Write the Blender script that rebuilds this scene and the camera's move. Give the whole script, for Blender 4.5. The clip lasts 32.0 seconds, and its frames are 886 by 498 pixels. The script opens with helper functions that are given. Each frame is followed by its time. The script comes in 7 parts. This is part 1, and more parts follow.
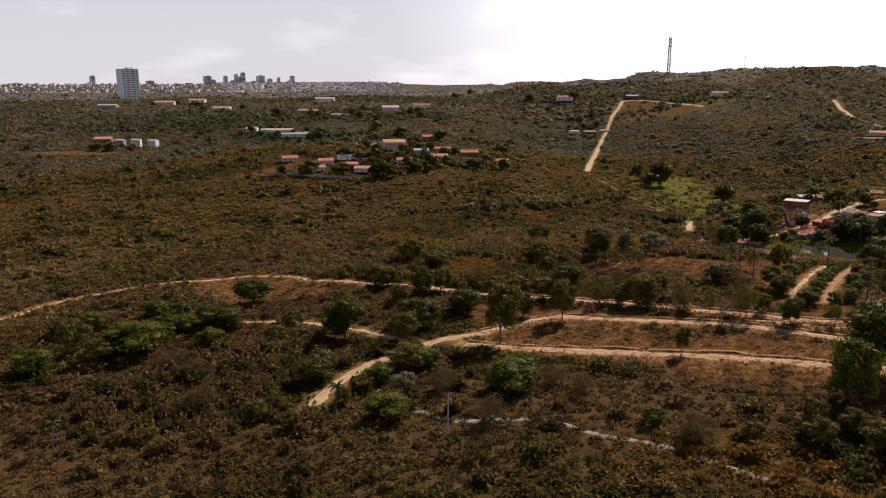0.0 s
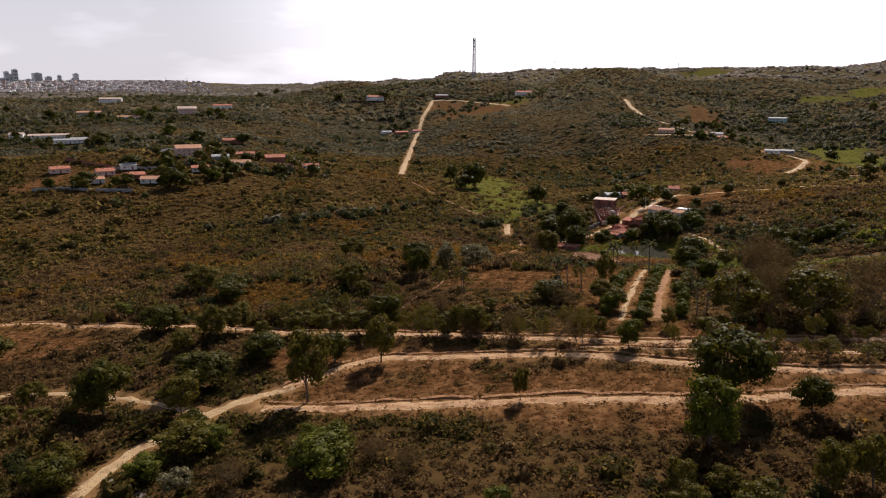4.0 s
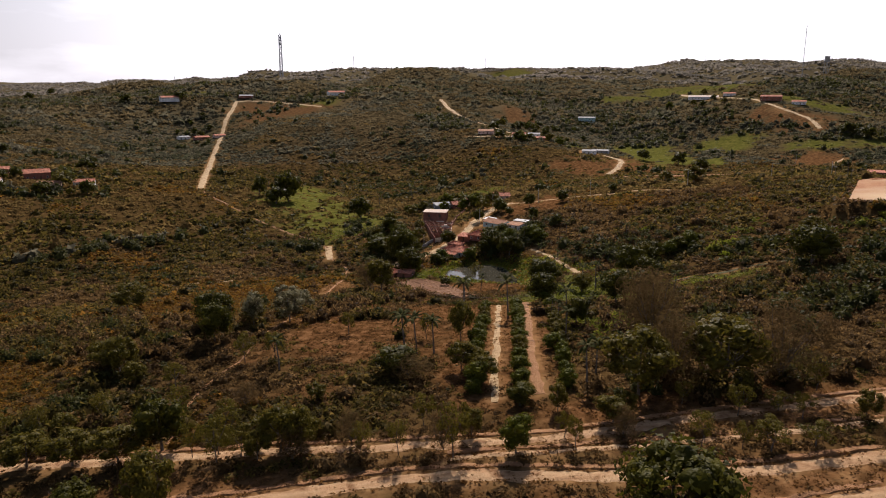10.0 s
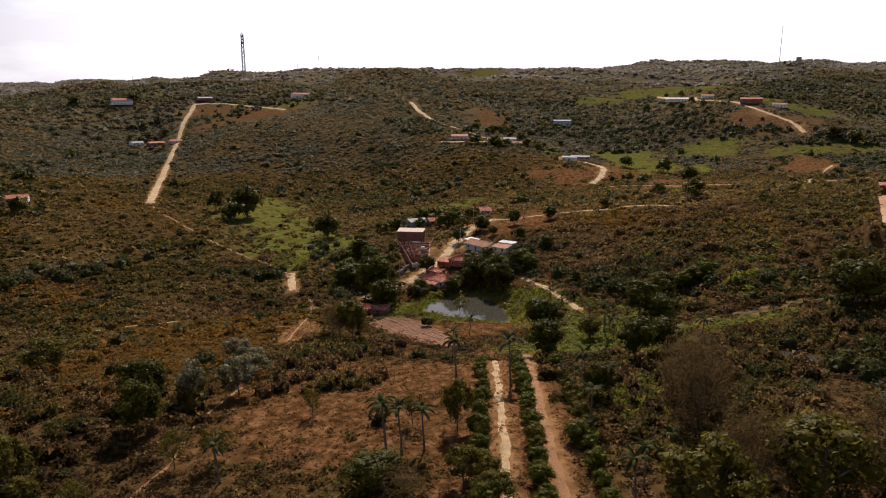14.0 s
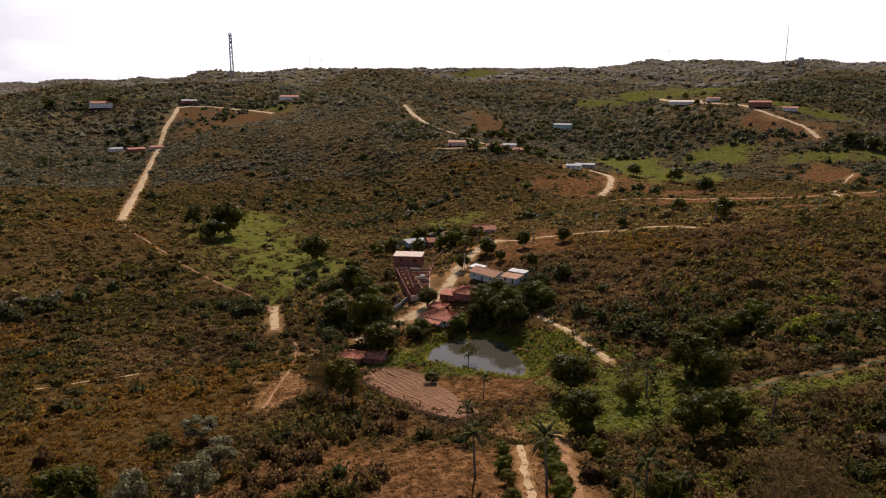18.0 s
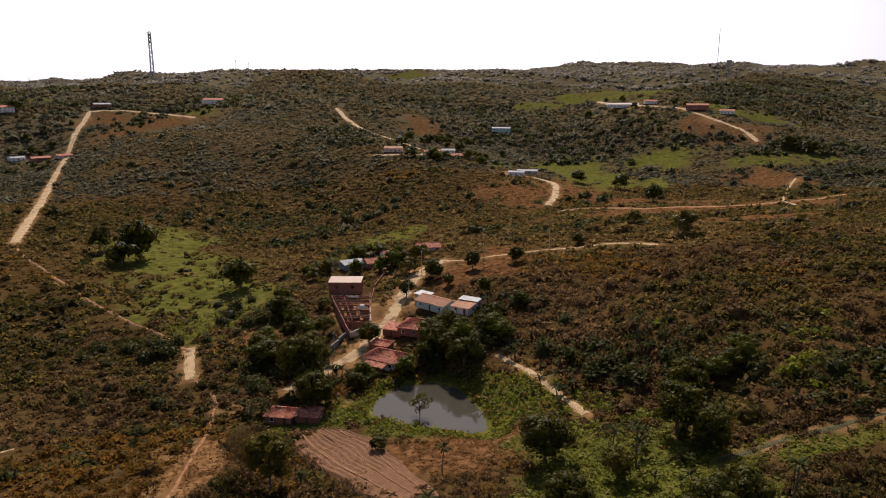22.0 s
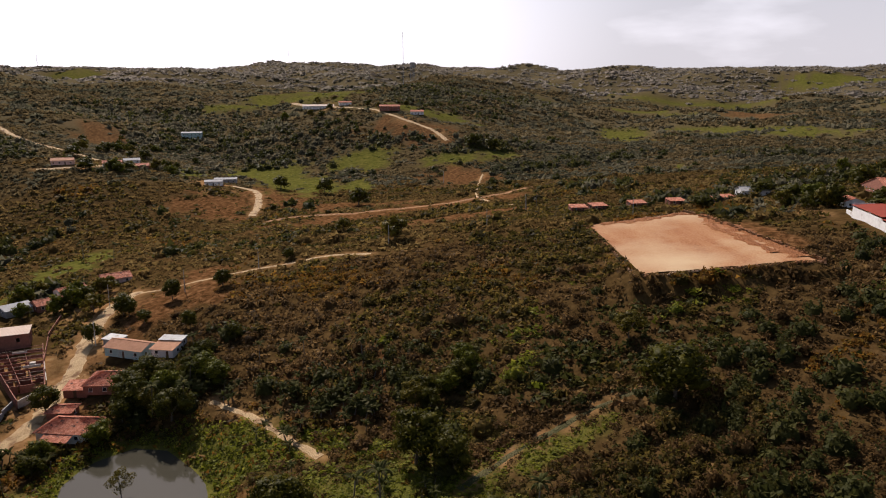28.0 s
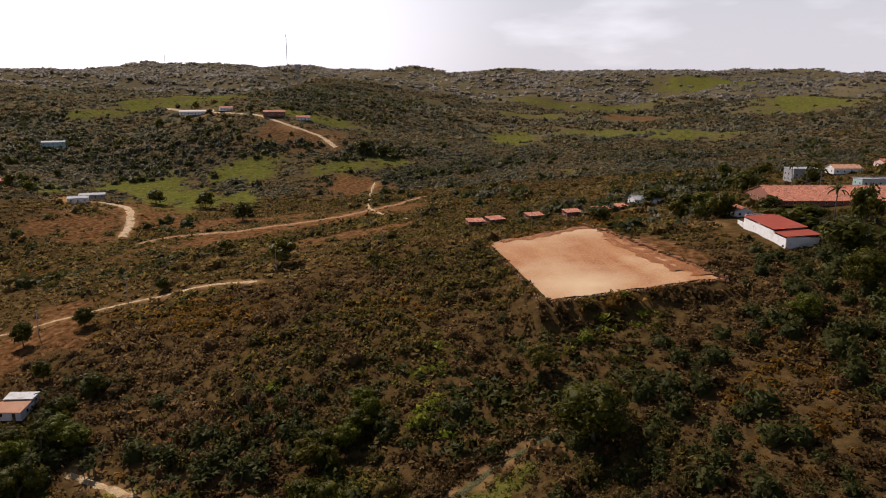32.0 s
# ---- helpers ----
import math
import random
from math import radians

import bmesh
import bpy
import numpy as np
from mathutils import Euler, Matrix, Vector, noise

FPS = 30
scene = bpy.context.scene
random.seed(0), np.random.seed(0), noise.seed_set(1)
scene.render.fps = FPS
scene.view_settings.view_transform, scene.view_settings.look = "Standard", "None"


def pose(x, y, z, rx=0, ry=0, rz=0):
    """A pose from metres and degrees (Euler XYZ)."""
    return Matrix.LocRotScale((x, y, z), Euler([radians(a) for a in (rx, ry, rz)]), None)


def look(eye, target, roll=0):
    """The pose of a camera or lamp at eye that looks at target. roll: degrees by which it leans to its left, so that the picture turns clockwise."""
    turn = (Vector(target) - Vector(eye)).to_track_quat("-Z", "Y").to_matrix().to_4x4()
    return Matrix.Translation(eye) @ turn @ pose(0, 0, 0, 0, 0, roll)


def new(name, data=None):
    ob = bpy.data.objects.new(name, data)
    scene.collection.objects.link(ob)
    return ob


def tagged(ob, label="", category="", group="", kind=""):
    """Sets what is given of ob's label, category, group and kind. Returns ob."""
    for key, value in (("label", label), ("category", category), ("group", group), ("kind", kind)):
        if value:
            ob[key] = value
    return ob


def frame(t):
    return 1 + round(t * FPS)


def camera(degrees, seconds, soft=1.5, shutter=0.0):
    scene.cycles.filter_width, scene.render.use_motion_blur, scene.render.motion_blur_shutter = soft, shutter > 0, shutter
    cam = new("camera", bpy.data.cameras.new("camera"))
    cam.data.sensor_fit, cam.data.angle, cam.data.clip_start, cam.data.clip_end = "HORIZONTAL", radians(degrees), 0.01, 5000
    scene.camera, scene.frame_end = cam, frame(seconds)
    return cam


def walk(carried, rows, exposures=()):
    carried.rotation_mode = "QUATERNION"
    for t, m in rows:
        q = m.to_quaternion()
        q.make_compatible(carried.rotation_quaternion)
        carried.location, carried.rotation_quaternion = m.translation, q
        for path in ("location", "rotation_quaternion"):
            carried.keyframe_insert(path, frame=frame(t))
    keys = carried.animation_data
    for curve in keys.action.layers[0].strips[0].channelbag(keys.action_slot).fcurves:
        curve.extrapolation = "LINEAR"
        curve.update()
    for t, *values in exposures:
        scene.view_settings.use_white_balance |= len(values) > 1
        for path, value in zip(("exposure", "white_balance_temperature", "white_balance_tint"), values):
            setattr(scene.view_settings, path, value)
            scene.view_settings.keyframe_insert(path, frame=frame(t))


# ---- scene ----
cam = camera(63.7, 32.0, soft=1.05)

# seconds, place, pitch, yaw of the level flight
PATH = [
    (0, 6.27, -1.22, 57.77, -12.38, -0.36),
    (0.5, 6.63, 3.53, 57.93, -12.39, -2.81),
    (1, 7.14, 7.91, 57.99, -12.36, -5.40),
    (1.5, 7.82, 11.91, 58.02, -12.40, -5.81),
    (2, 8.49, 15.93, 58.31, -12.41, -6.16),
    (2.5, 9.45, 19.63, 58.51, -12.42, -7.65),
    (3, 10.39, 23.42, 58.50, -12.40, -11.31),
    (3.5, 11.73, 27.01, 58.27, -12.43, -13.45),
    (4, 13.30, 30.90, 58.33, -12.44, -15.09),
    (4.5, 14.91, 34.76, 58.46, -12.47, -16.09),
    (6.5, 20.05, 50.25, 58.92, -12.47, -18.77),
    (7, 20.98, 53.80, 58.62, -12.46, -20.05),
    (7.5, 21.87, 57.62, 58.41, -12.49, -22.87),
    (8, 23.15, 62.13, 58.57, -12.50, -25.42),
    (8.5, 24.78, 66.89, 58.60, -12.50, -26.96),
    (9, 26.65, 71.87, 58.81, -12.49, -28.27),
    (9.5, 28.63, 76.64, 58.96, -12.49, -29.11),
    (10, 30.60, 81.65, 59.31, -12.49, -29.87),
    (10.5, 32.47, 86.39, 59.54, -12.51, -30.41),
    (11, 34.43, 91.12, 59.94, -12.52, -30.89),
    (11.5, 36.44, 95.59, 60.21, -12.54, -31.25),
    (12, 38.63, 100.29, 60.41, -12.51, -31.59),
    (12.5, 40.71, 104.72, 60.65, -12.53, -31.85),
    (13, 42.80, 109.22, 61.27, -12.56, -32.09),
    (13.5, 44.83, 113.54, 61.83, -12.57, -32.28),
    (14, 46.86, 117.97, 62.60, -12.54, -32.47),
    (14.5, 48.83, 122.08, 63.36, -12.55, -32.62),
    (16.5, 57.31, 139.40, 66.62, -12.59, -32.94),
    (17, 59.37, 143.66, 66.80, -12.62, -33.00),
    (17.5, 61.51, 147.88, 66.75, -12.63, -33.06),
    (18, 63.66, 152.16, 66.72, -12.63, -33.13),
    (18.5, 65.79, 156.17, 66.81, -12.60, -33.19),
    (19, 67.76, 159.74, 67.03, -12.62, -33.73),
    (19.5, 69.70, 163.48, 67.26, -12.61, -34.19),
    (20, 71.76, 167.43, 67.70, -12.62, -34.73),
    (20.5, 73.89, 171.27, 68.06, -12.60, -35.81),
    (21, 75.97, 175.05, 68.38, -12.58, -36.49),
    (21.5, 78.07, 178.45, 68.56, -12.55, -37.07),
    (22, 79.86, 181.14, 68.55, -12.55, -38.47),
    (22.5, 81.09, 182.85, 68.38, -12.53, -39.47),
    (23, 81.83, 183.55, 68.16, -12.51, -40.05),
    (23.5, 82.15, 183.73, 68.05, -12.53, -40.53),
    (24, 82.66, 184.40, 68.40, -12.54, -41.77),
    (24.5, 83.82, 185.96, 68.92, -12.56, -43.57),
    (25, 85.31, 187.50, 69.21, -12.60, -47.40),
    (25.5, 86.32, 189.02, 69.37, -12.58, -51.67),
    (26, 87.06, 190.08, 69.35, -12.58, -55.98),
    (26.5, 87.74, 190.77, 69.33, -12.59, -58.29),
    (28.5, 94.95, 195.76, 72.48, -12.63, -63.53),
    (29, 98.38, 197.48, 73.78, -12.64, -64.80),
    (29.5, 102.37, 199.18, 74.97, -12.65, -65.72),
    (30, 105.60, 200.56, 75.53, -12.64, -67.28),
    (30.5, 107.56, 201.60, 75.66, -12.63, -69.25),
    (31, 108.34, 202.20, 75.54, -12.63, -70.14),
    (31.5, 108.38, 202.40, 75.49, -12.60, -70.61),
    (32, 108.25, 202.51, 75.52, -12.58, -71.07),
]
walk(cam, [(t, pose(x, y, z, 90 + pitch, 0, yaw)) for t, x, y, z, pitch, yaw in PATH],
     exposures=[(0, 0.17, 6420, 19), (32, 0.12, 6420, 19)])
# ---- end of path ----

# ---- light ----
SUN_AZIMUTH, SUN_HEIGHT = 37.0, 41.0
world = bpy.data.worlds.new("sky")
scene.world = world
world.use_nodes = True
wn, wl = world.node_tree.nodes, world.node_tree.links
sky = wn.new("ShaderNodeTexSky")
sky.sky_type, sky.sun_disc = "NISHITA", False
sky.sun_elevation, sky.sun_rotation = radians(SUN_HEIGHT), radians(SUN_AZIMUTH)
sky.altitude, sky.air_density, sky.dust_density, sky.ozone_density = 100, 1.0, 1.5, 1.0
# a bright milky haze lies over the horizon, strongest under the sun, with faint clouds
way = wn.new("ShaderNodeTexCoord")
split = wn.new("ShaderNodeSeparateXYZ")
wl.new(way.outputs["Generated"], split.inputs[0])
low_sky = wn.new("ShaderNodeMapRange")
low_sky.interpolation_type = "SMOOTHSTEP"
low_sky.inputs["From Min"].default_value, low_sky.inputs["From Max"].default_value = 0.02, 0.42
low_sky.inputs["To Min"].default_value, low_sky.inputs["To Max"].default_value = 0.92, 0.0
wl.new(split.outputs["Z"], low_sky.inputs["Value"])
toward = wn.new("ShaderNodeVectorMath")
toward.operation = "DOT_PRODUCT"
toward.inputs[1].default_value = (math.sin(radians(SUN_AZIMUTH)), math.cos(radians(SUN_AZIMUTH)), 0.25)
wl.new(way.outputs["Generated"], toward.inputs[0])
glare = wn.new("ShaderNodeMapRange")
glare.interpolation_type = "SMOOTHSTEP"
glare.inputs["From Min"].default_value, glare.inputs["From Max"].default_value = 0.76, 1.0
glare.inputs["To Min"].default_value, glare.inputs["To Max"].default_value = 9.2, 18.0
wl.new(toward.outputs["Value"], glare.inputs["Value"])
puffs = wn.new("ShaderNodeTexNoise")
puffs.inputs["Scale"].default_value, puffs.inputs["Detail"].default_value = 5.0, 6.0
stretch = wn.new("ShaderNodeMapping")
stretch.inputs["Scale"].default_value = (1.0, 1.0, 4.0)
wl.new(way.outputs["Generated"], stretch.inputs["Vector"])
wl.new(stretch.outputs["Vector"], puffs.inputs["Vector"])
cloud = wn.new("ShaderNodeMapRange")
cloud.inputs["From Min"].default_value, cloud.inputs["From Max"].default_value = 0.52, 0.75
cloud.inputs["To Min"].default_value, cloud.inputs["To Max"].default_value = 1.0, 1.35
wl.new(puffs.outputs["Fac"], cloud.inputs["Value"])
bright = wn.new("ShaderNodeMath")
bright.operation = "MULTIPLY"
wl.new(glare.outputs["Result"], bright.inputs[0])
wl.new(cloud.outputs["Result"], bright.inputs[1])
milk = wn.new("ShaderNodeVectorMath")
milk.operation = "SCALE"
milk.inputs[0].default_value = (0.985, 0.985, 1.02)
wl.new(bright.outputs[0], milk.inputs["Scale"])
veil = wn.new("ShaderNodeMix")
veil.data_type = "RGBA"
wl.new(low_sky.outputs["Result"], veil.inputs["Factor"])
wl.new(sky.outputs[0], veil.inputs["A"])
wl.new(milk.outputs[0], veil.inputs["B"])
wl.new(veil.outputs["Result"], wn["Background"].inputs[0])
wn["Background"].inputs[1].default_value = 0.072
sun = new("sun", bpy.data.lights.new("sun", "SUN"))
sun.data.energy, sun.data.angle, sun.data.color = 5.0, radians(0.55), (1.0, 0.94, 0.84)
az, el = radians(SUN_AZIMUTH), radians(SUN_HEIGHT)
sun.matrix_world = look((0, 0, 0), (-math.sin(az) * math.cos(el), -math.cos(az) * math.cos(el), -math.sin(el)))

# ---- relief ----
# coarse heights of the land on three nested square nets, smoothed by cubic splines
VALLEYS = [
    [-32.9, -34.3, -33.9, -29.7, -18.4, 4.9, 39.0, 76.6, 108.8, 135.9],
    [-8.4, -17.1, -24.0, -24.9, -16.4, 7.9, 40.6, 61.2, 81.3, 103.5],
    [14.3, -0.2, -15.3, -22.1, -9.8, 14.7, 43.8, 36.9, 48.6, 76.4],
    [31.7, 13.9, -7.8, -24.0, -15.4, -2.9, 18.1, 5.4, 22.7, 58.7],
    [41.0, 23.1, 3.5, -7.8, -2.4, -24.3, -16.0, 13.4, 51.7, 59.2],
    [44.4, 29.8, 15.1, 10.6, 19.9, -0.7, 28.8, 40.8, 76.6, 80.6],
    [45.3, 37.5, 32.6, 35.8, 41.2, 36.9, 71.3, 77.4, 87.8, 98.8],
    [47.5, 45.7, 45.6, 47.0, 46.6, 48.3, 69.9, 89.2, 101.9, 114.9],
    [51.6, 52.4, 53.2, 53.0, 52.6, 56.9, 71.2, 91.8, 111.1, 129.5],
    [56.6, 58.1, 58.8, 58.6, 59.9, 65.4, 76.7, 95.2, 118.3, 142.8],
]
HILLS = [
    [-19.2, -0.8, 16.2, 6.1, -0.7, -1.6, -5.3, -4.0, -7.2, -11.3],
    [-8.1, 1.3, 6.7, 1.4, -6.6, -4.7, -1.2, 0.9, -4.8, -11.9],
    [2.2, -3.8, 0.3, 4.8, -7.3, -0.9, 15.4, 7.4, -0.7, -10.5],
    [2.2, -14.2, -4.8, 17.8, -11.0, -18.2, 14.0, 20.1, 8.7, -7.6],
    [-5.1, -6.7, -2.4, 16.7, -16.9, -23.9, 9.8, 23.0, 10.3, -5.5],
    [-17.8, 14.2, 9.3, 6.6, -10.2, -16.9, -7.6, -5.0, -9.0, -5.5],
    [-31.0, -0.0, 6.3, 6.2, 2.9, -4.2, -10.4, -13.7, -11.5, -2.9],
    [-9.6, -0.6, 3.8, 7.3, 9.0, 6.8, 0.2, -2.9, 0.2, 3.1],
    [17.3, 5.8, 0.7, 4.3, 7.7, 9.5, 8.1, 7.3, 8.3, 8.1],
    [16.8, -5.7, -9.8, -3.6, 2.8, 8.6, 12.7, 14.3, 13.9, 12.2],
]
SLOPES = [
    [1.2, 1.4, 1.6, -0.1, -2.6, -2.9, -1.3, -0.8, -0.6, 0.4],
    [1.0, 0.7, 1.2, 1.8, 2.3, 0.8, 0.2, 2.1, 5.4, 5.7],
    [0.7, 1.6, 2.1, 2.2, 5.7, 2.4, -3.4, 3.3, 10.6, 8.3],
    [-1.3, 0.2, 1.6, 3.7, 8.5, 1.9, -9.3, 2.8, 9.7, 5.2],
    [-4.1, -4.6, -3.5, 1.1, 6.7, 1.6, -4.5, 2.9, 3.3, 0.6],
    [-5.2, -7.6, -8.5, -6.6, -2.4, 0.1, 0.9, 1.0, -0.9, -0.5],
    [-3.8, -5.6, -6.9, -6.3, -2.5, -0.7, 1.2, 1.1, 0.6, 0.7],
    [-0.3, 1.0, 2.2, 3.1, 3.6, -0.4, -1.8, 0.6, 0.3, -2.0],
    [4.3, 10.1, 13.2, 8.5, 4.9, 1.8, 0.2, 0.8, -0.9, -3.0],
    [8.8, 17.4, 18.7, 8.1, 2.4, 1.9, 0.7, -1.9, -1.7, 5.1],
]

NETS = (((-1100, -500), 260.0, VALLEYS), ((150, 330), 95.0, HILLS), ((-160, 60), 62.0, SLOPES))
# the far skyline: bearing in degrees from +y, how far the ridge stands, and its rise in degrees
RIDGES = [(-180, 3000, 0.2), (-60, 3600, 0.25), (-35, 3400, 0.40), (-22, 3300, 0.46), (-16, 3300, 0.60), (-6, 3300, 0.62), (1, 3400, 0.40), (8, 3000, 0.36), (11, 2600, 0.48),
          (14, 2300, 0.80), (18, 1950, 1.22), (22, 1850, 1.46), (25, 1900, 1.56), (30, 2200, 1.28), (36, 2600, 1.55), (44, 2700, 1.45),
          (51, 2800, 1.82), (58, 2700, 1.62), (64, 2500, 1.66), (69, 2400, 1.42), (76, 2300, 1.56), (80, 2200, 1.74), (85, 2300, 1.54),
          (93, 2300, 1.42), (103, 2300, 1.28), (140, 2600, 0.8), (180, 3000, 0.2)]
HUB = (80.0, 150.0)


def spline(u):
    u = np.abs(u)
    return np.where(u < 1, (4 - 6 * u ** 2 + 3 * u ** 3) / 6, np.where(u < 2, (2 - u) ** 3 / 6, 0.0))


def ramp(v, low, high):
    u = np.clip((v - low) / (high - low), 0, 1)
    return u * u * (3 - 2 * u)


def swell(x, y, size, seed):
    """Smooth unevenness between -1 and 1, from a few crossed waves."""
    total = 0.0
    for k in range(5):
        a, b = seed * 1.7 + k * 2.4, seed * 3.1 + k * 1.3
        f = 6.283 / size * (0.75 + 0.22 * k)
        total = total + np.sin(f * (x * math.cos(a) + y * math.sin(a)) + b + 1.3 * np.sin(f * 0.6 * (x * math.sin(b) - y * math.cos(b)) + a))
    return total / 3.2


def in_box(x, y, cx, cy, hx, hy, turn):
    """Distance outside a turned rectangle (negative within)."""
    c, s = math.cos(radians(turn)), math.sin(radians(turn))
    u, v = (x - cx) * c + (y - cy) * s, -(x - cx) * s + (y - cy) * c
    return np.maximum(np.abs(u) - hx, np.abs(v) - hy)


def edge(x, y, corners):
    """Signed distance to a polygon's outline (negative within)."""
    x, y = np.asarray(x, float), np.asarray(y, float)
    best, inside = np.full(x.shape, 1e9), np.zeros(x.shape, bool)
    for (ax, ay), (bx, by) in zip(corners, corners[1:] + corners[:1]):
        ux, uy = bx - ax, by - ay
        k = np.clip(((x - ax) * ux + (y - ay) * uy) / (ux * ux + uy * uy), 0, 1)
        best = np.minimum(best, np.hypot(x - ax - k * ux, y - ay - k * uy))
        crossing = (ay > y) != (by > y)
        inside ^= crossing & (x < ax + (y - ay) / (by - ay + 1e-12) * ux)
    return np.where(inside, -best, best)


POND = [(173.0, 330.0), (180.0, 337.0), (189.0, 340.5), (200.0, 337.5), (203.0, 329.0), (199.0, 315.0), (195.0, 307.0), (190.0, 302.5), (182.0, 314.0)]
FIELD = [(361.0, 270.8), (295.0, 236.0), (318.7, 191.9), (390.0, 237.9)]
WATER_Z = -15.6
POOL, POOL_Z = [(205.5, 217.0), (210.5, 216.5), (214.5, 211.0), (212.5, 205.5), (208.0, 206.0), (205.0, 211.0)], -1.6


def land(x, y):
    """Height of the ground."""
    x, y = np.atleast_1d(np.asarray(x, float)), np.atleast_1d(np.asarray(y, float))
    z = np.zeros_like(x)
    for (x0, y0), step, table in NETS:
        rows, cols = len(table), len(table[0])
        u, v = (x - x0) / step, (y - y0) / step
        if step > 200:
            u, v = np.clip(u, 1, cols - 2), np.clip(v, 1, rows - 2)
        bu = [spline(u - i) for i in range(cols)]
        for j in range(rows):
            bv = spline(v - j)
            z = z + bv * sum(table[j][i] * bu[i] for i in range(cols))
    ex, ey = x - HUB[0], y - HUB[1]
    r, bearing = np.hypot(ex, ey), np.degrees(np.arctan2(ex, ey))
    far = np.interp(bearing, [q[0] for q in RIDGES], [q[1] for q in RIDGES])
    rise = np.interp(bearing, [q[0] for q in RIDGES], [q[2] for q in RIDGES])
    crest = 64 + far * np.tan(np.radians(rise))
    z = z - ramp(r, 750, 1150) * 0.9 * np.maximum(0, z - 58)
    foot = np.interp(bearing, [-60, -50, -4, 8], [850, 2000, 2000, 850])
    share = ramp(r, foot, far)
    z = z * (1 - share) + crest * share
    z = z - 60 * ramp(r, far, far + 1200)
    rough = ramp(r, 500, 1300) * (1 - 0.7 * ramp(r, far - 500, far)) * np.interp(bearing, [-60, -45, -4, 8], [1.0, 0.2, 0.2, 1.0])
    z = z + rough * (15 * swell(x, y, 520, 1) + 7 * swell(x, y, 230, 2))
    z = z + 0.5 * swell(x, y, 47, 3) * ramp(r, 60, 200) + 0.2 * swell(x, y, 17, 4)
    return shaped(x, y, z)


def shaped(x, y, z):
    """Cut and fill: the levelled sports field and the pond's basin."""
    d = edge(x, y, FIELD)
    level = 19.3 + 4.0 * np.clip(((x - 328) * 0.47 - (y - 253.4) * 0.88) / 47.0, 0, 1)
    z = z + (level - z) * (1 - ramp(d, 1.0, 9.0))
    p = edge(x, y, POND)
    shore = WATER_Z + 0.02 + np.clip(p, -4, 14) * 0.16
    z = z + (shore - z) * (1 - ramp(p, 2.0, 12.0))
    p = edge(x, y, POOL)
    return z + (POOL_Z + 0.02 + np.clip(p, -3, 8) * 0.2 - z) * (1 - ramp(p, 1.0, 8.0))


# ---- end of relief ----

# ---- materials ----


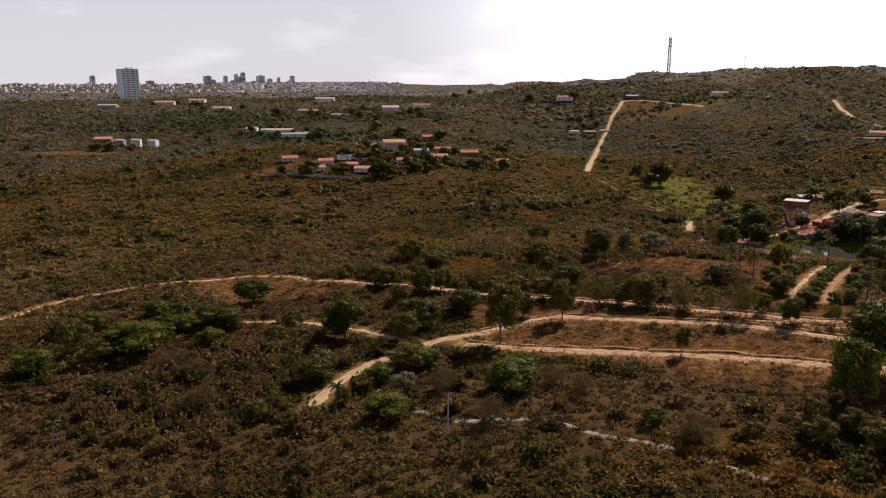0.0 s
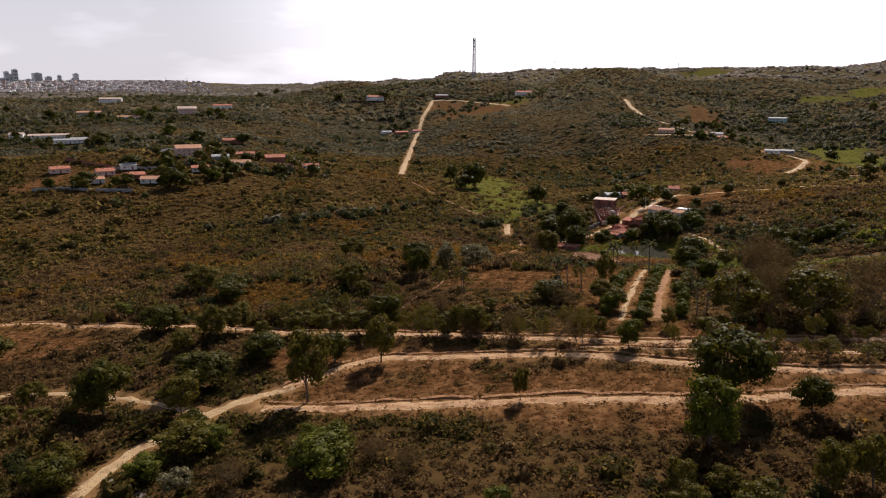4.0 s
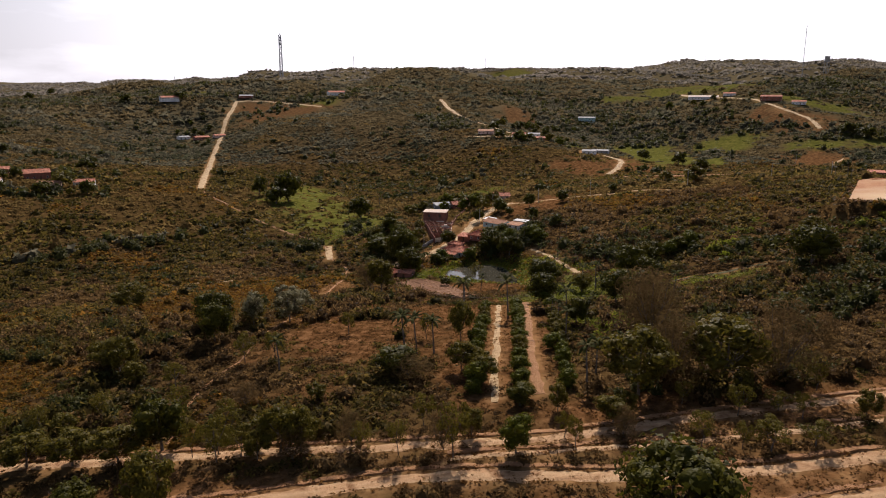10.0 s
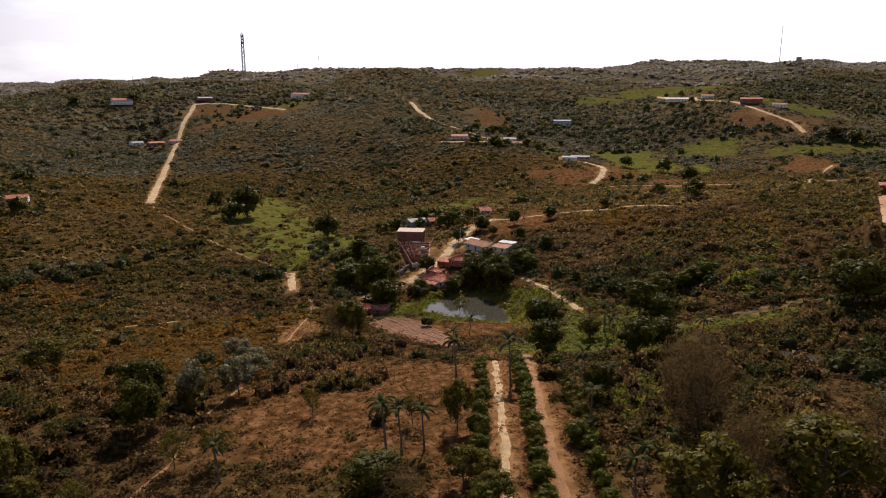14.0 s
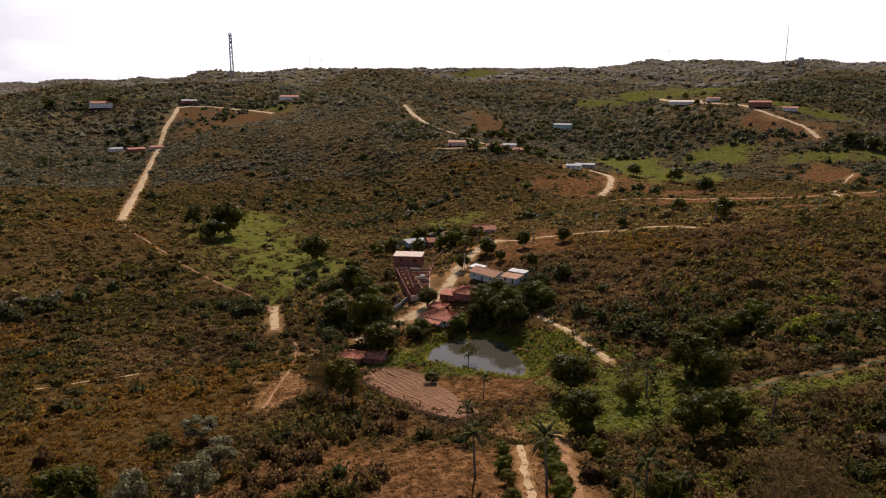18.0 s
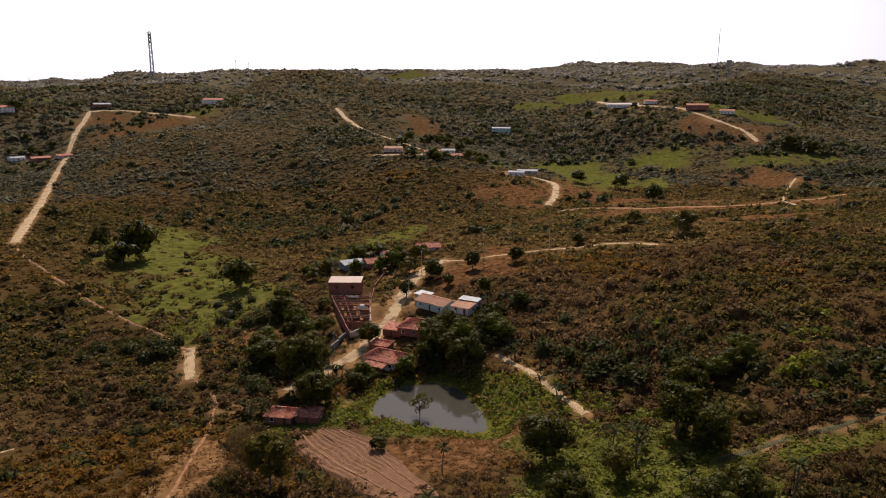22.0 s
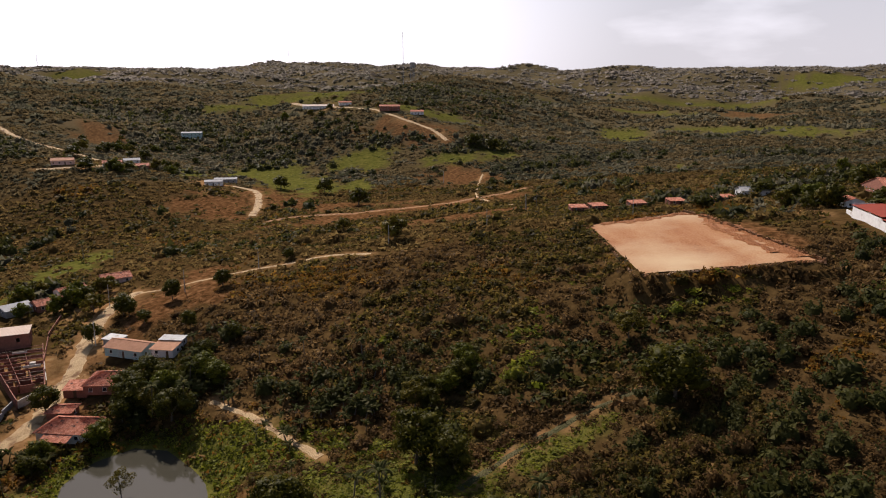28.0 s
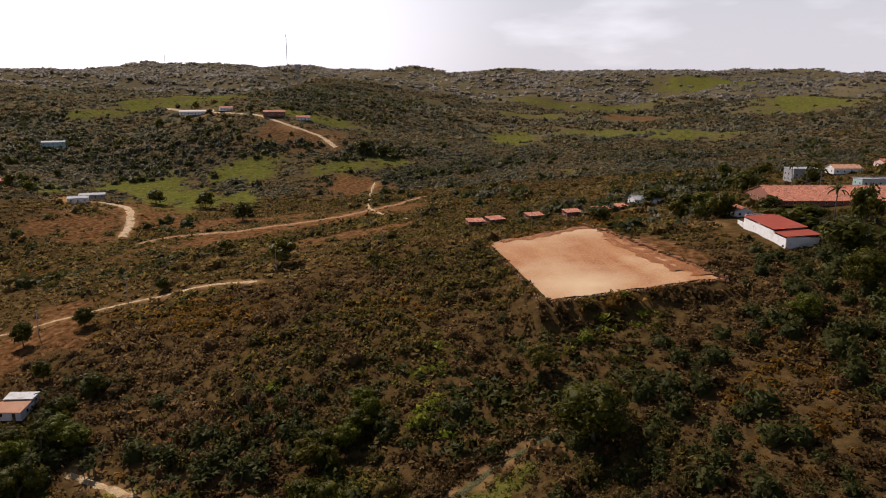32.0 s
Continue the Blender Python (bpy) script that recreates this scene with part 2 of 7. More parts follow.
def material(name, colors, rough=0.9, scale=1.0, detail=0.25, bump=0.0, island=False, per_object=False, stain=None, metal=0.0, through_light=0.0, stops=None, spec=0.2, streak=None, odd=0.5, leafy=0.0):
    """A surface whose colour runs over the given colours by noise of two sizes, by island or by object."""
    mat = bpy.data.materials.new(name)
    mat.use_nodes = True
    nodes, links = mat.node_tree.nodes, mat.node_tree.links
    shader = nodes["Principled BSDF"]
    shader.inputs["Roughness"].default_value, shader.inputs["Metallic"].default_value = rough, metal
    shader.inputs["Specular IOR Level"].default_value = spec
    coords = nodes.new("ShaderNodeTexCoord")
    place = nodes.new("ShaderNodeNewGeometry")
    wide = nodes.new("ShaderNodeTexNoise")
    wide.inputs["Scale"].default_value, wide.inputs["Detail"].default_value = scale, 5.0
    if streak is None:
        links.new(place.outputs["Position"], wide.inputs["Vector"])
    else:
        drawn, turned = nodes.new("ShaderNodeMapping"), nodes.new("ShaderNodeMapping")
        turned.inputs["Rotation"].default_value = (0, 0, radians(-streak))
        drawn.inputs["Scale"].default_value = (0.16, 1.0, 1.0)
        links.new(place.outputs["Position"], turned.inputs["Vector"])
        links.new(turned.outputs["Vector"], drawn.inputs["Vector"])
        links.new(drawn.outputs["Vector"], wide.inputs["Vector"])
    fine = nodes.new("ShaderNodeTexNoise")
    fine.inputs["Scale"].default_value, fine.inputs["Detail"].default_value = scale * 11, 4.0
    links.new(place.outputs["Position"], fine.inputs["Vector"])
    mix = nodes.new("ShaderNodeMix")
    mix.data_type = "FLOAT"
    mix.inputs["Factor"].default_value = detail
    links.new(wide.outputs["Fac"], mix.inputs["A"])
    links.new(fine.outputs["Fac"], mix.inputs["B"])
    value = mix.outputs["Result"]
    if island or per_object:
        source = place.outputs["Random Per Island"] if island else nodes.new("ShaderNodeObjectInfo").outputs["Random"]
        blend = nodes.new("ShaderNodeMix")
        blend.data_type = "FLOAT"
        blend.inputs["Factor"].default_value = odd
        links.new(value, blend.inputs["A"])
        links.new(source, blend.inputs["B"])
        value = blend.outputs["Result"]
    tint = nodes.new("ShaderNodeValToRGB")
    places = stops or [0.28 + 0.44 * k / max(1, len(colors) - 1) for k in range(len(colors))]
    while len(tint.color_ramp.elements) < len(colors):
        tint.color_ramp.elements.new(0.5)
    for element, at_, color in zip(tint.color_ramp.elements, places, colors):
        element.position, element.color = at_, (*color, 1)
    links.new(value, tint.inputs["Fac"])
    out = tint.outputs["Color"]
    if stain:
        color, size, low, high = stain
        spots = nodes.new("ShaderNodeTexNoise")
        spots.inputs["Scale"].default_value, spots.inputs["Detail"].default_value = size, 6.0
        links.new(place.outputs["Position"], spots.inputs["Vector"])
        limit = nodes.new("ShaderNodeMapRange")
        limit.inputs["From Min"].default_value, limit.inputs["From Max"].default_value = low, high
        links.new(spots.outputs["Fac"], limit.inputs["Value"])
        over = nodes.new("ShaderNodeMix")
        over.data_type = "RGBA"
        over.inputs["B"].default_value = (*color, 1)
        links.new(limit.outputs["Result"], over.inputs["Factor"])
        links.new(out, over.inputs["A"])
        out = over.outputs["Result"]
    links.new(out, shader.inputs["Base Color"])
    if bump:
        relief = nodes.new("ShaderNodeBump")
        relief.inputs["Strength"].default_value, relief.inputs["Distance"].default_value = bump, 0.3 / scale if scale < 1 else 0.05
        links.new(fine.outputs["Fac"], relief.inputs["Height"])
        links.new(relief.outputs["Normal"], shader.inputs["Normal"])
    if leafy:
        clumps = nodes.new("ShaderNodeTexNoise")
        clumps.inputs["Scale"].default_value, clumps.inputs["Detail"].default_value = leafy, 3.0
        links.new(place.outputs["Position"], clumps.inputs["Vector"])
        relief = nodes.new("ShaderNodeBump")
        relief.inputs["Strength"].default_value, relief.inputs["Distance"].default_value = 0.7, 0.6 / leafy
        links.new(clumps.outputs["Fac"], relief.inputs["Height"])
        links.new(relief.outputs["Normal"], shader.inputs["Normal"])
    if through_light:
        leaf = nodes.new("ShaderNodeBsdfTranslucent")
        links.new(out, leaf.inputs["Color"])
        both = nodes.new("ShaderNodeMixShader")
        both.inputs["Fac"].default_value = through_light
        links.new(shader.outputs[0], both.inputs[1])
        links.new(leaf.outputs[0], both.inputs[2])
        links.new(both.outputs[0], nodes["Material Output"].inputs["Surface"])
    return mat


EARTH = material("pale_earth", [(0.30, 0.178, 0.082), (0.465, 0.315, 0.158), (0.58, 0.425, 0.225)], scale=0.35, detail=0.5, bump=0.6, stain=((0.20, 0.105, 0.045), 0.3, 0.54, 0.68))
TRACK_EARTH = material("rutted_sandy_earth", [(0.28, 0.130, 0.055), (0.45, 0.250, 0.118), (0.56, 0.350, 0.180), (0.63, 0.43, 0.235)], scale=0.8, detail=0.4, bump=0.8, streak=-26, stain=((0.24, 0.112, 0.042), 0.33, 0.54, 0.66))
RED_EARTH = material("red_earth", [(0.19, 0.082, 0.034), (0.34, 0.165, 0.068), (0.44, 0.245, 0.110)], scale=0.5, detail=0.5, bump=0.8, streak=-26, stain=((0.16, 0.075, 0.03), 0.3, 0.54, 0.68))
STRIP_GRASS = material("pale_meadow_grass", [(0.0578, 0.0530, 0.0163), (0.0918, 0.0802, 0.0272), (0.1292, 0.1054, 0.0408)], scale=0.5, detail=0.5, bump=0.8, stain=((0.06, 0.062, 0.016), 0.3, 0.5, 0.66))
CONCRETE = material("worn_concrete", [(0.17, 0.145, 0.115), (0.27, 0.24, 0.20)], scale=0.4, detail=0.4, stain=((0.2, 0.14, 0.09), 0.3, 0.5, 0.7))
SCRUB_DRY = material("dry_scrub_leaf", [(0.066, 0.039, 0.0150), (0.104, 0.060, 0.022), (0.145, 0.086, 0.032), (0.200, 0.122, 0.048)], island=True, odd=0.28, scale=0.03, through_light=0.6, stops=(0.40, 0.47, 0.54, 0.62), spec=0.03, rough=0.6, leafy=0.0)
SCRUB_GREEN = material("green_scrub_leaf", [(0.043, 0.0350, 0.0080), (0.072, 0.0560, 0.0120), (0.110, 0.0810, 0.0180), (0.165, 0.1110, 0.0300)], island=True, odd=0.28, scale=0.03, through_light=0.6, stops=(0.40, 0.47, 0.54, 0.62), spec=0.05, rough=0.6, leafy=0.0)
SCRUB_GOLD = material("golden_scrub_leaf", [(0.1436, 0.0668, 0.0129), (0.2043, 0.0972, 0.0179), (0.2375, 0.1214, 0.0228), (0.1381, 0.0861, 0.0159)], island=True, odd=0.42, scale=0.04, through_light=0.6, stops=(0.40, 0.47, 0.54, 0.62), spec=0.03, rough=0.6, leafy=0.0)
LUSH = material("lush_leaf", [(0.085, 0.098, 0.0095), (0.155, 0.165, 0.0160), (0.240, 0.222, 0.0290)], island=True, odd=0.42, scale=0.05, through_light=0.5, spec=0.05, rough=0.6)
GRASS_DRY = material("dry_grass", [(0.085, 0.040, 0.0120), (0.150, 0.072, 0.0220), (0.225, 0.118, 0.0400)], stops=(0.40, 0.50, 0.60), island=True, odd=0.3, scale=0.05, through_light=0.45, spec=0.02)
# woodland of the far ridges, with haze mixed into the leaf colour
HAZED_FAR_LEAF = material("hazed_far_leaf", [(0.1428, 0.1304, 0.1025), (0.1804, 0.1588, 0.1229), (0.2256, 0.1942, 0.1572), (0.2781, 0.2353, 0.2017)], island=True, odd=0.16, scale=0.004, detail=0.3, through_light=0.6, spec=0.02, leafy=0.0)
# dry scrub colour lightened on the middle slopes, as thin haze would
PALED_SLOPE_DRY = material("paled_slope_dry_leaf", [(0.1241, 0.0785, 0.0271), (0.1562, 0.1008, 0.0344), (0.1885, 0.1276, 0.0460)], stops=(0.42, 0.50, 0.60), island=True, odd=0.16, scale=0.012, through_light=0.6, spec=0.02, leafy=0.0)
# next three: hill scrub and wood, greyed and lightened in colour for haze
HAZED_HILL_DRY = material("hazed_hill_dry_leaf", [(0.1107, 0.0816, 0.0379), (0.1328, 0.0989, 0.0478), (0.1586, 0.1204, 0.0605)], stops=(0.42, 0.50, 0.60), island=True, odd=0.16, scale=0.006, through_light=0.6, spec=0.02, leafy=0.0)
HAZED_HILL_GREEN = material("hazed_hill_green_leaf", [(0.0909, 0.0854, 0.0511), (0.1147, 0.1040, 0.0644), (0.1434, 0.1263, 0.0822)], stops=(0.42, 0.50, 0.60), island=True, odd=0.16, scale=0.006, through_light=0.6, spec=0.02, leafy=0.0)
HAZED_HILL_WOOD = material("hazed_hill_wood_leaf", [(0.050, 0.052, 0.028), (0.070, 0.070, 0.038), (0.094, 0.090, 0.051)], island=True, odd=0.16, scale=0.006, through_light=0.6, spec=0.02, leafy=0.0)
WOOD_LEAF = material("valley_wood_leaf", [(0.0363, 0.0390, 0.0096), (0.0577, 0.0574, 0.0138), (0.0854, 0.0779, 0.0204)], island=True, odd=0.42, scale=0.02, through_light=0.4, spec=0.05, rough=0.6, leafy=1.2)

# ---- land ----


def mesh_of(name, verts, faces, mat, smooth=False):
    """A mesh of equal-sided faces from arrays."""
    verts, faces = np.asarray(verts, np.float32), np.asarray(faces, np.int32)
    me = bpy.data.meshes.new(name)
    n, k = faces.shape
    me.vertices.add(len(verts))
    me.vertices.foreach_set("co", verts.ravel())
    me.loops.add(n * k)
    me.loops.foreach_set("vertex_index", faces.ravel())
    me.polygons.add(n)
    me.polygons.foreach_set("loop_start", np.arange(0, n * k, k, dtype=np.int32))
    me.polygons.foreach_set("use_smooth", np.full(n, smooth))
    me.update(calc_edges=True)
    me.materials.append(mat)
    return me


def axis(fine_low, fine_high, step, low, high):
    """Grid lines: even in the middle, ever wider outwards."""
    mid = list(np.arange(fine_low, fine_high, step))
    up, down, s = [], [], step
    while mid[-1] + sum(up) < high:
        s *= 1.055
        up.append(min(s, 55.0))
    s = step
    while mid[0] - sum(down) > low:
        s *= 1.055
        down.append(min(s, 55.0))
    return np.array([mid[0] - d for d in np.cumsum(down)[::-1]] + mid + [mid[-1] + d for d in np.cumsum(up)])


# dirt tracks and roads: name, label, width, how rutted, line
TRACKS = [
    ("dirt_track", "pale sandy track with two wheel ruts along a row of trees", 3.2, TRACK_EARTH,
     [(-170, 190), (-137, 228), (-131, 243), (-113, 262), (-78, 274), (-58, 273), (-35, 256), (-5, 238), (20, 219), (40, 206), (58, 195), (75, 184), (92, 174), (109, 166), (125, 161), (140, 156), (165, 147), (215, 130)]),
    ("dirt_track", "pale sandy farm track between dry grass", 3.6, TRACK_EARTH,
     [(18, 180), (25, 183), (33, 187), (42, 187), (56, 180), (74, 173), (90, 163), (101, 155), (116, 146), (134, 138), (170, 124), (215, 108)]),
    ("dirt_track", "twin-rutted sandy track across reddish dry grass", 3.8, TRACK_EARTH,
     [(13, 172), (21, 168), (39, 161), (54, 155), (70, 150), (89, 141), (106, 136), (127, 131), (165, 118), (215, 100)]),
    ("dirt_track", "narrow sandy track in reddish grass", 1.8, TRACK_EARTH, [(84, 173), (98, 166), (114, 158), (125, 153), (142, 146), (180, 133)]),
    ("dirt_road", "wide pale earth road bending downhill", 3.4, EARTH, [(-21, 139), (-19, 146), (-16, 153), (-10, 163), (-4, 168), (2, 173), (11, 178), (20, 180)]),
    ("dirt_track", "washed-out side track of pale earth", 2.4, EARTH, [(2, 173), (-9, 184), (-23, 194), (-37, 201), (-60, 205)]),
    ("lane", "broken grey concrete lane under bushes", 0.87, CONCRETE, [(-14, 154), (-4, 142), (3, 133), (10, 128), (26, 126), (35, 119), (46, 112), (54, 104), (61, 98), (75, 84)]),
    ("footpath", "worn footpath of reddish earth", 0.9, RED_EARTH, [(90, 272), (76, 255), (68, 241), (62, 235), (54, 225), (46, 208)]),
    ("orchard_path", "straight pale path between rows of orchard bushes", 1.9, EARTH, [(152, 258), (138, 238), (124, 218), (112, 201), (102, 186)]),
    ("orchard_path", "straight reddish path between rows of orchard bushes", 2.4, RED_EARTH, [(163, 259), (150, 241), (138, 224), (124, 204), (111, 184)]),
    ("dirt_road", "long straight pale earth road running down a ridge", 5.0, EARTH, [(274, 1055), (256, 1010), (235, 960), (205, 862), (176, 764), (148, 664), (129, 587)]),
    ("dirt_track", "half-overgrown earth track along a scrubby spur", 1.5, RED_EARTH, [(129, 587), (128, 560), (133, 522), (140, 475), (150, 433), (154, 411)]),
    ("dirt_road", "bright pale earth road at a bend", 4.0, EARTH, [(155, 414), (150, 400), (146, 388)]),
    ("footpath", "reddish eroded path up a bare spur", 1.0, RED_EARTH, [(147, 388), (147, 371), (140, 356), (132, 342), (117, 318)]),
    ("dirt_road", "pale earth road along a hilltop", 5.0, EARTH, [(274, 1055), (309, 1046), (335, 1010), (352, 945)]),
    ("footpath", "faint pale path in dry scrub", 1.0, EARTH, [(60, 372), (73, 372), (85, 371), (97, 371)]),
    ("village_road", "ochre earth road through a hamlet", 6.0, EARTH, [(165, 360), (179, 365), (191, 367), (205, 375), (223, 389), (242, 407), (257, 417), (272, 421)]),
    ("dirt_track", "pale earth track climbing from a hamlet", 2.4, EARTH, [(268, 421), (278, 410), (291, 399), (307, 380), (316, 366), (321, 346)]),
    ("bank", "bare pale earth bank above a pond", 2.3, EARTH, [(219, 330), (217, 316), (213, 302), (208, 286)]),
    ("meadow_strip", "strip of pale olive grass below a dike", 1.9, STRIP_GRASS, [(205, 250), (211, 248), (223, 243), (234, 237), (243, 230), (249, 224)]),
    ("dirt_road", "pale earth road on a distant hillside", 6.0, EARTH, [(500, 905), (482, 847), (476, 777), (466, 698)]),
    ("dirt_road", "pale earth clearing beside distant houses", 5.0, EARTH, [(409, 690), (439, 672), (492, 672)]),
    ("dirt_road", "tan earth road at a distant quarry", 5.0, EARTH, [(481, 572), (478, 548), (440, 512), (412, 492)]),
    ("dirt_road", "pale winding earth road on a green hill", 5.0, EARTH, [(771, 640), (745, 590), (733, 545), (705, 512)]),
    ("dirt_road", "pale earth road along a distant hilltop", 5.0, EARTH, [(815, 790), (797, 749), (777, 674), (771, 640)]),
    ("earth_band", "bare reddish earth along a dry stream", 4.0, RED_EARTH, [(400, 470), (417, 455), (434, 420), (468, 401), (504, 384), (560, 370)]),
    ("footpath", "thin pale path on a distant slope", 1.8, EARTH, [(622, 436), (560, 412), (503, 384), (440, 335)]),
]


def along(points, step):
    """Points at even steps on a smooth curve through the given ones."""
    pts = [Vector((*p, 0)) for p in points]
    out = []
    for i in range(len(pts) - 1):
        a, b, c, d = pts[max(i - 1, 0)], pts[i], pts[i + 1], pts[min(i + 2, len(pts) - 1)]
        n = max(2, int((c - b).length / step))
        for k in range(n):
            u = k / n
            out.append(0.5 * ((2 * b) + (c - a) * u + (2 * a - 5 * b + 4 * c - d) * u * u + (3 * b - a - 3 * c + d) * u ** 3))
    return np.array([(p.x, p.y) for p in out + [pts[-1]]])


LINES = [(along(t[4], 3.0), t[2]) for t in TRACKS]


def off_track(x, y, least=0.0):
    """Distance to the nearest track's edge."""
    x, y = np.asarray(x, float), np.asarray(y, float)
    best = np.full(x.shape, 1e9)
    for line, width in LINES:
        if width < least:
            continue
        for k in range(0, len(line) - 1, 2):
            a, b = line[k], line[min(k + 2, len(line) - 1)]
            near = (np.abs(x - a[0]) < 25) & (np.abs(y - a[1]) < 25)
            if near.any():
                u = b - a
                s = np.clip(((x[near] - a[0]) * u[0] + (y[near] - a[1]) * u[1]) / (u @ u + 1e-9), 0, 1)
                best[near] = np.minimum(best[near], np.hypot(x[near] - a[0] - s * u[0], y[near] - a[1] - s * u[1]) - width / 2)
    return best


# open ground: outline of dry reddish grass, and of fresh green, as ellipses x, y, half-lengths, turn
OPEN = [(84, 148, 78, 13, -24), (40, 186, 34, 10, -28), (108, 250, 42, 26, 50), (128, 225, 50, 15, 55), (170, 297, 24, 13, -40), (128, 332, 24, 5, 62),
        (262, 400, 22, 10, 40), (-95, 545, 40, 12, 25), (470, 520, 60, 22, 60), (465, 395, 70, 22, -35), (352, 205, 24, 6, 32),
        (720, 560, 60, 30, 60), (330, 960, 60, 40, 0), (246, 293, 7, 3, 50), (-60, 250, 30, 14, -30), (-330, 660, 40, 12, 0)] + [
        (565, 828, 50, 25, 60), (420, 530, 40, 14, 60), (425, 415, 60, 18, -35), (398, 345, 40, 12, -40), (300, 955, 60, 24, 20), (282, 395, 26, 12, 40), (232, 300, 16, 9, 60),
        (178, 408, 9, 6, 0), (140, 160, 40, 9, -24), (205, 372, 20, 7, 40)]
GREEN = [(180, 470, 26, 52, -10), (190, 540, 28, 50, 10), (206, 306, 9, 24, 12), (195, 262, 26, 20, -20), (224, 236, 12, 3, -30), (560, 590, 90, 26, 45),
         (505, 640, 50, 14, 50), (165, 335, 14, 8, 0), (255, 470, 26, 18, 0), (172, 318, 8, 4, -55), (300, 500, 30, 14, 20), (860, 790, 90, 40, 60),
         (800, 620, 30, 40, 0), (1100, 420, 90, 24, 70), (950, 300, 60, 18, 70), (1500, 700, 200, 50, 60), (1350, 350, 120, 30, 80)] + [
         (574, 619, 40, 16, 40), (540, 540, 50, 18, 50), (923, 837, 70, 40, 60), (846, 856, 60, 30, 50), (820, 565, 40, 20, 60), (660, 480, 40, 16, -40), (1339, 426, 120, 30, 70),
         (926, 260, 70, 16, 80), (1165, 570, 60, 20, 70), (212, 592, 20, 36, 0), (178, 264, 14, 10, 0)]
# pastures and clearings of the far hills
GREEN += [(874, 768, 47, 70, -54), (781, 862, 39, 36, -46), (795, 566, 39, 18, -62), (553, 618, 28, 30, -47), (538, 551, 15, 30, -51), (550, 508, 13, 28, -55), (642, 571, 27, 26, -55), (696, 455, 20, 24, -66),
          (1030, 1515, 80, 36, -35), (240, 1140, 18, 25, -9), (369, 973, 24, 20, -20), (1358, 400, 55, 28, -81), (887, 209, 53, 24, -90),
          (1196, 42, 96, 80, -98), (924, 395, 30, 80, -77), (672, 290, 5, 26, -81), (1683, 179, 112, 85, -91), (636, 561, 31, 36, -56), (577, 632, 30, 30, -46), (183, 543, 22, 47, -18), (174, 449, 10, 28, -21)]
OPEN += [(302, 1014, 55, 28, -15), (428, 537, 30, 20, -44), (468, 453, 49, 12, -55), (1090, 268, 47, 60, -86), (722, 566, 45, 21, -59), (606, 449, 27, 34, -64), (738, 555, 36, 20, -60)]


def share(x, y, spots, soft=0.35):
    """How far a place lies within any of the ellipses, 0 to 1, with a ragged edge."""
    best = np.zeros(np.shape(x))
    rag = 0.32 * swell(x, y, 37, 7) + 0.24 * swell(x, y, 13, 8)
    for cx, cy, a, b, turn in spots:
        c, s = math.cos(radians(turn)), math.sin(radians(turn))
        u, v = ((x - cx) * c + (y - cy) * s) / a, (-(x - cx) * s + (y - cy) * c) / b
        best = np.maximum(best, 1 - ramp(np.hypot(u, v) + rag, 1 - soft, 1 + soft))
    return best


gx, gy = axis(-140, 420, 4.0, -4300, 4700), axis(85, 560, 4.0, -3200, 4700)
GX, GY = np.meshgrid(gx, gy)
fx, fy = GX.ravel(), GY.ravel()
fz = land(fx, fy)
nx, ny = len(gx), len(gy)
idx = np.arange(nx * ny).reshape(ny, nx)
quads = np.stack([idx[:-1, :-1], idx[:-1, 1:], idx[1:, 1:], idx[1:, :-1]], -1).reshape(-1, 4)
ground_mat = bpy.data.materials.new("ground_cover")
ground_mat.use_nodes = True
gn, gl = ground_mat.node_tree.nodes, ground_mat.node_tree.links
gs = gn["Principled BSDF"]
gs.inputs["Roughness"].default_value, gs.inputs["Specular IOR Level"].default_value = 0.95, 0.0
gpos = gn.new("ShaderNodeNewGeometry")
gcover = gn.new("ShaderNodeVertexColor")
gcover.layer_name = "cover"
gsplit = gn.new("ShaderNodeSeparateColor")
gl.new(gcover.outputs["Color"], gsplit.inputs["Color"])


def ground_noise(scale, detail=6.0):
    node = gn.new("ShaderNodeTexNoise")
    node.inputs["Scale"].default_value, node.inputs["Detail"].default_value = scale, detail
    gl.new(gpos.outputs["Position"], node.inputs["Vector"])
    return node.outputs["Fac"]


def ground_ramp(value, stops):
    node = gn.new("ShaderNodeValToRGB")
    while len(node.color_ramp.elements) < len(stops):
        node.color_ramp.elements.new(0.5)
    for element, (at_, color) in zip(node.color_ramp.elements, stops):
        element.position, element.color = at_, (*color, 1)
    gl.new(value, node.inputs["Fac"])
    return node.outputs["Color"]


def ground_mix(factor, a, b):
    node = gn.new("ShaderNodeMix")
    node.data_type = "RGBA"
    gl.new(factor, node.inputs["Factor"])
    gl.new(a, node.inputs["A"])
    gl.new(b, node.inputs["B"])
    return node.outputs["Result"]


litter = ground_ramp(ground_noise(0.35, 9.0), [(0.3, (0.040, 0.024, 0.009)), (0.5, (0.068, 0.041, 0.015)), (0.7, (0.100, 0.060, 0.022))])
straw = ground_ramp(ground_noise(0.45, 9.0), [(0.34, (0.050, 0.024, 0.009)), (0.45, (0.096, 0.045, 0.017)), (0.55, (0.140, 0.066, 0.026)), (0.68, (0.205, 0.104, 0.044))])
fresh = ground_ramp(ground_noise(0.3), [(0.3, (0.055, 0.056, 0.011)), (0.5, (0.095, 0.094, 0.018)), (0.7, (0.145, 0.126, 0.030))])
bare = ground_ramp(ground_noise(0.5), [(0.3, (0.22, 0.110, 0.042)), (0.6, (0.36, 0.200, 0.085)), (0.8, (0.48, 0.31, 0.15))])
tone = ground_mix(gsplit.outputs[0], litter, straw)
tone = ground_mix(gsplit.outputs[1], tone, fresh)
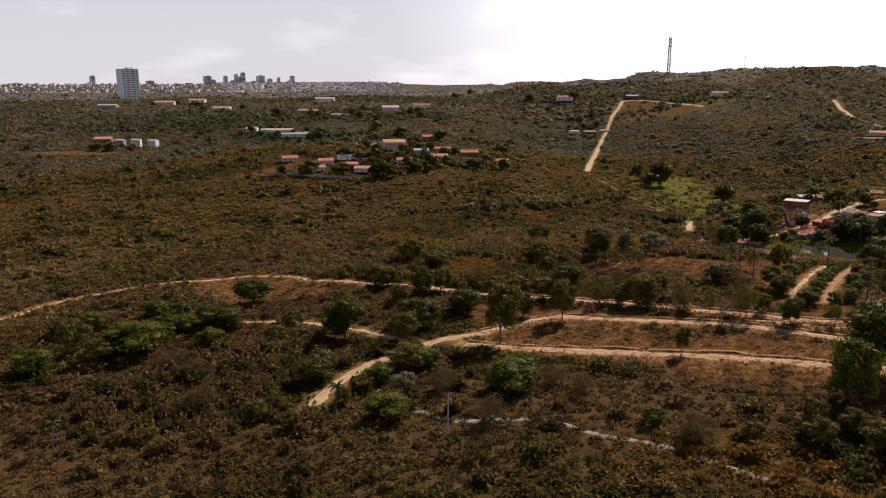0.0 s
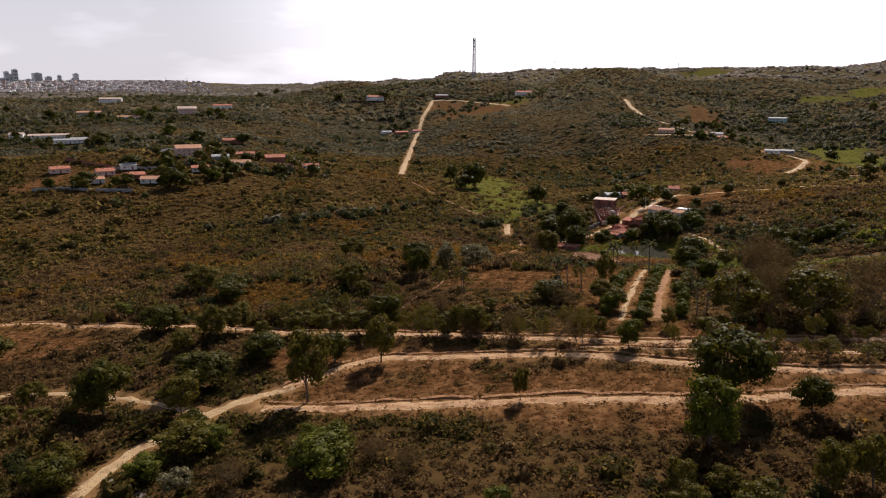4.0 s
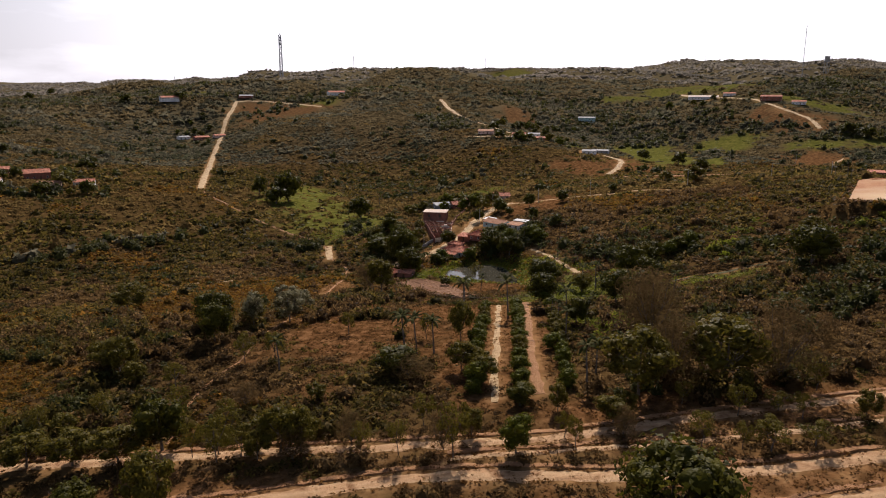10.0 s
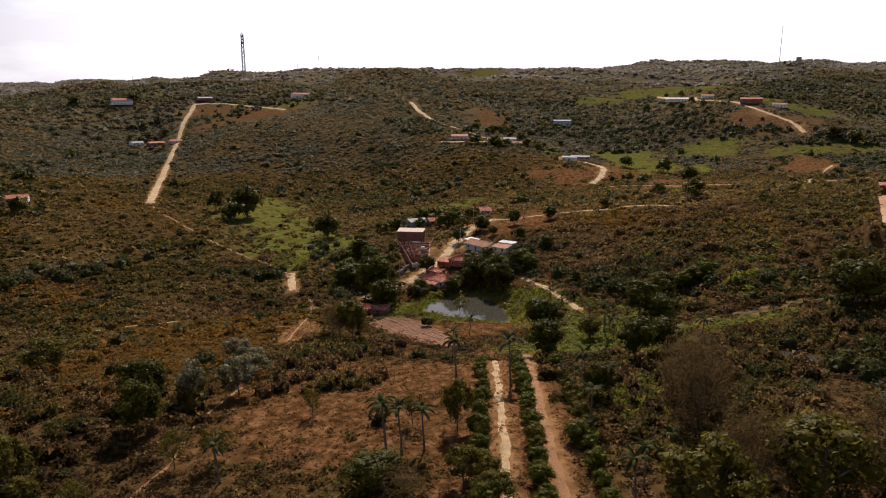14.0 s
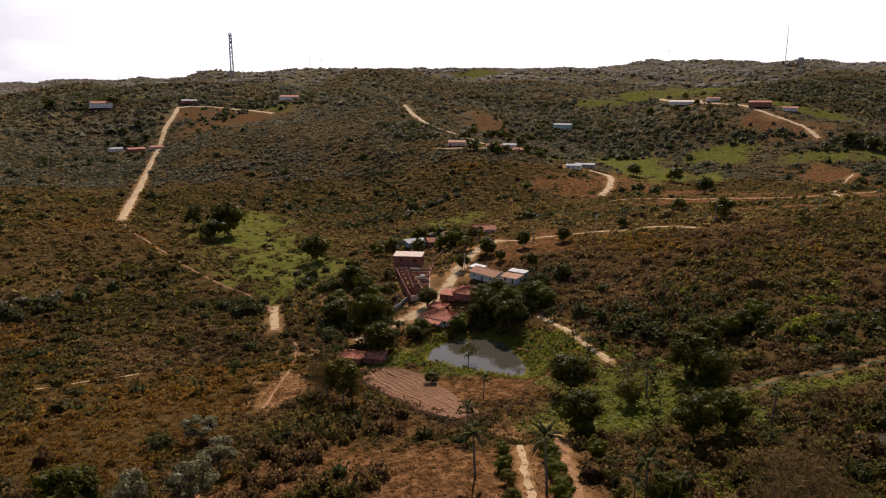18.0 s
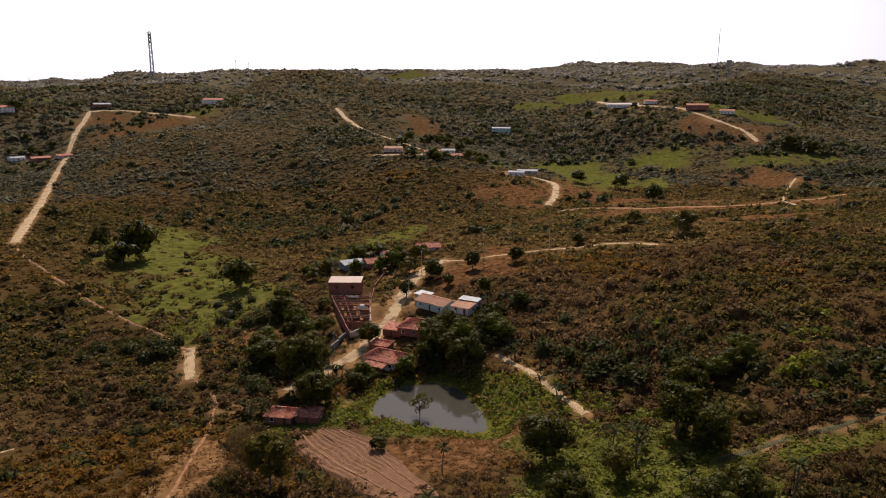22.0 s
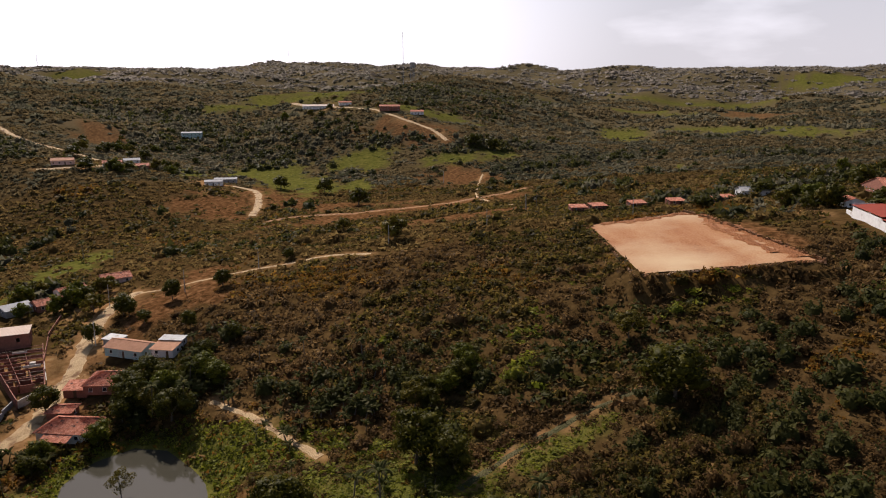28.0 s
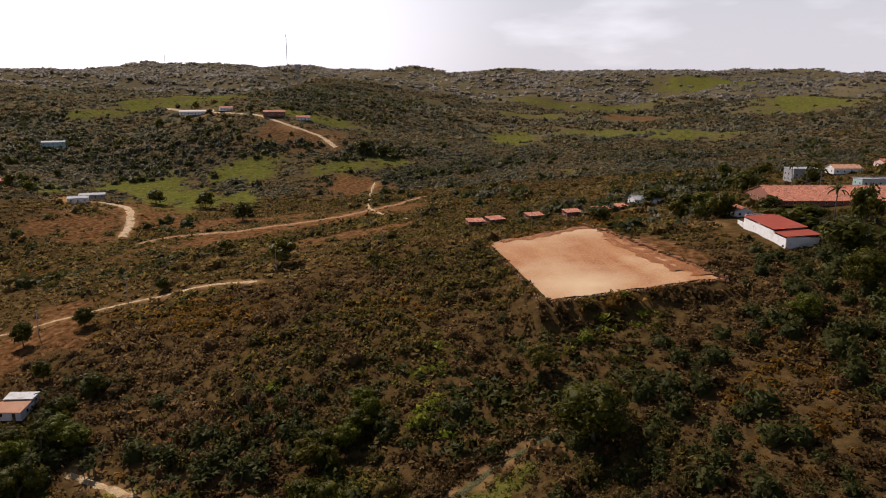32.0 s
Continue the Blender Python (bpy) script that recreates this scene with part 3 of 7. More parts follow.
tone = ground_mix(gsplit.outputs[2], tone, bare)
# greyer, lighter soil colour mixed in with distance to stand in for haze
hazed_soil = ground_ramp(ground_noise(0.02), [(0.3, (0.090, 0.071, 0.038)), (0.5, (0.108, 0.085, 0.045)), (0.7, (0.130, 0.100, 0.054))])
haze_share = gn.new("ShaderNodeMath")
haze_share.operation = "SUBTRACT"
haze_share.inputs[0].default_value = 1.0
gl.new(gcover.outputs["Alpha"], haze_share.inputs[1])
tone = ground_mix(haze_share.outputs[0], tone, hazed_soil)
gl.new(tone, gs.inputs["Base Color"])
gbump = gn.new("ShaderNodeBump")
gbump.inputs["Strength"].default_value, gbump.inputs["Distance"].default_value = 0.8, 0.25
gl.new(ground_noise(1.3), gbump.inputs["Height"])
gl.new(gbump.outputs["Normal"], gs.inputs["Normal"])
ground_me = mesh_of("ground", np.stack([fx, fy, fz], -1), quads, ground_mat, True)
track_gap = off_track(fx, fy, 1.8)
cover = np.ones((len(fx), 4), np.float32)
cover[:, 0] = np.clip(share(fx, fy, OPEN) + 0.18 * np.clip(swell(fx, fy, 90, 11), 0, 1), 0, 1)
cover[:, 1] = np.maximum(share(fx, fy, GREEN), 1 - ramp(edge(fx, fy, POND), 1.0, 7.0)) * 0.95
cover[:, 2] = (1 - ramp(track_gap, -0.5, 1.6)) * 0.7
for yard_x, yard_y, yard_r in ((205, 375, 16), (228, 392, 12), (212, 398, 13), (192, 362, 9), (258, 428, 20), (246, 414, 12), (180, 350, 5), (398, 200, 13), (430, 675, 16), (470, 585, 22), (455, 560, 14), (775, 700, 22), (187, 357, 7), (170, 335, 5)):
    cover[:, 2] = np.maximum(cover[:, 2], 0.8 * (1 - ramp(np.hypot(fx - yard_x, fy - yard_y) + 3 * swell(fx, fy, 13, 15), yard_r * 0.5, yard_r)))
for spot_x, spot_y, spot_r in ((129, 336, 13), (118, 322, 10), (146, 362, 9), (132, 292, 5), (165, 250, 10), (167, 262, 8), (154, 264, 6), (165, 406, 9), (178, 408, 9)):
    cover[:, 2] = np.maximum(cover[:, 2], 0.38 * (1 - ramp(np.hypot(fx - spot_x, fy - spot_y) + 4 * swell(fx, fy, 11, 16), spot_r * 0.4, spot_r)))
# alpha falls between 420 and 900 m, bringing in the haze-coloured soil
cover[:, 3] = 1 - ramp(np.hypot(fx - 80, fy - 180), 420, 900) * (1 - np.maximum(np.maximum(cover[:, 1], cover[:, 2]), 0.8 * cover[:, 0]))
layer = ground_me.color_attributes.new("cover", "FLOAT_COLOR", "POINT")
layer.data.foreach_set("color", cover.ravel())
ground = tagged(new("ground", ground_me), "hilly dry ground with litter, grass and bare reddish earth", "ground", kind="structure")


def on_ground(x, y):
    """Height of the ground sheet itself, between its grid lines."""
    grid = fz.reshape(ny, nx)
    i, j = np.clip(np.searchsorted(gx, x) - 1, 0, nx - 2), np.clip(np.searchsorted(gy, y) - 1, 0, ny - 2)
    u, v = (x - gx[i]) / (gx[i + 1] - gx[i]), (y - gy[j]) / (gy[j + 1] - gy[j])
    return grid[j, i] * (1 - u) * (1 - v) + grid[j, i + 1] * u * (1 - v) + grid[j + 1, i] * (1 - u) * v + grid[j + 1, i + 1] * u * v


def ribbon(line, width, lift, ragged, mat, name):
    """A band of earth laid over the ground along a line, with an uneven outline."""
    pts = along(line, 1.6)
    way = np.gradient(pts, axis=0)
    way /= np.linalg.norm(way, axis=1)[:, None] + 1e-9
    side = np.stack([way[:, 1], -way[:, 0]], -1)
    n = len(pts)
    wob = 0.22 * width * ragged
    left = width / 2 + wob * (swell(pts[:, 0], pts[:, 1], 9, 21) + 0.6 * swell(pts[:, 0], pts[:, 1], 3.7, 22))
    right = width / 2 + wob * (swell(pts[:, 0], pts[:, 1], 9, 25) + 0.6 * swell(pts[:, 0], pts[:, 1], 3.7, 26))
    cols = []
    for k, f in enumerate((-1.0, -0.55, -0.3, 0.0, 0.3, 0.55, 1.0)):
        p = pts + side * (np.where(f < 0, left, right) * f)[:, None]
        sink = -lift - 0.05 if abs(f) == 1 else (-0.06 if abs(f) == 0.55 else 0.0)
        cols.append(np.c_[p, on_ground(p[:, 0], p[:, 1]) + lift + sink])
    verts = np.stack(cols, 1).reshape(-1, 3)
    ids = np.arange(n * 7).reshape(n, 7)
    faces = np.stack([ids[:-1, :-1], ids[:-1, 1:], ids[1:, 1:], ids[1:, :-1]], -1).reshape(-1, 4)
    return new(name, mesh_of(name, verts, faces, mat, True))


for t_name, t_label, t_width, t_mat, t_line in TRACKS:
    tagged(ribbon(t_line, 2.3 if t_name == "lane" else t_width, 0.06 if t_name == "lane" else 0.12 if t_line[0][1] < 430 else 0.3, 0.6 if t_width > 2.6 else 1.0, t_mat, t_name), t_label, "road", kind="structure")



def ledge(line, width, tall, name, label):
    """A crumbling cut bank along the uphill edge of a track."""
    pts = along(line, 1.1)
    way = np.gradient(pts, axis=0)
    way /= np.linalg.norm(way, axis=1)[:, None] + 1e-9
    up = np.stack([-way[:, 1], way[:, 0]], -1)
    up *= np.where(up[:, 1:] < 0, -1, 1)
    crest = tall * np.clip(0.55 + 0.6 * swell(pts[:, 0], pts[:, 1], 17, 27) + 0.3 * swell(pts[:, 0], pts[:, 1], 4.1, 28), 0.02, 1.3)
    shift = width / 2 + 0.3 + 0.25 * swell(pts[:, 0], pts[:, 1], 7, 29)
    cols = []
    for out, rise in ((0.0, -0.1), (0.1, 0.9), (0.45, 1.0), (2.2, -0.12)):
        p = pts + up * (shift + out)[:, None]
        cols.append(np.c_[p, on_ground(p[:, 0], p[:, 1]) + (crest * rise if rise > 0 else rise)])
    n = len(pts)
    ids = np.arange(n * 4).reshape(n, 4)
    faces = np.stack([ids[:-1, :-1], ids[:-1, 1:], ids[1:, 1:], ids[1:, :-1]], -1).reshape(-1, 4)
    tagged(new(name, mesh_of(name, np.stack(cols, 1).reshape(-1, 3), faces, RED_EARTH)), label, "earth bank", kind="structure")


for t_name, t_label, t_width, t_mat, t_line in TRACKS[:4]:
    ledge(t_line, t_width, 0.32, "cut_bank", "low crumbling cut bank of red earth beside a track")

# ---- water ----
water_mat = bpy.data.materials.new("pond_water")
water_mat.use_nodes = True
ws = water_mat.node_tree.nodes["Principled BSDF"]
ws.inputs["Base Color"].default_value = (0.055, 0.05, 0.035, 1)
ws.inputs["Roughness"].default_value = 0.06
ws.inputs["IOR"].default_value = 1.33
wnz = water_mat.node_tree.nodes.new("ShaderNodeTexNoise")
wnz.inputs["Scale"].default_value = 1.6
wbp = water_mat.node_tree.nodes.new("ShaderNodeBump")
wbp.inputs["Strength"].default_value, wbp.inputs["Distance"].default_value = 0.12, 0.02
water_mat.node_tree.links.new(wnz.outputs["Fac"], wbp.inputs["Height"])
water_mat.node_tree.links.new(wbp.outputs["Normal"], ws.inputs["Normal"])


def sheet(name, corners, z, mat):
    bm = bmesh.new()
    bm.faces.new([bm.verts.new((x, y, z)) for x, y in corners])
    me = bpy.data.meshes.new(name)
    bm.normal_update()
    bm.to_mesh(me)
    bm.free()
    me.materials.append(mat)
    return new(name, me)


def grown(corners, by):
    cx, cy = np.mean([c[0] for c in corners]), np.mean([c[1] for c in corners])
    return [(x + (x - cx) / math.hypot(x - cx, y - cy) * by, y + (y - cy) / math.hypot(x - cx, y - cy) * by) for x, y in corners]


tagged(sheet("pond", grown(POND, 3.0), WATER_Z, water_mat), "still brown pond reflecting the trees on its bank", "pond", kind="structure")
tagged(sheet("pool", grown(POOL, 1.5), POOL_Z, water_mat), "small muddy pool half hidden by bushes", "pond", kind="structure")

# ---- scrub ----
rng = np.random.default_rng(5)


def tuft(count, leaf, spread, tall, seed, low=0.15, core=0.0, sides=6):
    """A bush of radius 1: loose leaves over a rounded core, as (corners, faces)."""
    r = np.random.default_rng(seed)
    d = r.normal(size=(count, 3))
    d /= np.linalg.norm(d, axis=1)[:, None]
    d[:, 2] = np.abs(d[:, 2]) * 0.95 + low
    centre = d * (spread * (0.55 + 0.45 * r.random(count)) * (0.8 + 0.35 * r.random(count)))[:, None] * (1, 1, tall)
    turn = r.normal(size=(count, 3, 3))
    e1 = turn[:, 0] / np.linalg.norm(turn[:, 0], axis=1)[:, None]
    e2 = np.cross(e1, 0.55 * turn[:, 1] + 0.55 * d + (0, 0, 0.75))
    e2 /= np.linalg.norm(e2, axis=1)[:, None]
    s = leaf * (0.6 + 0.8 * r.random(count))[:, None]
    verts = np.stack([centre - e1 * s, centre + e1 * s * 0.8 - e2 * s * 0.5, centre + e2 * s * 1.2], 1).reshape(-1, 3)
    faces = np.arange(count * 3).reshape(-1, 3)
    if core:
        a = np.arange(sides) * 6.283 / sides
        rings = []
        for radius, height, turned in ((1.0, -0.25, 0.0), (0.82, 0.55, 0.5)):
            q = radius * (0.8 + 0.4 * r.random(sides))
            rings.append(np.stack([q * np.cos(a + turned), q * np.sin(a + turned), np.full(sides, height) + 0.2 * r.normal(size=sides) * (height > 0)], -1))
        body = np.concatenate(rings + [np.array([[0.2 * r.normal(), 0.2 * r.normal(), 0.95]])]) * core * (1, 1, tall)
        n, k = len(verts), np.arange(sides)
        k1 = (k + 1) % sides
        shell = np.concatenate([np.stack([k, k1, sides + k], -1), np.stack([k1, sides + k1, sides + k], -1), np.stack([sides + k, sides + k1, np.full(sides, 2 * sides)], -1)])
        verts, faces = np.concatenate([verts, body]), np.concatenate([faces, shell + n])
    return verts, faces


def strew(name, places, sizes, tufts, mat, label, category="scrub", flat=1.0):
    """One mesh of many tufts, each turned and sized."""
    n = len(places)
    if not n:
        return None
    pick = rng.integers(0, len(tufts), n)
    shape = np.stack([t[0] for t in tufts])[pick]
    a = rng.random(n) * 6.283
    c, s = np.cos(a)[:, None], np.sin(a)[:, None]
    x = shape[..., 0] * c - shape[..., 1] * s
    y = shape[..., 0] * s + shape[..., 1] * c
    k = sizes[:, None]
    verts = np.stack([x * k + places[:, :1], y * k + places[:, 1:2], shape[..., 2] * k * flat + places[:, 2:3]], -1).reshape(-1, 3)
    faces = (tufts[0][1][None] + (np.arange(n) * shape.shape[1])[:, None, None]).reshape(-1, 3)
    return tagged(new(name, mesh_of(name, verts, faces, mat, True)), label, category, kind="stuff")


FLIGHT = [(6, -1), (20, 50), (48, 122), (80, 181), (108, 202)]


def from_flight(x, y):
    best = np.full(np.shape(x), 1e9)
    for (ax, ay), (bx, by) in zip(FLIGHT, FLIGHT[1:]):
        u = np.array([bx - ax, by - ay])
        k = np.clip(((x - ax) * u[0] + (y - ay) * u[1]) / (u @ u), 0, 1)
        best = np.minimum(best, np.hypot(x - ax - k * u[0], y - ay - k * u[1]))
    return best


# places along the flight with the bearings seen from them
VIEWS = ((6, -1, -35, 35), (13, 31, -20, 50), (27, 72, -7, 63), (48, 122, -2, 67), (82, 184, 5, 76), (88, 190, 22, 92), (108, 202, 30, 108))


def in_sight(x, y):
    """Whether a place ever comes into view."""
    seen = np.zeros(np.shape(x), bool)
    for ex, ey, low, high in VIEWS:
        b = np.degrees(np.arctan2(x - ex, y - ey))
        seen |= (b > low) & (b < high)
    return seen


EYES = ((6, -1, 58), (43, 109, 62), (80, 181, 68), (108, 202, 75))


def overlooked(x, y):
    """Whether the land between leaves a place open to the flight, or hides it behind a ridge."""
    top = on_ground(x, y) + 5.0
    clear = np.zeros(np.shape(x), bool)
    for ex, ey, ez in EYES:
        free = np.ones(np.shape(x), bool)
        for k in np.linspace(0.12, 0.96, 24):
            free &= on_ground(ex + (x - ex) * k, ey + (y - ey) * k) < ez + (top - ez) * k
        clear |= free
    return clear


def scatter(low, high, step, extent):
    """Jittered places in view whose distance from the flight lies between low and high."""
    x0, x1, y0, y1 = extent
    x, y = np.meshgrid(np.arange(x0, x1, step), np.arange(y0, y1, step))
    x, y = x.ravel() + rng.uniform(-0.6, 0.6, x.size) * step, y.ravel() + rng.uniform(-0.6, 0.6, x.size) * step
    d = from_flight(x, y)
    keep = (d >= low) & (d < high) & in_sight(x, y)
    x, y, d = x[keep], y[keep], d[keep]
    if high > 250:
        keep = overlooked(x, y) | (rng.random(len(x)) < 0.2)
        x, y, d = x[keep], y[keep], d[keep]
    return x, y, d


# spots kept clear: houses and yards
CLEAR = [(-60, 533, 10), (-83, 528, 10), (-144, 752, 20), (-169, 978, 22), (-302, 1036, 20), (-392, 1205, 20), (-420, 1135, 20), (-486, 1086, 20), (-2, 752, 14), (-178, 1184, 20), (-18, 1034, 18), (-110, 558, 9), (58, 588, 9), (-20, 548, 9), (-138, 760, 10), (10, 632, 9), (-15, 628, 9),
         (231.5, 377, 9), (236, 366, 6), (217, 365, 9), (194.5, 356, 8), (156, 345, 5), (243, 452, 6), (252, 446, 7), (263, 449, 6), (281, 446, 7), (214, 402, 9), (206, 388, 8), (221, 414, 11), (212, 396, 8), (232, 386, 6), (234, 364, 6), (239, 366, 5), (215, 362, 8), (160.5, 339, 4), (202, 383, 6), (217, 421, 7),
         (158, 308, 9), (159, 321, 8), (157, 294, 7), (384, 175, 16), (366, 170, 9), (402, 180, 12), (541, 143, 14), (512, 112, 14), (470, 132, 30), (450, 150, 20), (478, 222, 9)] + [
    (-31, 597, 14), (-80, 545, 8), (-67, 556, 8), (-49, 524, 8), (6, 575, 10), (32, 612, 10), (38, 577, 8), (-170, 790, 20), (-200, 800, 9), (-58, 975, 15), (-334, 733, 11), (-305, 705, 7), (-286, 697, 7),
    (-271, 700, 7), (196, 908, 11), (180, 924, 9), (190, 1058, 14), (396, 1008, 14), (430, 690, 11), (452, 664, 10), (478, 660, 10), (492, 590, 11), (470, 580, 9), (781, 722, 22), (768, 615, 14)]


def cover_at(x, y):
    dry, wet = share(x, y, OPEN), share(x, y, GREEN)
    wet = np.maximum(wet, 1 - ramp(edge(x, y, POND), 2.0, 9.0))
    return dry, wet


def free_of_things(x, y, room=0.7):
    """Whether a bush of the given radius may stand here."""
    ok = (off_track(x, y, 2.0) > room) & ((off_track(x, y, 0.88) > min(room, 0.5)) | (rng.random(np.shape(x)) < 0.3)) & (edge(x, y, POND) > 1.2) & (edge(x, y, POOL) > 1.5) & (edge(x, y, FIELD) > 1.5)
    for cx, cy, r in CLEAR:
        ok &= np.hypot(x - cx, y - cy) > r + max(0.0, room - 1.5)
    return ok


FINE_TUFTS = [tuft(40, 0.20, 1.0, 0.72, s + 20, -0.05) for s in range(8)]
NEAR_TUFTS = [tuft(25, 0.27, 1.0, 0.62, s, -0.05) for s in range(8)]
BUSH_TUFTS = [tuft(84, 0.155, 1.0, 0.95, s + 30, core=0.7, sides=8) for s in range(8)]
MID_TUFTS = [tuft(16, 0.36, 1.0, 0.5, s + 100, -0.05) for s in range(8)]
THICK_TUFTS = [tuft(76, 0.165, 1.0, 1.0, s + 130, 0.3, core=0.75, sides=8) for s in range(6)]
WOOD_TUFTS = [tuft(17, 0.33, 1.0, 0.95, s + 150, 0.15, core=0.78, sides=5) for s in range(6)]
FAR_TUFTS = [tuft(3, 0.42, 1.0, 0.5, s + 200, core=1.0, sides=5) for s in range(8)]
MASS_TUFTS = [tuft(13, 0.46, 1.0, 0.42, s + 460, -0.05) for s in range(8)]
GROVE_TUFTS = [tuft(14, 0.36, 1.0, 0.95, s + 260, 0.15, core=0.76, sides=4) for s in range(8)]
CAP_TUFTS = [tuft(12, 0.45, 1.0, 0.42, s + 230, -0.05) for s in range(8)]
HERB_TUFTS = [tuft(6, 0.38, 1.0, 0.8, s + 300) for s in range(6)]
# woods and thickets of taller trees
WOODS = [(650, 780, 70, 60, 0), (650, 650, 60, 60, 0), (690, 890, 60, 50, 0), (482, 648, 50, 16, 0), (430, 770, 50, 30, 60), (715, 475, 60, 22, -45), (214, 346, 15, 9, -30), (166, 372, 14, 12, 0),
         (-5, 560, 60, 14, 0), (-30, 650, 90, 30, 0), (-90, 760, 130, 26, 0), (-200, 950, 200, 60, 0), (60, 1250, 300, 90, 0), (390, 1010, 90, 40, 0), (170, 1085, 130, 22, 0), (139, 418, 26, 9, -20),
         (60, 448, 60, 9, 10), (216, 186, 30, 15, -20)] + [(246, 192, 30, 14, 20), (215, 258, 12, 8, 0), (250, 462, 26, 12, 0), (190, 428, 14, 20, 20), (300, 560, 60, 10, 20), (370, 160, 50, 16, -20),
         (330, 150, 50, 24, -20), (430, 200, 36, 12, -20), (520, 210, 90, 26, -30), (900, 620, 60, 80, 0), (700, 380, 80, 24, -30), (1000, 700, 120, 60, 30), (-330, 850, 120, 40, 0), (1019, 646, 99, 90, -64), (688, 560, 34, 16, -58), (692, 988, 48, 25, -37), (746, 84, 36, 70, -100),
         (747, 234, 46, 26, -87), (551, 317, 22, 20, -75), (232, 300, 10, 20, 20), (225, 322, 7, 14, 0), (246, 352, 9, 9, 0)]


def hollow(x, y, reach=45.0):
    """How far a place lies below the land round it, in units of four metres."""
    around = sum(land(x + reach * math.cos(k * 1.047), y + reach * math.sin(k * 1.047)) for k in range(6)) / 6
    return np.clip((around - land(x, y)) / 4, -1.5, 1.5)


def sow(low, high, step, extent, tufts, size, name, share_kept=0.95, shady=0.9, mats=(SCRUB_GREEN, SCRUB_DRY, LUSH, SCRUB_GOLD, WOOD_LEAF), bare=0.82):
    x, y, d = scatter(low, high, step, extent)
    dry, wet = cover_at(x, y)
    patch = swell(x, y, 75, 31) + 0.6 * swell(x, y, 24, 32)
    lot = rng.random(len(x))
    keep = free_of_things(x, y, size * 0.8) & (lot < share_kept - bare * (dry + 0.93 * wet) + 0.06 * patch)
    x, y, patch, dry = x[keep], y[keep], patch[keep], dry[keep]
    z = land(x, y) - 0.1
    s = size * (0.62 + 0.8 * rng.random(len(x)) ** 2) * (1 + 0.15 * patch) * (1 - 0.35 * dry)
    low_lying = hollow(x, y)
    hue = 0.85 * patch + rng.normal(0, 0.26, len(x)) + 0.5 * low_lying + 0.6 * swell(x, y, 210, 35)
    gold = swell(x, y, 110, 41) + rng.normal(0, 0.28, len(x)) - 0.4 * low_lying + 0.9 * np.exp(-(((x - 75) / 110) ** 2 + ((y - 320) / 75) ** 2)) - 1.2 * np.exp(-(((x + 50) / 60) ** 2 + ((y - 150) / 60) ** 2)) > 0.9
    dark = 0.8 * low_lying + 0.6 * swell(x, y, 160, 44) + rng.normal(0, 0.35, len(x)) + 0.8 * np.exp(-(((x - 270) / 60) ** 2 + ((y - 205) / 45) ** 2)) > shady
    p = np.stack([x, y, z], -1)
    green = (hue > 0.12) & ~gold & ~dark
    brown = ~green & ~gold & ~dark
    gold &= ~dark
    lush = green & (swell(x, y, 60, 47) + rng.normal(0, 0.3, len(x)) > 0.9) & (np.hypot(x - 205, y - 235) < 100)
    green &= ~lush
    strew(name, p[green], s[green], tufts, mats[0], "dense olive-green scrub on the slopes")
    strew(name, p[brown], s[brown], tufts, mats[1], "dense brown leafless dry scrub on the slopes")
    strew(name, p[lush], s[lush], tufts, mats[2], "yellow-green leafy scrub in the hollow")
    strew(name, p[gold], s[gold] * 0.9, tufts, mats[3], "golden-brown dry scrub on the slopes")
    strew(name, p[dark], s[dark] * 1.15, tufts, mats[4], "dark green leafy scrub in the hollows")


sow(0, 135, 1.95, (-130, 300, 60, 340), FINE_TUFTS, 1.65, "scrub", 1.0, 1.15, bare=1.0)
sow(135, 250, 2.75, (-180, 420, 60, 480), NEAR_TUFTS, 2.2, "scrub", 1.0, 1.05, bare=0.95)
sow(0, 235, 6.2, (-160, 420, 60, 460), BUSH_TUFTS, 2.5, "tall_scrub", 0.5)
# the brown bushes here use the dry leaf lightened for haze
sow(250, 520, 3.5, (-420, 660, 0, 760), MID_TUFTS, 2.3, "scrub", 0.95, 0.9, (SCRUB_GREEN, PALED_SLOPE_DRY, LUSH, SCRUB_GOLD, WOOD_LEAF))
sow(250, 520, 12.0, (-420, 660, 0, 760), WOOD_TUFTS, 3.4, "tall_scrub", 0.42, 0.85, (SCRUB_GREEN, PALED_SLOPE_DRY, LUSH, SCRUB_GOLD, WOOD_LEAF))
# most leaf colours from here outwards have haze painted in
sow(520, 780, 4.1, (-620, 920, -100, 1000), CAP_TUFTS, 2.9, "scrub", 0.97, 0.9, (HAZED_HILL_GREEN, HAZED_HILL_DRY, HAZED_HILL_GREEN, PALED_SLOPE_DRY, HAZED_HILL_WOOD), 1.15)
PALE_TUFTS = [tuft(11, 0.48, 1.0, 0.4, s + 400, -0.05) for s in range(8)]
sow(780, 1250, 6.8, (-1000, 1400, -250, 1480), PALE_TUFTS, 4.8, "far_scrub", 0.95, 1.0, (HAZED_HILL_GREEN, HAZED_HILL_DRY, HAZED_HILL_GREEN, HAZED_HILL_DRY, HAZED_HILL_WOOD), 1.2)


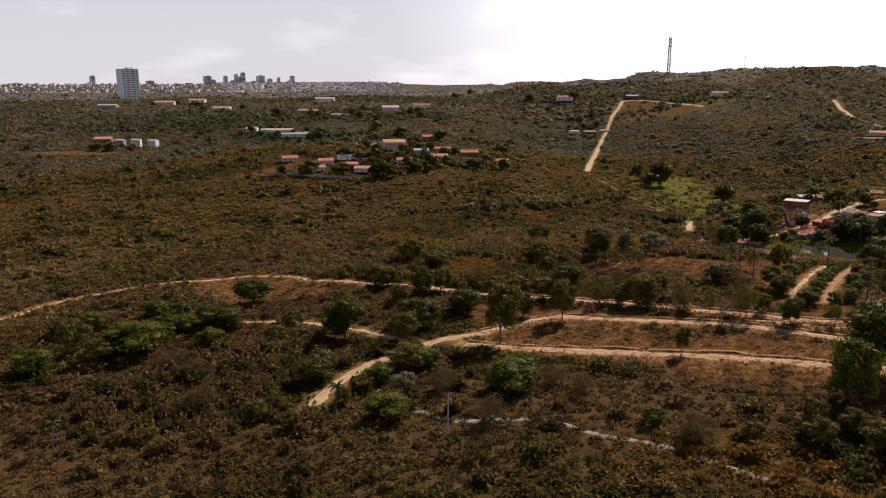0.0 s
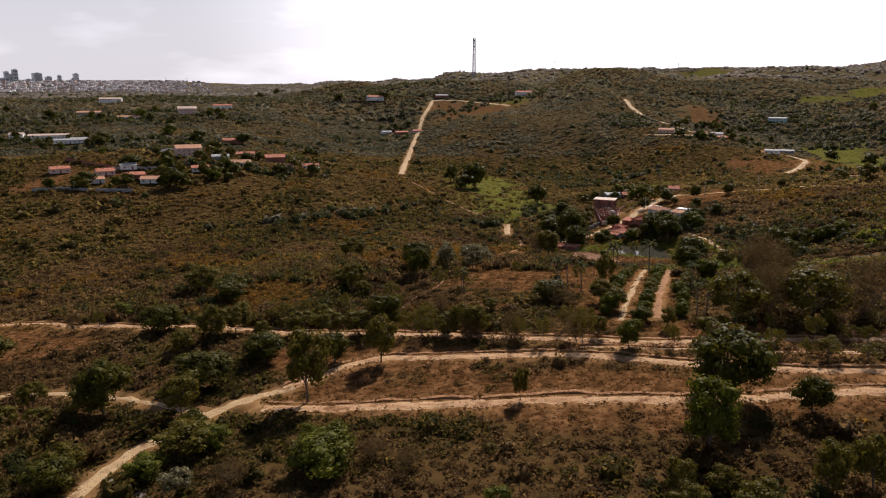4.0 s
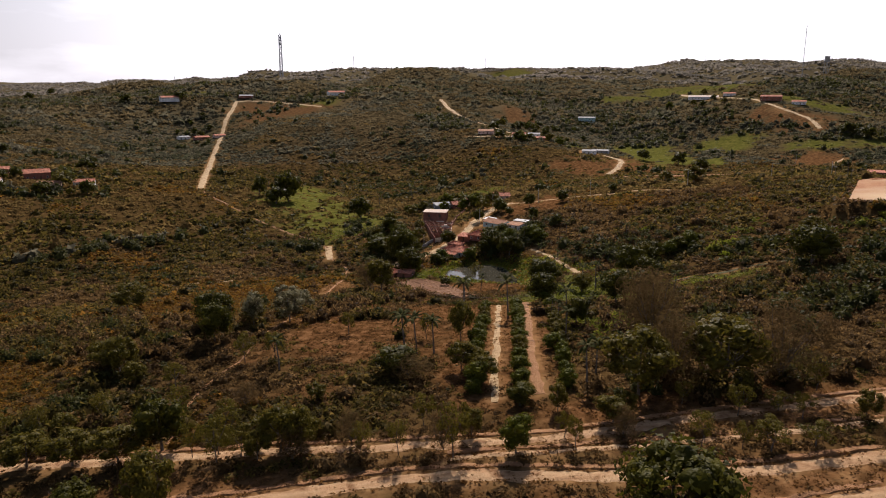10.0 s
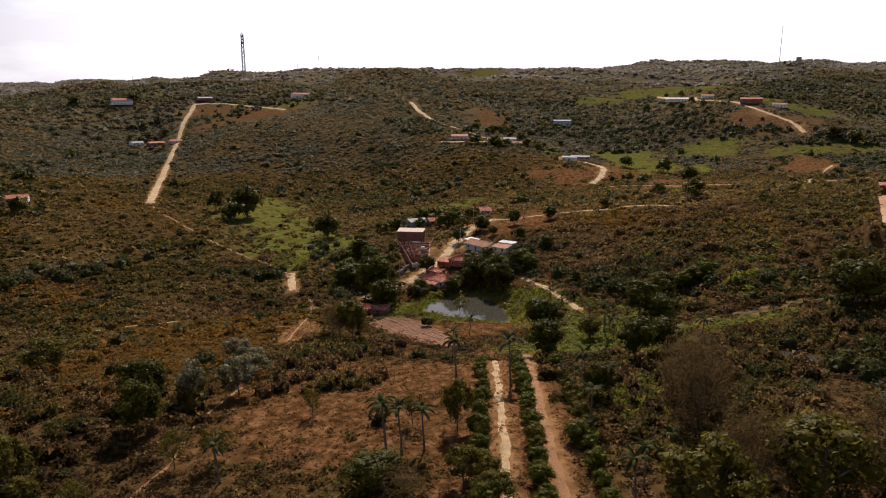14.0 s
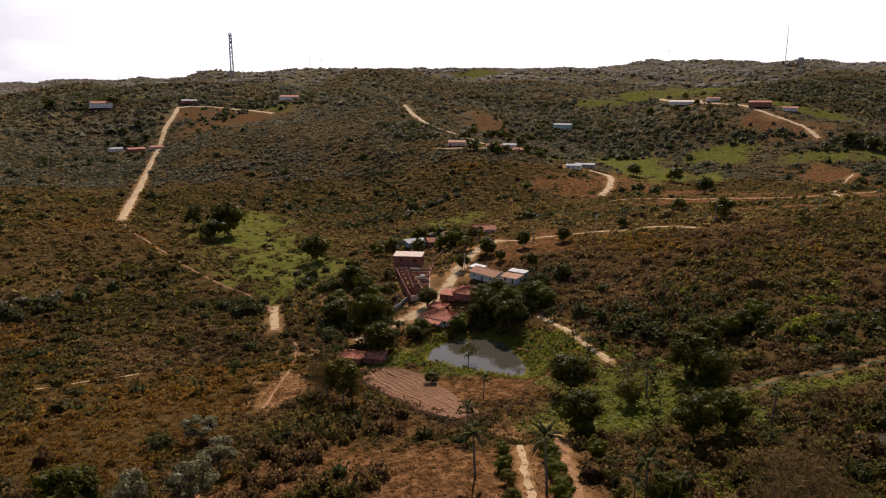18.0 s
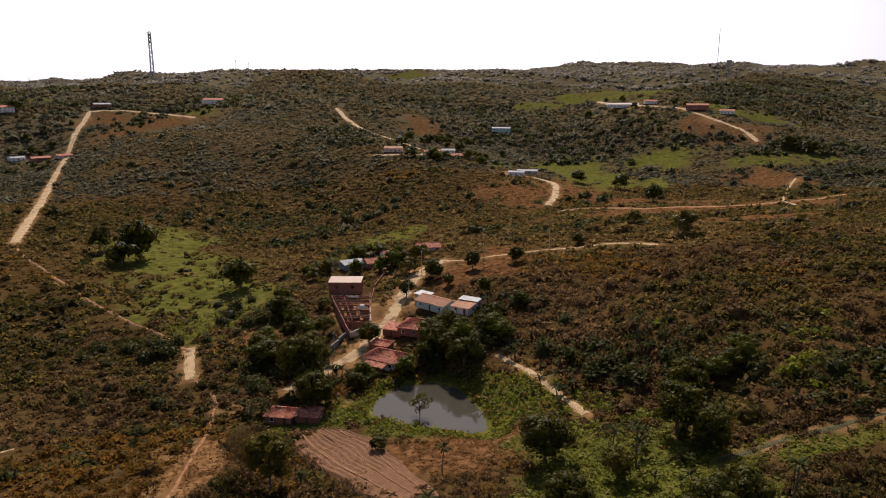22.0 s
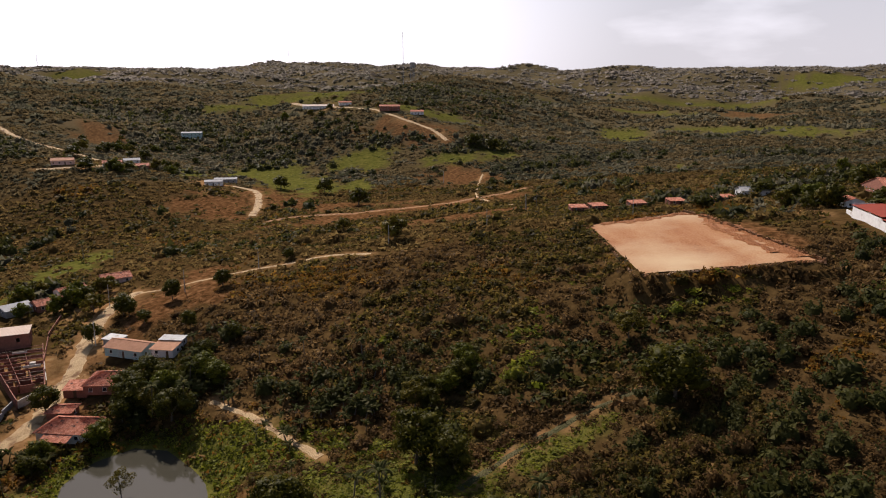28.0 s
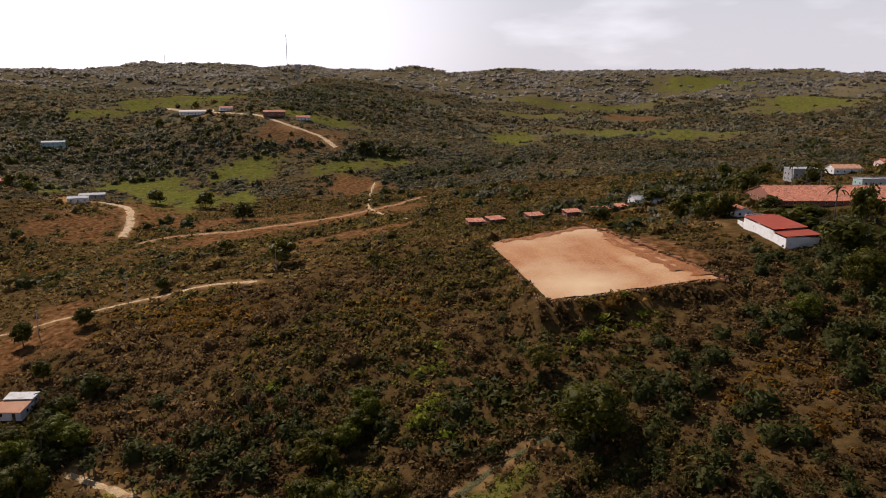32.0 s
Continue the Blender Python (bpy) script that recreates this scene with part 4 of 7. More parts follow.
def sow_woods():
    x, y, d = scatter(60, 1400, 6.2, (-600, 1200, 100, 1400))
    keep = (rng.random(len(x)) < 0.85 * share(x, y, WOODS)) & free_of_things(x, y, 3.0)
    x, y, d = x[keep], y[keep], d[keep]
    keep = (d < 250) | (rng.random(len(x)) < 0.85 + 0.25 * swell(x, y, 60, 74))
    x, y, d = x[keep], y[keep], d[keep]
    pick = swell(x, y, 48, 75) + rng.normal(0, 0.45, len(x))
    # the olive-grey share takes the hill green that has haze in its colour
    for m, tufts, size, mat, label in ((d < 250, THICK_TUFTS, 3.1, WOOD_LEAF, "dark green thicket of close-set trees"), ((d >= 250) & (pick > -0.15), WOOD_TUFTS, 3.6, WOOD_LEAF, "dark green wood of close-set trees"),
                                       ((d >= 250) & (pick <= -0.15), WOOD_TUFTS, 3.4, HAZED_HILL_GREEN, "olive-grey wood in a haze-paled leaf colour")):
        strew("thicket", np.stack([x[m], y[m], land(x[m], y[m])], -1), size * (0.5 + 0.9 * rng.random(m.sum())), tufts, mat, label, "wood", 1.1)


sow_woods()


def sow_brakes():
    """Close brakes of tall grey-brown brush beside the tracks and the orchard."""
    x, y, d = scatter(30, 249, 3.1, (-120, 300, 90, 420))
    deep = share(x, y, [(150, 186, 26, 17, 40), (162, 205, 24, 13, 50), (146, 166, 22, 9, -24), (122, 205, 7, 30, 35), (22, 232, 34, 10, -32), (-20, 262, 34, 12, -28), (60, 268, 26, 12, 20), (20, 300, 40, 20, 0),
                        (118, 286, 15, 11, 10), (104, 262, 12, 9, 0), (-45, 150, 26, 30, 0), (45, 112, 34, 9, -26), (85, 100, 30, 10, -24), (200, 215, 24, 14, 10), (225, 205, 26, 12, 10), (238, 300, 12, 22, 30), (140, 300, 6, 10, 0)])
    keep = (rng.random(len(x)) < 0.75 * deep) & free_of_things(x, y, 2.0)
    x, y = x[keep], y[keep]
    kind = swell(x, y, 26, 94) + rng.normal(0, 0.5, len(x))
    for m, mat, label in ((kind < -0.1, SCRUB_DRY, "tall grey-brown leafless brush"), ((kind >= -0.1) & (kind < 0.75), SCRUB_GREEN, "tall olive-green brush"), (kind >= 0.75, WOOD_LEAF, "tall dark leafy brush")):
        strew("brush", np.stack([x[m], y[m], land(x[m], y[m]) - 0.1], -1), 2.0 * (0.55 + 0.8 * rng.random(m.sum())), THICK_TUFTS, mat, label, "brush", 1.35)


sow_brakes()


def sow_groves():
    """Dark broad-leaved trees standing singly and in groves over the far slopes."""
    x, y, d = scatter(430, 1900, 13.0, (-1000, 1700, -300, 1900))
    grove = 0.55 * swell(x, y, 150, 71) + 0.45 * swell(x, y, 52, 72) + 0.35 * hollow(x, y)
    keep = (rng.random(len(x)) < 0.05 + 0.8 * ramp(grove, 0.34, 0.9)) & (share(x, y, GREEN) < 0.75) & free_of_things(x, y, 3.5)
    x, y, d = x[keep], y[keep], d[keep]
    p, s = np.stack([x, y, land(x, y)], -1), 3.4 * (0.6 + 0.8 * rng.random(len(x)))
    # beyond 900 m the trees take the leaf with painted haze
    for m, mat in ((d < 900, WOOD_LEAF), (d >= 900, HAZED_HILL_WOOD)):
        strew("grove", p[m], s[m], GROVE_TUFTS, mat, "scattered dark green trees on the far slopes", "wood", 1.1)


sow_groves()


def hedge(line, wide, size, mat, label):
    pts = np.repeat(along(line, 0.7), 3, axis=0)
    pts = pts + rng.normal(0, wide * 0.4, pts.shape)
    strew("hedge", np.c_[pts, land(pts[:, 0], pts[:, 1])], size * (0.7 + 0.6 * rng.random(len(pts))), NEAR_TUFTS, mat, label, "hedge")


hedge([(214, 252), (226, 247), (237, 241), (247, 233), (258, 222)], 1.6, 1.5, SCRUB_DRY, "long brown hedge on a low dike")
hedge([(152, 258), (150, 268), (160, 276)], 1.0, 0.9, SCRUB_GREEN, "low green bushes along a fence")


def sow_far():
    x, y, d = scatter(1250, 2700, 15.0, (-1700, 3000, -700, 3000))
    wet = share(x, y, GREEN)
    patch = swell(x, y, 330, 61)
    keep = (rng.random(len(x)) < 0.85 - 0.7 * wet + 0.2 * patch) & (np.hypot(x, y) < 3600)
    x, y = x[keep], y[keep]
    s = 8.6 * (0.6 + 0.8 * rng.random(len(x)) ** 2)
    # the pale leaf colour stands in for haze over the ridges
    strew("distant_wood", np.stack([x, y, land(x, y) - 1.0], -1), s, MASS_TUFTS, HAZED_FAR_LEAF, "distant woodland over the far hills, its leaf colour paled for haze", "wood", 0.8)


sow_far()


def sow_grass():
    """Grass and herbs on the open ground."""
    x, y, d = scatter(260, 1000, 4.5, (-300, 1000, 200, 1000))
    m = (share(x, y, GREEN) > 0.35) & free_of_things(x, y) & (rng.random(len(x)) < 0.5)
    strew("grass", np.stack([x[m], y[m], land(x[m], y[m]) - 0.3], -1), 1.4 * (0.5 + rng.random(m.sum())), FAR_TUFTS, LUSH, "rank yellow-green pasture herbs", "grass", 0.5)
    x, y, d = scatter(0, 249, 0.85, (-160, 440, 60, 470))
    dry, wet = cover_at(x, y)
    lot = rng.random(len(x))
    fit_ = free_of_things(x, y) & (lot < np.where(d < 150, 0.95, 0.45))
    for mask, mat, size, label in ((fit_ & (dry > 0.25) & (wet < 0.4), GRASS_DRY, 0.55, "tufts of dry reddish grass"),
                                   (fit_ & (wet > 0.25), LUSH, 1.0, "lush bright green herbs on damp ground")):
        p = np.stack([x[mask], y[mask], land(x[mask], y[mask]) - 0.05], -1)
        strew("grass", p, size * (0.4 + 1.0 * rng.random(mask.sum()) ** 2), HERB_TUFTS, mat, label, "grass", 0.75)


sow_grass()


def sow_verges():
    """Dry grass between the wheel ruts and along the crumbling edges of the farm tracks."""
    for t_name, t_label, t_width, t_mat, t_line in TRACKS[:4]:
        pts = along(t_line, 0.45)
        way = np.gradient(pts, axis=0)
        way /= np.linalg.norm(way, axis=1)[:, None] + 1e-9
        side = np.stack([way[:, 1], -way[:, 0]], -1)
        for at_, size, density in ((0.0, 0.30, 0.55), (-0.5, 0.55, 0.8), (0.5, 0.55, 0.8)):
            keep = rng.random(len(pts)) < density * (0.65 + 0.5 * swell(pts[:, 0], pts[:, 1], 14, 81))
            p = pts[keep] + side[keep] * (t_width * at_ + rng.normal(0, 0.22, keep.sum()))[:, None]
            strew("grass", np.c_[p, on_ground(p[:, 0], p[:, 1]) + 0.02], size * (0.6 + 0.8 * rng.random(len(p))), HERB_TUFTS, GRASS_DRY, "dry grass along a sandy farm track", "grass", 0.8)


sow_verges()


def sow_reeds():
    """Reeds and rank herbs round the pond and on its damp bank."""
    x, y, d = scatter(0, 400, 1.0, (165, 232, 284, 352))
    rim = edge(x, y, POND)
    bank = share(x, y, [(208, 308, 9, 26, 12)])
    keep = (rim > 0.3) & ((rim < 6.5) | (bank > 0.4)) & (off_track(x, y) > 0.4) & (rng.random(len(x)) < 0.8)
    for cx, cy, r in CLEAR:
        keep &= np.hypot(x - cx, y - cy) > r
    x, y = x[keep], y[keep]
    dry_ones = rng.random(len(x)) + 0.25 * swell(x, y, 9, 91) > 0.78
    for m, mat, label in ((~dry_ones, LUSH, "lush yellow-green reeds round a pond"), (dry_ones, SCRUB_GOLD, "dry golden reeds on a pond bank")):
        strew("reeds", np.stack([x[m], y[m], land(x[m], y[m]) - 0.05], -1), 0.75 * (0.6 + 0.9 * rng.random(m.sum())), HERB_TUFTS, mat, label, "reeds", 1.5)


sow_reeds()

# ---- building blocks ----
BARK = material("grey_bark", [(0.06, 0.045, 0.032), (0.13, 0.10, 0.075), (0.20, 0.165, 0.13)], scale=2.0, bump=0.4)
PALM_BARK = material("palm_bark", [(0.10, 0.08, 0.06), (0.18, 0.15, 0.12)], scale=3.0)
LEAF_DARK = material("dark_mango_leaf", [(0.0385, 0.0371, 0.0044), (0.0616, 0.0590, 0.0066), (0.1027, 0.0896, 0.0104)], island=True, odd=0.5, scale=0.3, through_light=0.38, rough=0.5, spec=0.06, leafy=1.4)
LEAF_OLIVE = material("olive_leaf", [(0.0687, 0.0555, 0.0073), (0.1116, 0.0908, 0.0115), (0.1646, 0.1263, 0.0182)], island=True, odd=0.5, scale=0.3, through_light=0.38, rough=0.5, spec=0.06, leafy=1.4)
LEAF_BRIGHT = material("bright_leaf", [(0.052, 0.056, 0.0055), (0.090, 0.094, 0.0085), (0.140, 0.137, 0.0135)], island=True, odd=0.5, scale=0.3, through_light=0.38, rough=0.5, spec=0.06, leafy=1.4)
LEAF_PALE = material("silvery_leaf", [(0.080, 0.068, 0.026), (0.180, 0.155, 0.070), (0.330, 0.295, 0.170)], island=True, odd=0.5, scale=0.3, through_light=0.38, rough=0.5, spec=0.06, leafy=1.4)
TWIG = material("bare_twig", [(0.075, 0.046, 0.0170), (0.115, 0.072, 0.0270), (0.150, 0.096, 0.0400)], island=True, odd=0.3, scale=0.3, through_light=0.35, spec=0.02)
FROND = material("palm_frond", [(0.045, 0.050, 0.012), (0.075, 0.078, 0.020), (0.12, 0.105, 0.04)], scale=0.6, per_object=True, through_light=0.4, rough=0.8, spec=0.06)
CLAY = material("clay_tile", [(0.20, 0.055, 0.030), (0.42, 0.135, 0.070), (0.58, 0.245, 0.150), (0.66, 0.36, 0.25)], stops=(0.38, 0.48, 0.57, 0.66), scale=1.3, detail=0.6, bump=0.8, stain=((0.09, 0.050, 0.038), 0.9, 0.55, 0.68))
CLAY_NEW = material("new_clay_tile", [(0.40, 0.20, 0.11), (0.55, 0.29, 0.17)], scale=0.8, detail=0.5, bump=0.3)
RED_SHEET = material("red_metal_roof", [(0.30, 0.055, 0.03), (0.38, 0.075, 0.04)], scale=0.2, rough=0.6)
FIBRE = material("fibre_cement_roof", [(0.25, 0.24, 0.23), (0.42, 0.41, 0.39)], scale=0.5, rough=0.8)
PALE_SHEET = material("pale_new_sheet_roof", [(0.40, 0.385, 0.355), (0.56, 0.54, 0.50)], scale=0.6, rough=0.5, stain=((0.30, 0.22, 0.16), 0.5, 0.56, 0.74))
BEIGE_SHEET = material("beige_roof", [(0.46, 0.33, 0.24), (0.56, 0.42, 0.32)], scale=0.3, rough=0.7)
WHITE_WALL = material("white_plaster", [(0.62, 0.60, 0.56), (0.78, 0.76, 0.72)], scale=0.5, detail=0.3, stain=((0.38, 0.31, 0.25), 0.4, 0.58, 0.8))
PINK_WALL = material("pink_plaster", [(0.58, 0.38, 0.31), (0.68, 0.47, 0.39)], scale=0.5)
TEAL_WALL = material("pale_teal_plaster", [(0.30, 0.42, 0.40), (0.40, 0.52, 0.49)], scale=0.5, stain=((0.25, 0.22, 0.18), 0.5, 0.6, 0.8))
PALE_RENDER = material("pale_render", [(0.42, 0.37, 0.31), (0.58, 0.53, 0.46)], scale=0.5, stain=((0.24, 0.17, 0.12), 0.5, 0.55, 0.78))
GREY_WALL = material("grey_render", [(0.22, 0.21, 0.20), (0.36, 0.35, 0.33)], scale=0.4)
BRICK_WALL = material("raw_brick", [(0.16, 0.065, 0.045), (0.26, 0.105, 0.07), (0.32, 0.15, 0.10)], scale=1.2, detail=0.6, bump=0.4)
GLASS = material("dark_window", [(0.02, 0.022, 0.025), (0.04, 0.042, 0.045)], rough=0.12, scale=0.5, spec=0.5)
WOOD = material("brown_wood", [(0.07, 0.04, 0.022), (0.14, 0.085, 0.05)], scale=2.0, rough=0.7)
STEEL = material("galvanised_steel", [(0.22, 0.22, 0.23), (0.34, 0.34, 0.35)], rough=0.5, metal=0.6, scale=0.6)
POLE = material("concrete_pole", [(0.30, 0.29, 0.27), (0.42, 0.41, 0.38)], scale=1.0)
TOWER_WALL = material("city_wall", [(0.55, 0.56, 0.58), (0.80, 0.80, 0.80)], scale=0.02, per_object=True)
FIELD_EARTH = material("raked_field_earth", [(0.1824, 0.0608, 0.0188), (0.3040, 0.1201, 0.0419), (0.3724, 0.1824, 0.0758), (0.4408, 0.2622, 0.1300)], scale=0.15, detail=0.55, streak=28, bump=0.12, stain=((0.52, 0.37, 0.21), 0.03, 0.42, 0.74))


ORANGE_EARTH = material("orange_earth", [(0.22, 0.075, 0.022), (0.34, 0.125, 0.038), (0.42, 0.19, 0.07)], scale=0.25, detail=0.5, bump=1.0)


def put(name, bm_or_mesh, mat=None, parent=None, label="", smooth=False):
    """Links a bmesh or a shared mesh as one object, as a part when it has a parent."""
    if isinstance(bm_or_mesh, bmesh.types.BMesh):
        me = bpy.data.meshes.new(name)
        bm_or_mesh.normal_update()
        bm_or_mesh.to_mesh(me)
        bm_or_mesh.free()
        me.materials.append(mat)
        if smooth:
            me.polygons.foreach_set("use_smooth", np.ones(len(me.polygons), bool))
    else:
        me = bm_or_mesh
    ob = new(name, me)
    if parent:
        ob.parent = parent
    if label:
        ob["label"] = label
    return ob


def box(bm, centre, size, taper=1.0):
    """An upright block; taper narrows its top."""
    cx, cy, cz = centre
    a, b, c = size[0] / 2, size[1] / 2, size[2] / 2
    v = [bm.verts.new((cx + i * a * (taper if k > 0 else 1), cy + j * b * (taper if k > 0 else 1), cz + k * c)) for k in (-1, 1) for i, j in ((-1, -1), (1, -1), (1, 1), (-1, 1))]
    for f in ((0, 3, 2, 1), (4, 5, 6, 7), (0, 1, 5, 4), (1, 2, 6, 5), (2, 3, 7, 6), (3, 0, 4, 7)):
        bm.faces.new([v[i] for i in f])
    return bm


def blocks(*items):
    bm = bmesh.new()
    for centre, size in items:
        box(bm, centre, size)
    return bm


def tube(bm, path, radii, sides=7):
    """A tapered limb along a path."""
    rings = []
    for k, (p, r) in enumerate(zip(path, radii)):
        p = Vector(p)
        d = Vector(path[min(k + 1, len(path) - 1)]) - Vector(path[max(k - 1, 0)])
        q = d.to_track_quat("Z", "Y")
        rings.append([bm.verts.new(p + q @ Vector((r * math.cos(6.283 * s / sides), r * math.sin(6.283 * s / sides), 0))) for s in range(sides)])
    for a, b in zip(rings, rings[1:]):
        for s in range(sides):
            bm.faces.new((a[s], a[(s + 1) % sides], b[(s + 1) % sides], b[s]))
    bm.faces.new(rings[-1])
    return bm


def thing(name, label, category, group=""):
    return tagged(new(name), label, category, group)


def ground_at(x, y):
    return float(land(x, y)[0])


# ---- trees ----


def crown_mesh(name, seed, count, leaf, blobs, spread, mat, low, hollow=0.6, solid=0.0, fine=2, long=1.0):
    """Leaves in overlapping clumps within a space one wide and one high."""
    r = np.random.default_rng(seed)
    centres = []
    for k in range(blobs):
        a, h = 2.4 * k + r.random() * 1.2, low + (0.86 - low) * ((k + 0.5) / blobs) ** 0.85
        bulge = math.sin(math.pi * min(1, max(0.05, (h - low + 0.10) / (1.08 - low)))) ** 0.6
        rad = 0.36 * bulge * (0.55 + 0.45 * r.random()) * (0.25 if k == blobs - 1 else 1)
        centres.append((rad * math.cos(a), rad * math.sin(a), h, spread * (0.75 + 0.5 * r.random())))
    c = np.array(centres)[r.integers(0, blobs, count)]
    d = r.normal(size=(count, 3))
    d /= np.linalg.norm(d, axis=1)[:, None]
    pos = c[:, :3] + d * (c[:, 3] * (hollow + (1 - hollow) * r.random(count) ** 0.5))[:, None] * (1, 1, 0.8)
    out = d + (pos - (0, 0, 0.55)) * 1.2 + 0.55 * r.normal(size=(count, 3))
    e1 = np.cross(out, r.normal(size=(count, 3)))
    e1 /= np.linalg.norm(e1, axis=1)[:, None]
    e2 = np.cross(out, e1)
    e2 /= np.linalg.norm(e2, axis=1)[:, None]
    s = leaf * (0.55 + 0.9 * r.random(count))[:, None]
    w_ = s / long
    s = s * long
    verts = [np.stack([pos - e1 * s * 0.8 - e2 * w_ * 0.3, pos + e2 * w_ * 0.75, pos + e1 * s * 0.9 - e2 * w_ * 0.3], 1).reshape(-1, 3)]
    faces = [np.arange(count * 3).reshape(-1, 3)]
    n = count * 3
    if solid:
        for cx, cy, cz, rad in centres:
            bm = bmesh.new()
            bmesh.ops.create_icosphere(bm, subdivisions=fine, radius=rad * solid)
            v = np.array([p.co for p in bm.verts])
            v *= (1 + 0.16 * r.normal(size=len(v)))[:, None] * (1, 1, 0.82)
            faces.append(np.array([[q.index for q in f.verts] for f in bm.faces]) + n)
            verts.append(v + (cx, cy, cz))
            n += len(v)
            bm.free()
    return mesh_of(name, np.concatenate(verts), np.concatenate(faces), mat, True)


def trunk_mesh(seed, low, thick, limbs, reach=0.33):
    r = random.Random(seed)
    bm = bmesh.new()
    lean = (r.uniform(-0.05, 0.05), r.uniform(-0.05, 0.05))
    fork = low * 0.85
    tube(bm, [(0, 0, -0.04), (lean[0] * 0.3, lean[1] * 0.3, fork * 0.5), (lean[0], lean[1], fork), (lean[0] * 1.2, lean[1] * 1.2, 0.78)], [thick * 1.25, thick, thick * 0.85, thick * 0.2])
    for k in range(limbs):
        a = 6.283 * k / limbs + r.uniform(-0.4, 0.4)
        h = fork * r.uniform(0.8, 1.1)
        q = reach * r.uniform(0.7, 1.1)
        top = r.uniform(0.6, 0.85)
        path = [(lean[0], lean[1], h), (lean[0] + q * 0.5 * math.cos(a), lean[1] + q * 0.5 * math.sin(a), h + (top - h) * 0.45), (q * math.cos(a), q * math.sin(a), top)]
        tube(bm, path, [thick * 0.6, thick * 0.4, thick * 0.12], 5)
        for b in (-0.7, 0.7):
            p = Vector(path[1])
            tube(bm, [p, p + Vector((q * 0.35 * math.cos(a + b), q * 0.35 * math.sin(a + b), 0.14))], [thick * 0.3, thick * 0.08], 4)
    me = bpy.data.meshes.new("trunk")
    bm.to_mesh(me)
    bm.free()
    me.materials.append(BARK)
    return me


KINDS = {
    "dark": ("dense dark green mango tree with a round crown", 2700, 0.0300, 16, 0.21, LEAF_DARK, 0.30, 0.026, 4),
    "bright": ("dense bright green leafy tree", 2700, 0.0300, 16, 0.20, LEAF_BRIGHT, 0.22, 0.022, 4),
    "olive": ("olive-green tree with an open uneven crown", 2400, 0.0290, 15, 0.165, LEAF_OLIVE, 0.32, 0.018, 6),
    "thin": ("slender small tree with a sparse see-through crown", 1500, 0.0260, 11, 0.14, LEAF_OLIVE, 0.40, 0.016, 6),
    "pale": ("tree with silvery pale leaves and dark limbs", 2100, 0.0280, 12, 0.165, LEAF_PALE, 0.34, 0.02, 6),
    "bare": ("grey-brown nearly leafless tree of fine twigs", 2600, 0.0220, 16, 0.21, TWIG, 0.16, 0.014, 8),
}
MODELS, FAR_MODELS = {}, {}
for kind, (label, count, leaf, blobs, spread, mat, low, thick, limbs) in KINDS.items():
    FAR_MODELS[kind] = (trunk_mesh(9, low, thick, 3), crown_mesh("crown", 91, 420, leaf * 2.8, 7, spread * 1.25, mat, low, solid=0.0 if kind in ("thin", "bare") else 0.62, fine=1))
    MODELS[kind] = [(trunk_mesh(s, low, thick, limbs), crown_mesh("crown", s + 7, count, leaf, blobs, spread, mat, low, solid=0.0 if kind in ("thin", "bare") else 0.6, fine=1, long=2.4 if kind == "bare" else 1.0)) for s in range(3)]
tree_rng = random.Random(3)


TREE_NAMES = {"dark": "mango_tree", "bright": "leafy_tree", "olive": "olive_green_tree", "thin": "slender_tree", "pale": "silvery_tree", "bare": "bare_tree"}


def plant(kind, x, y, wide, high, name="", sink=0.15):
    base = thing(name or TREE_NAMES[kind], KINDS[kind][0] + (", tall and broad" if wide > 13 else ", low" if high < 5.5 else ""), "tree", kind + " trees of the slopes")
    base.matrix_world = pose(x, y, ground_at(x, y) - sink, 0, 0, tree_rng.uniform(0, 360)) @ Matrix.Diagonal((wide, wide, high * 1.04, 1))
    trunk, crown = MODELS[kind][tree_rng.randrange(3)] if y < 420 and x < 330 else FAR_MODELS[kind]
    put("trunk", trunk, parent=base)
    put("crown", crown, parent=base)
    return base


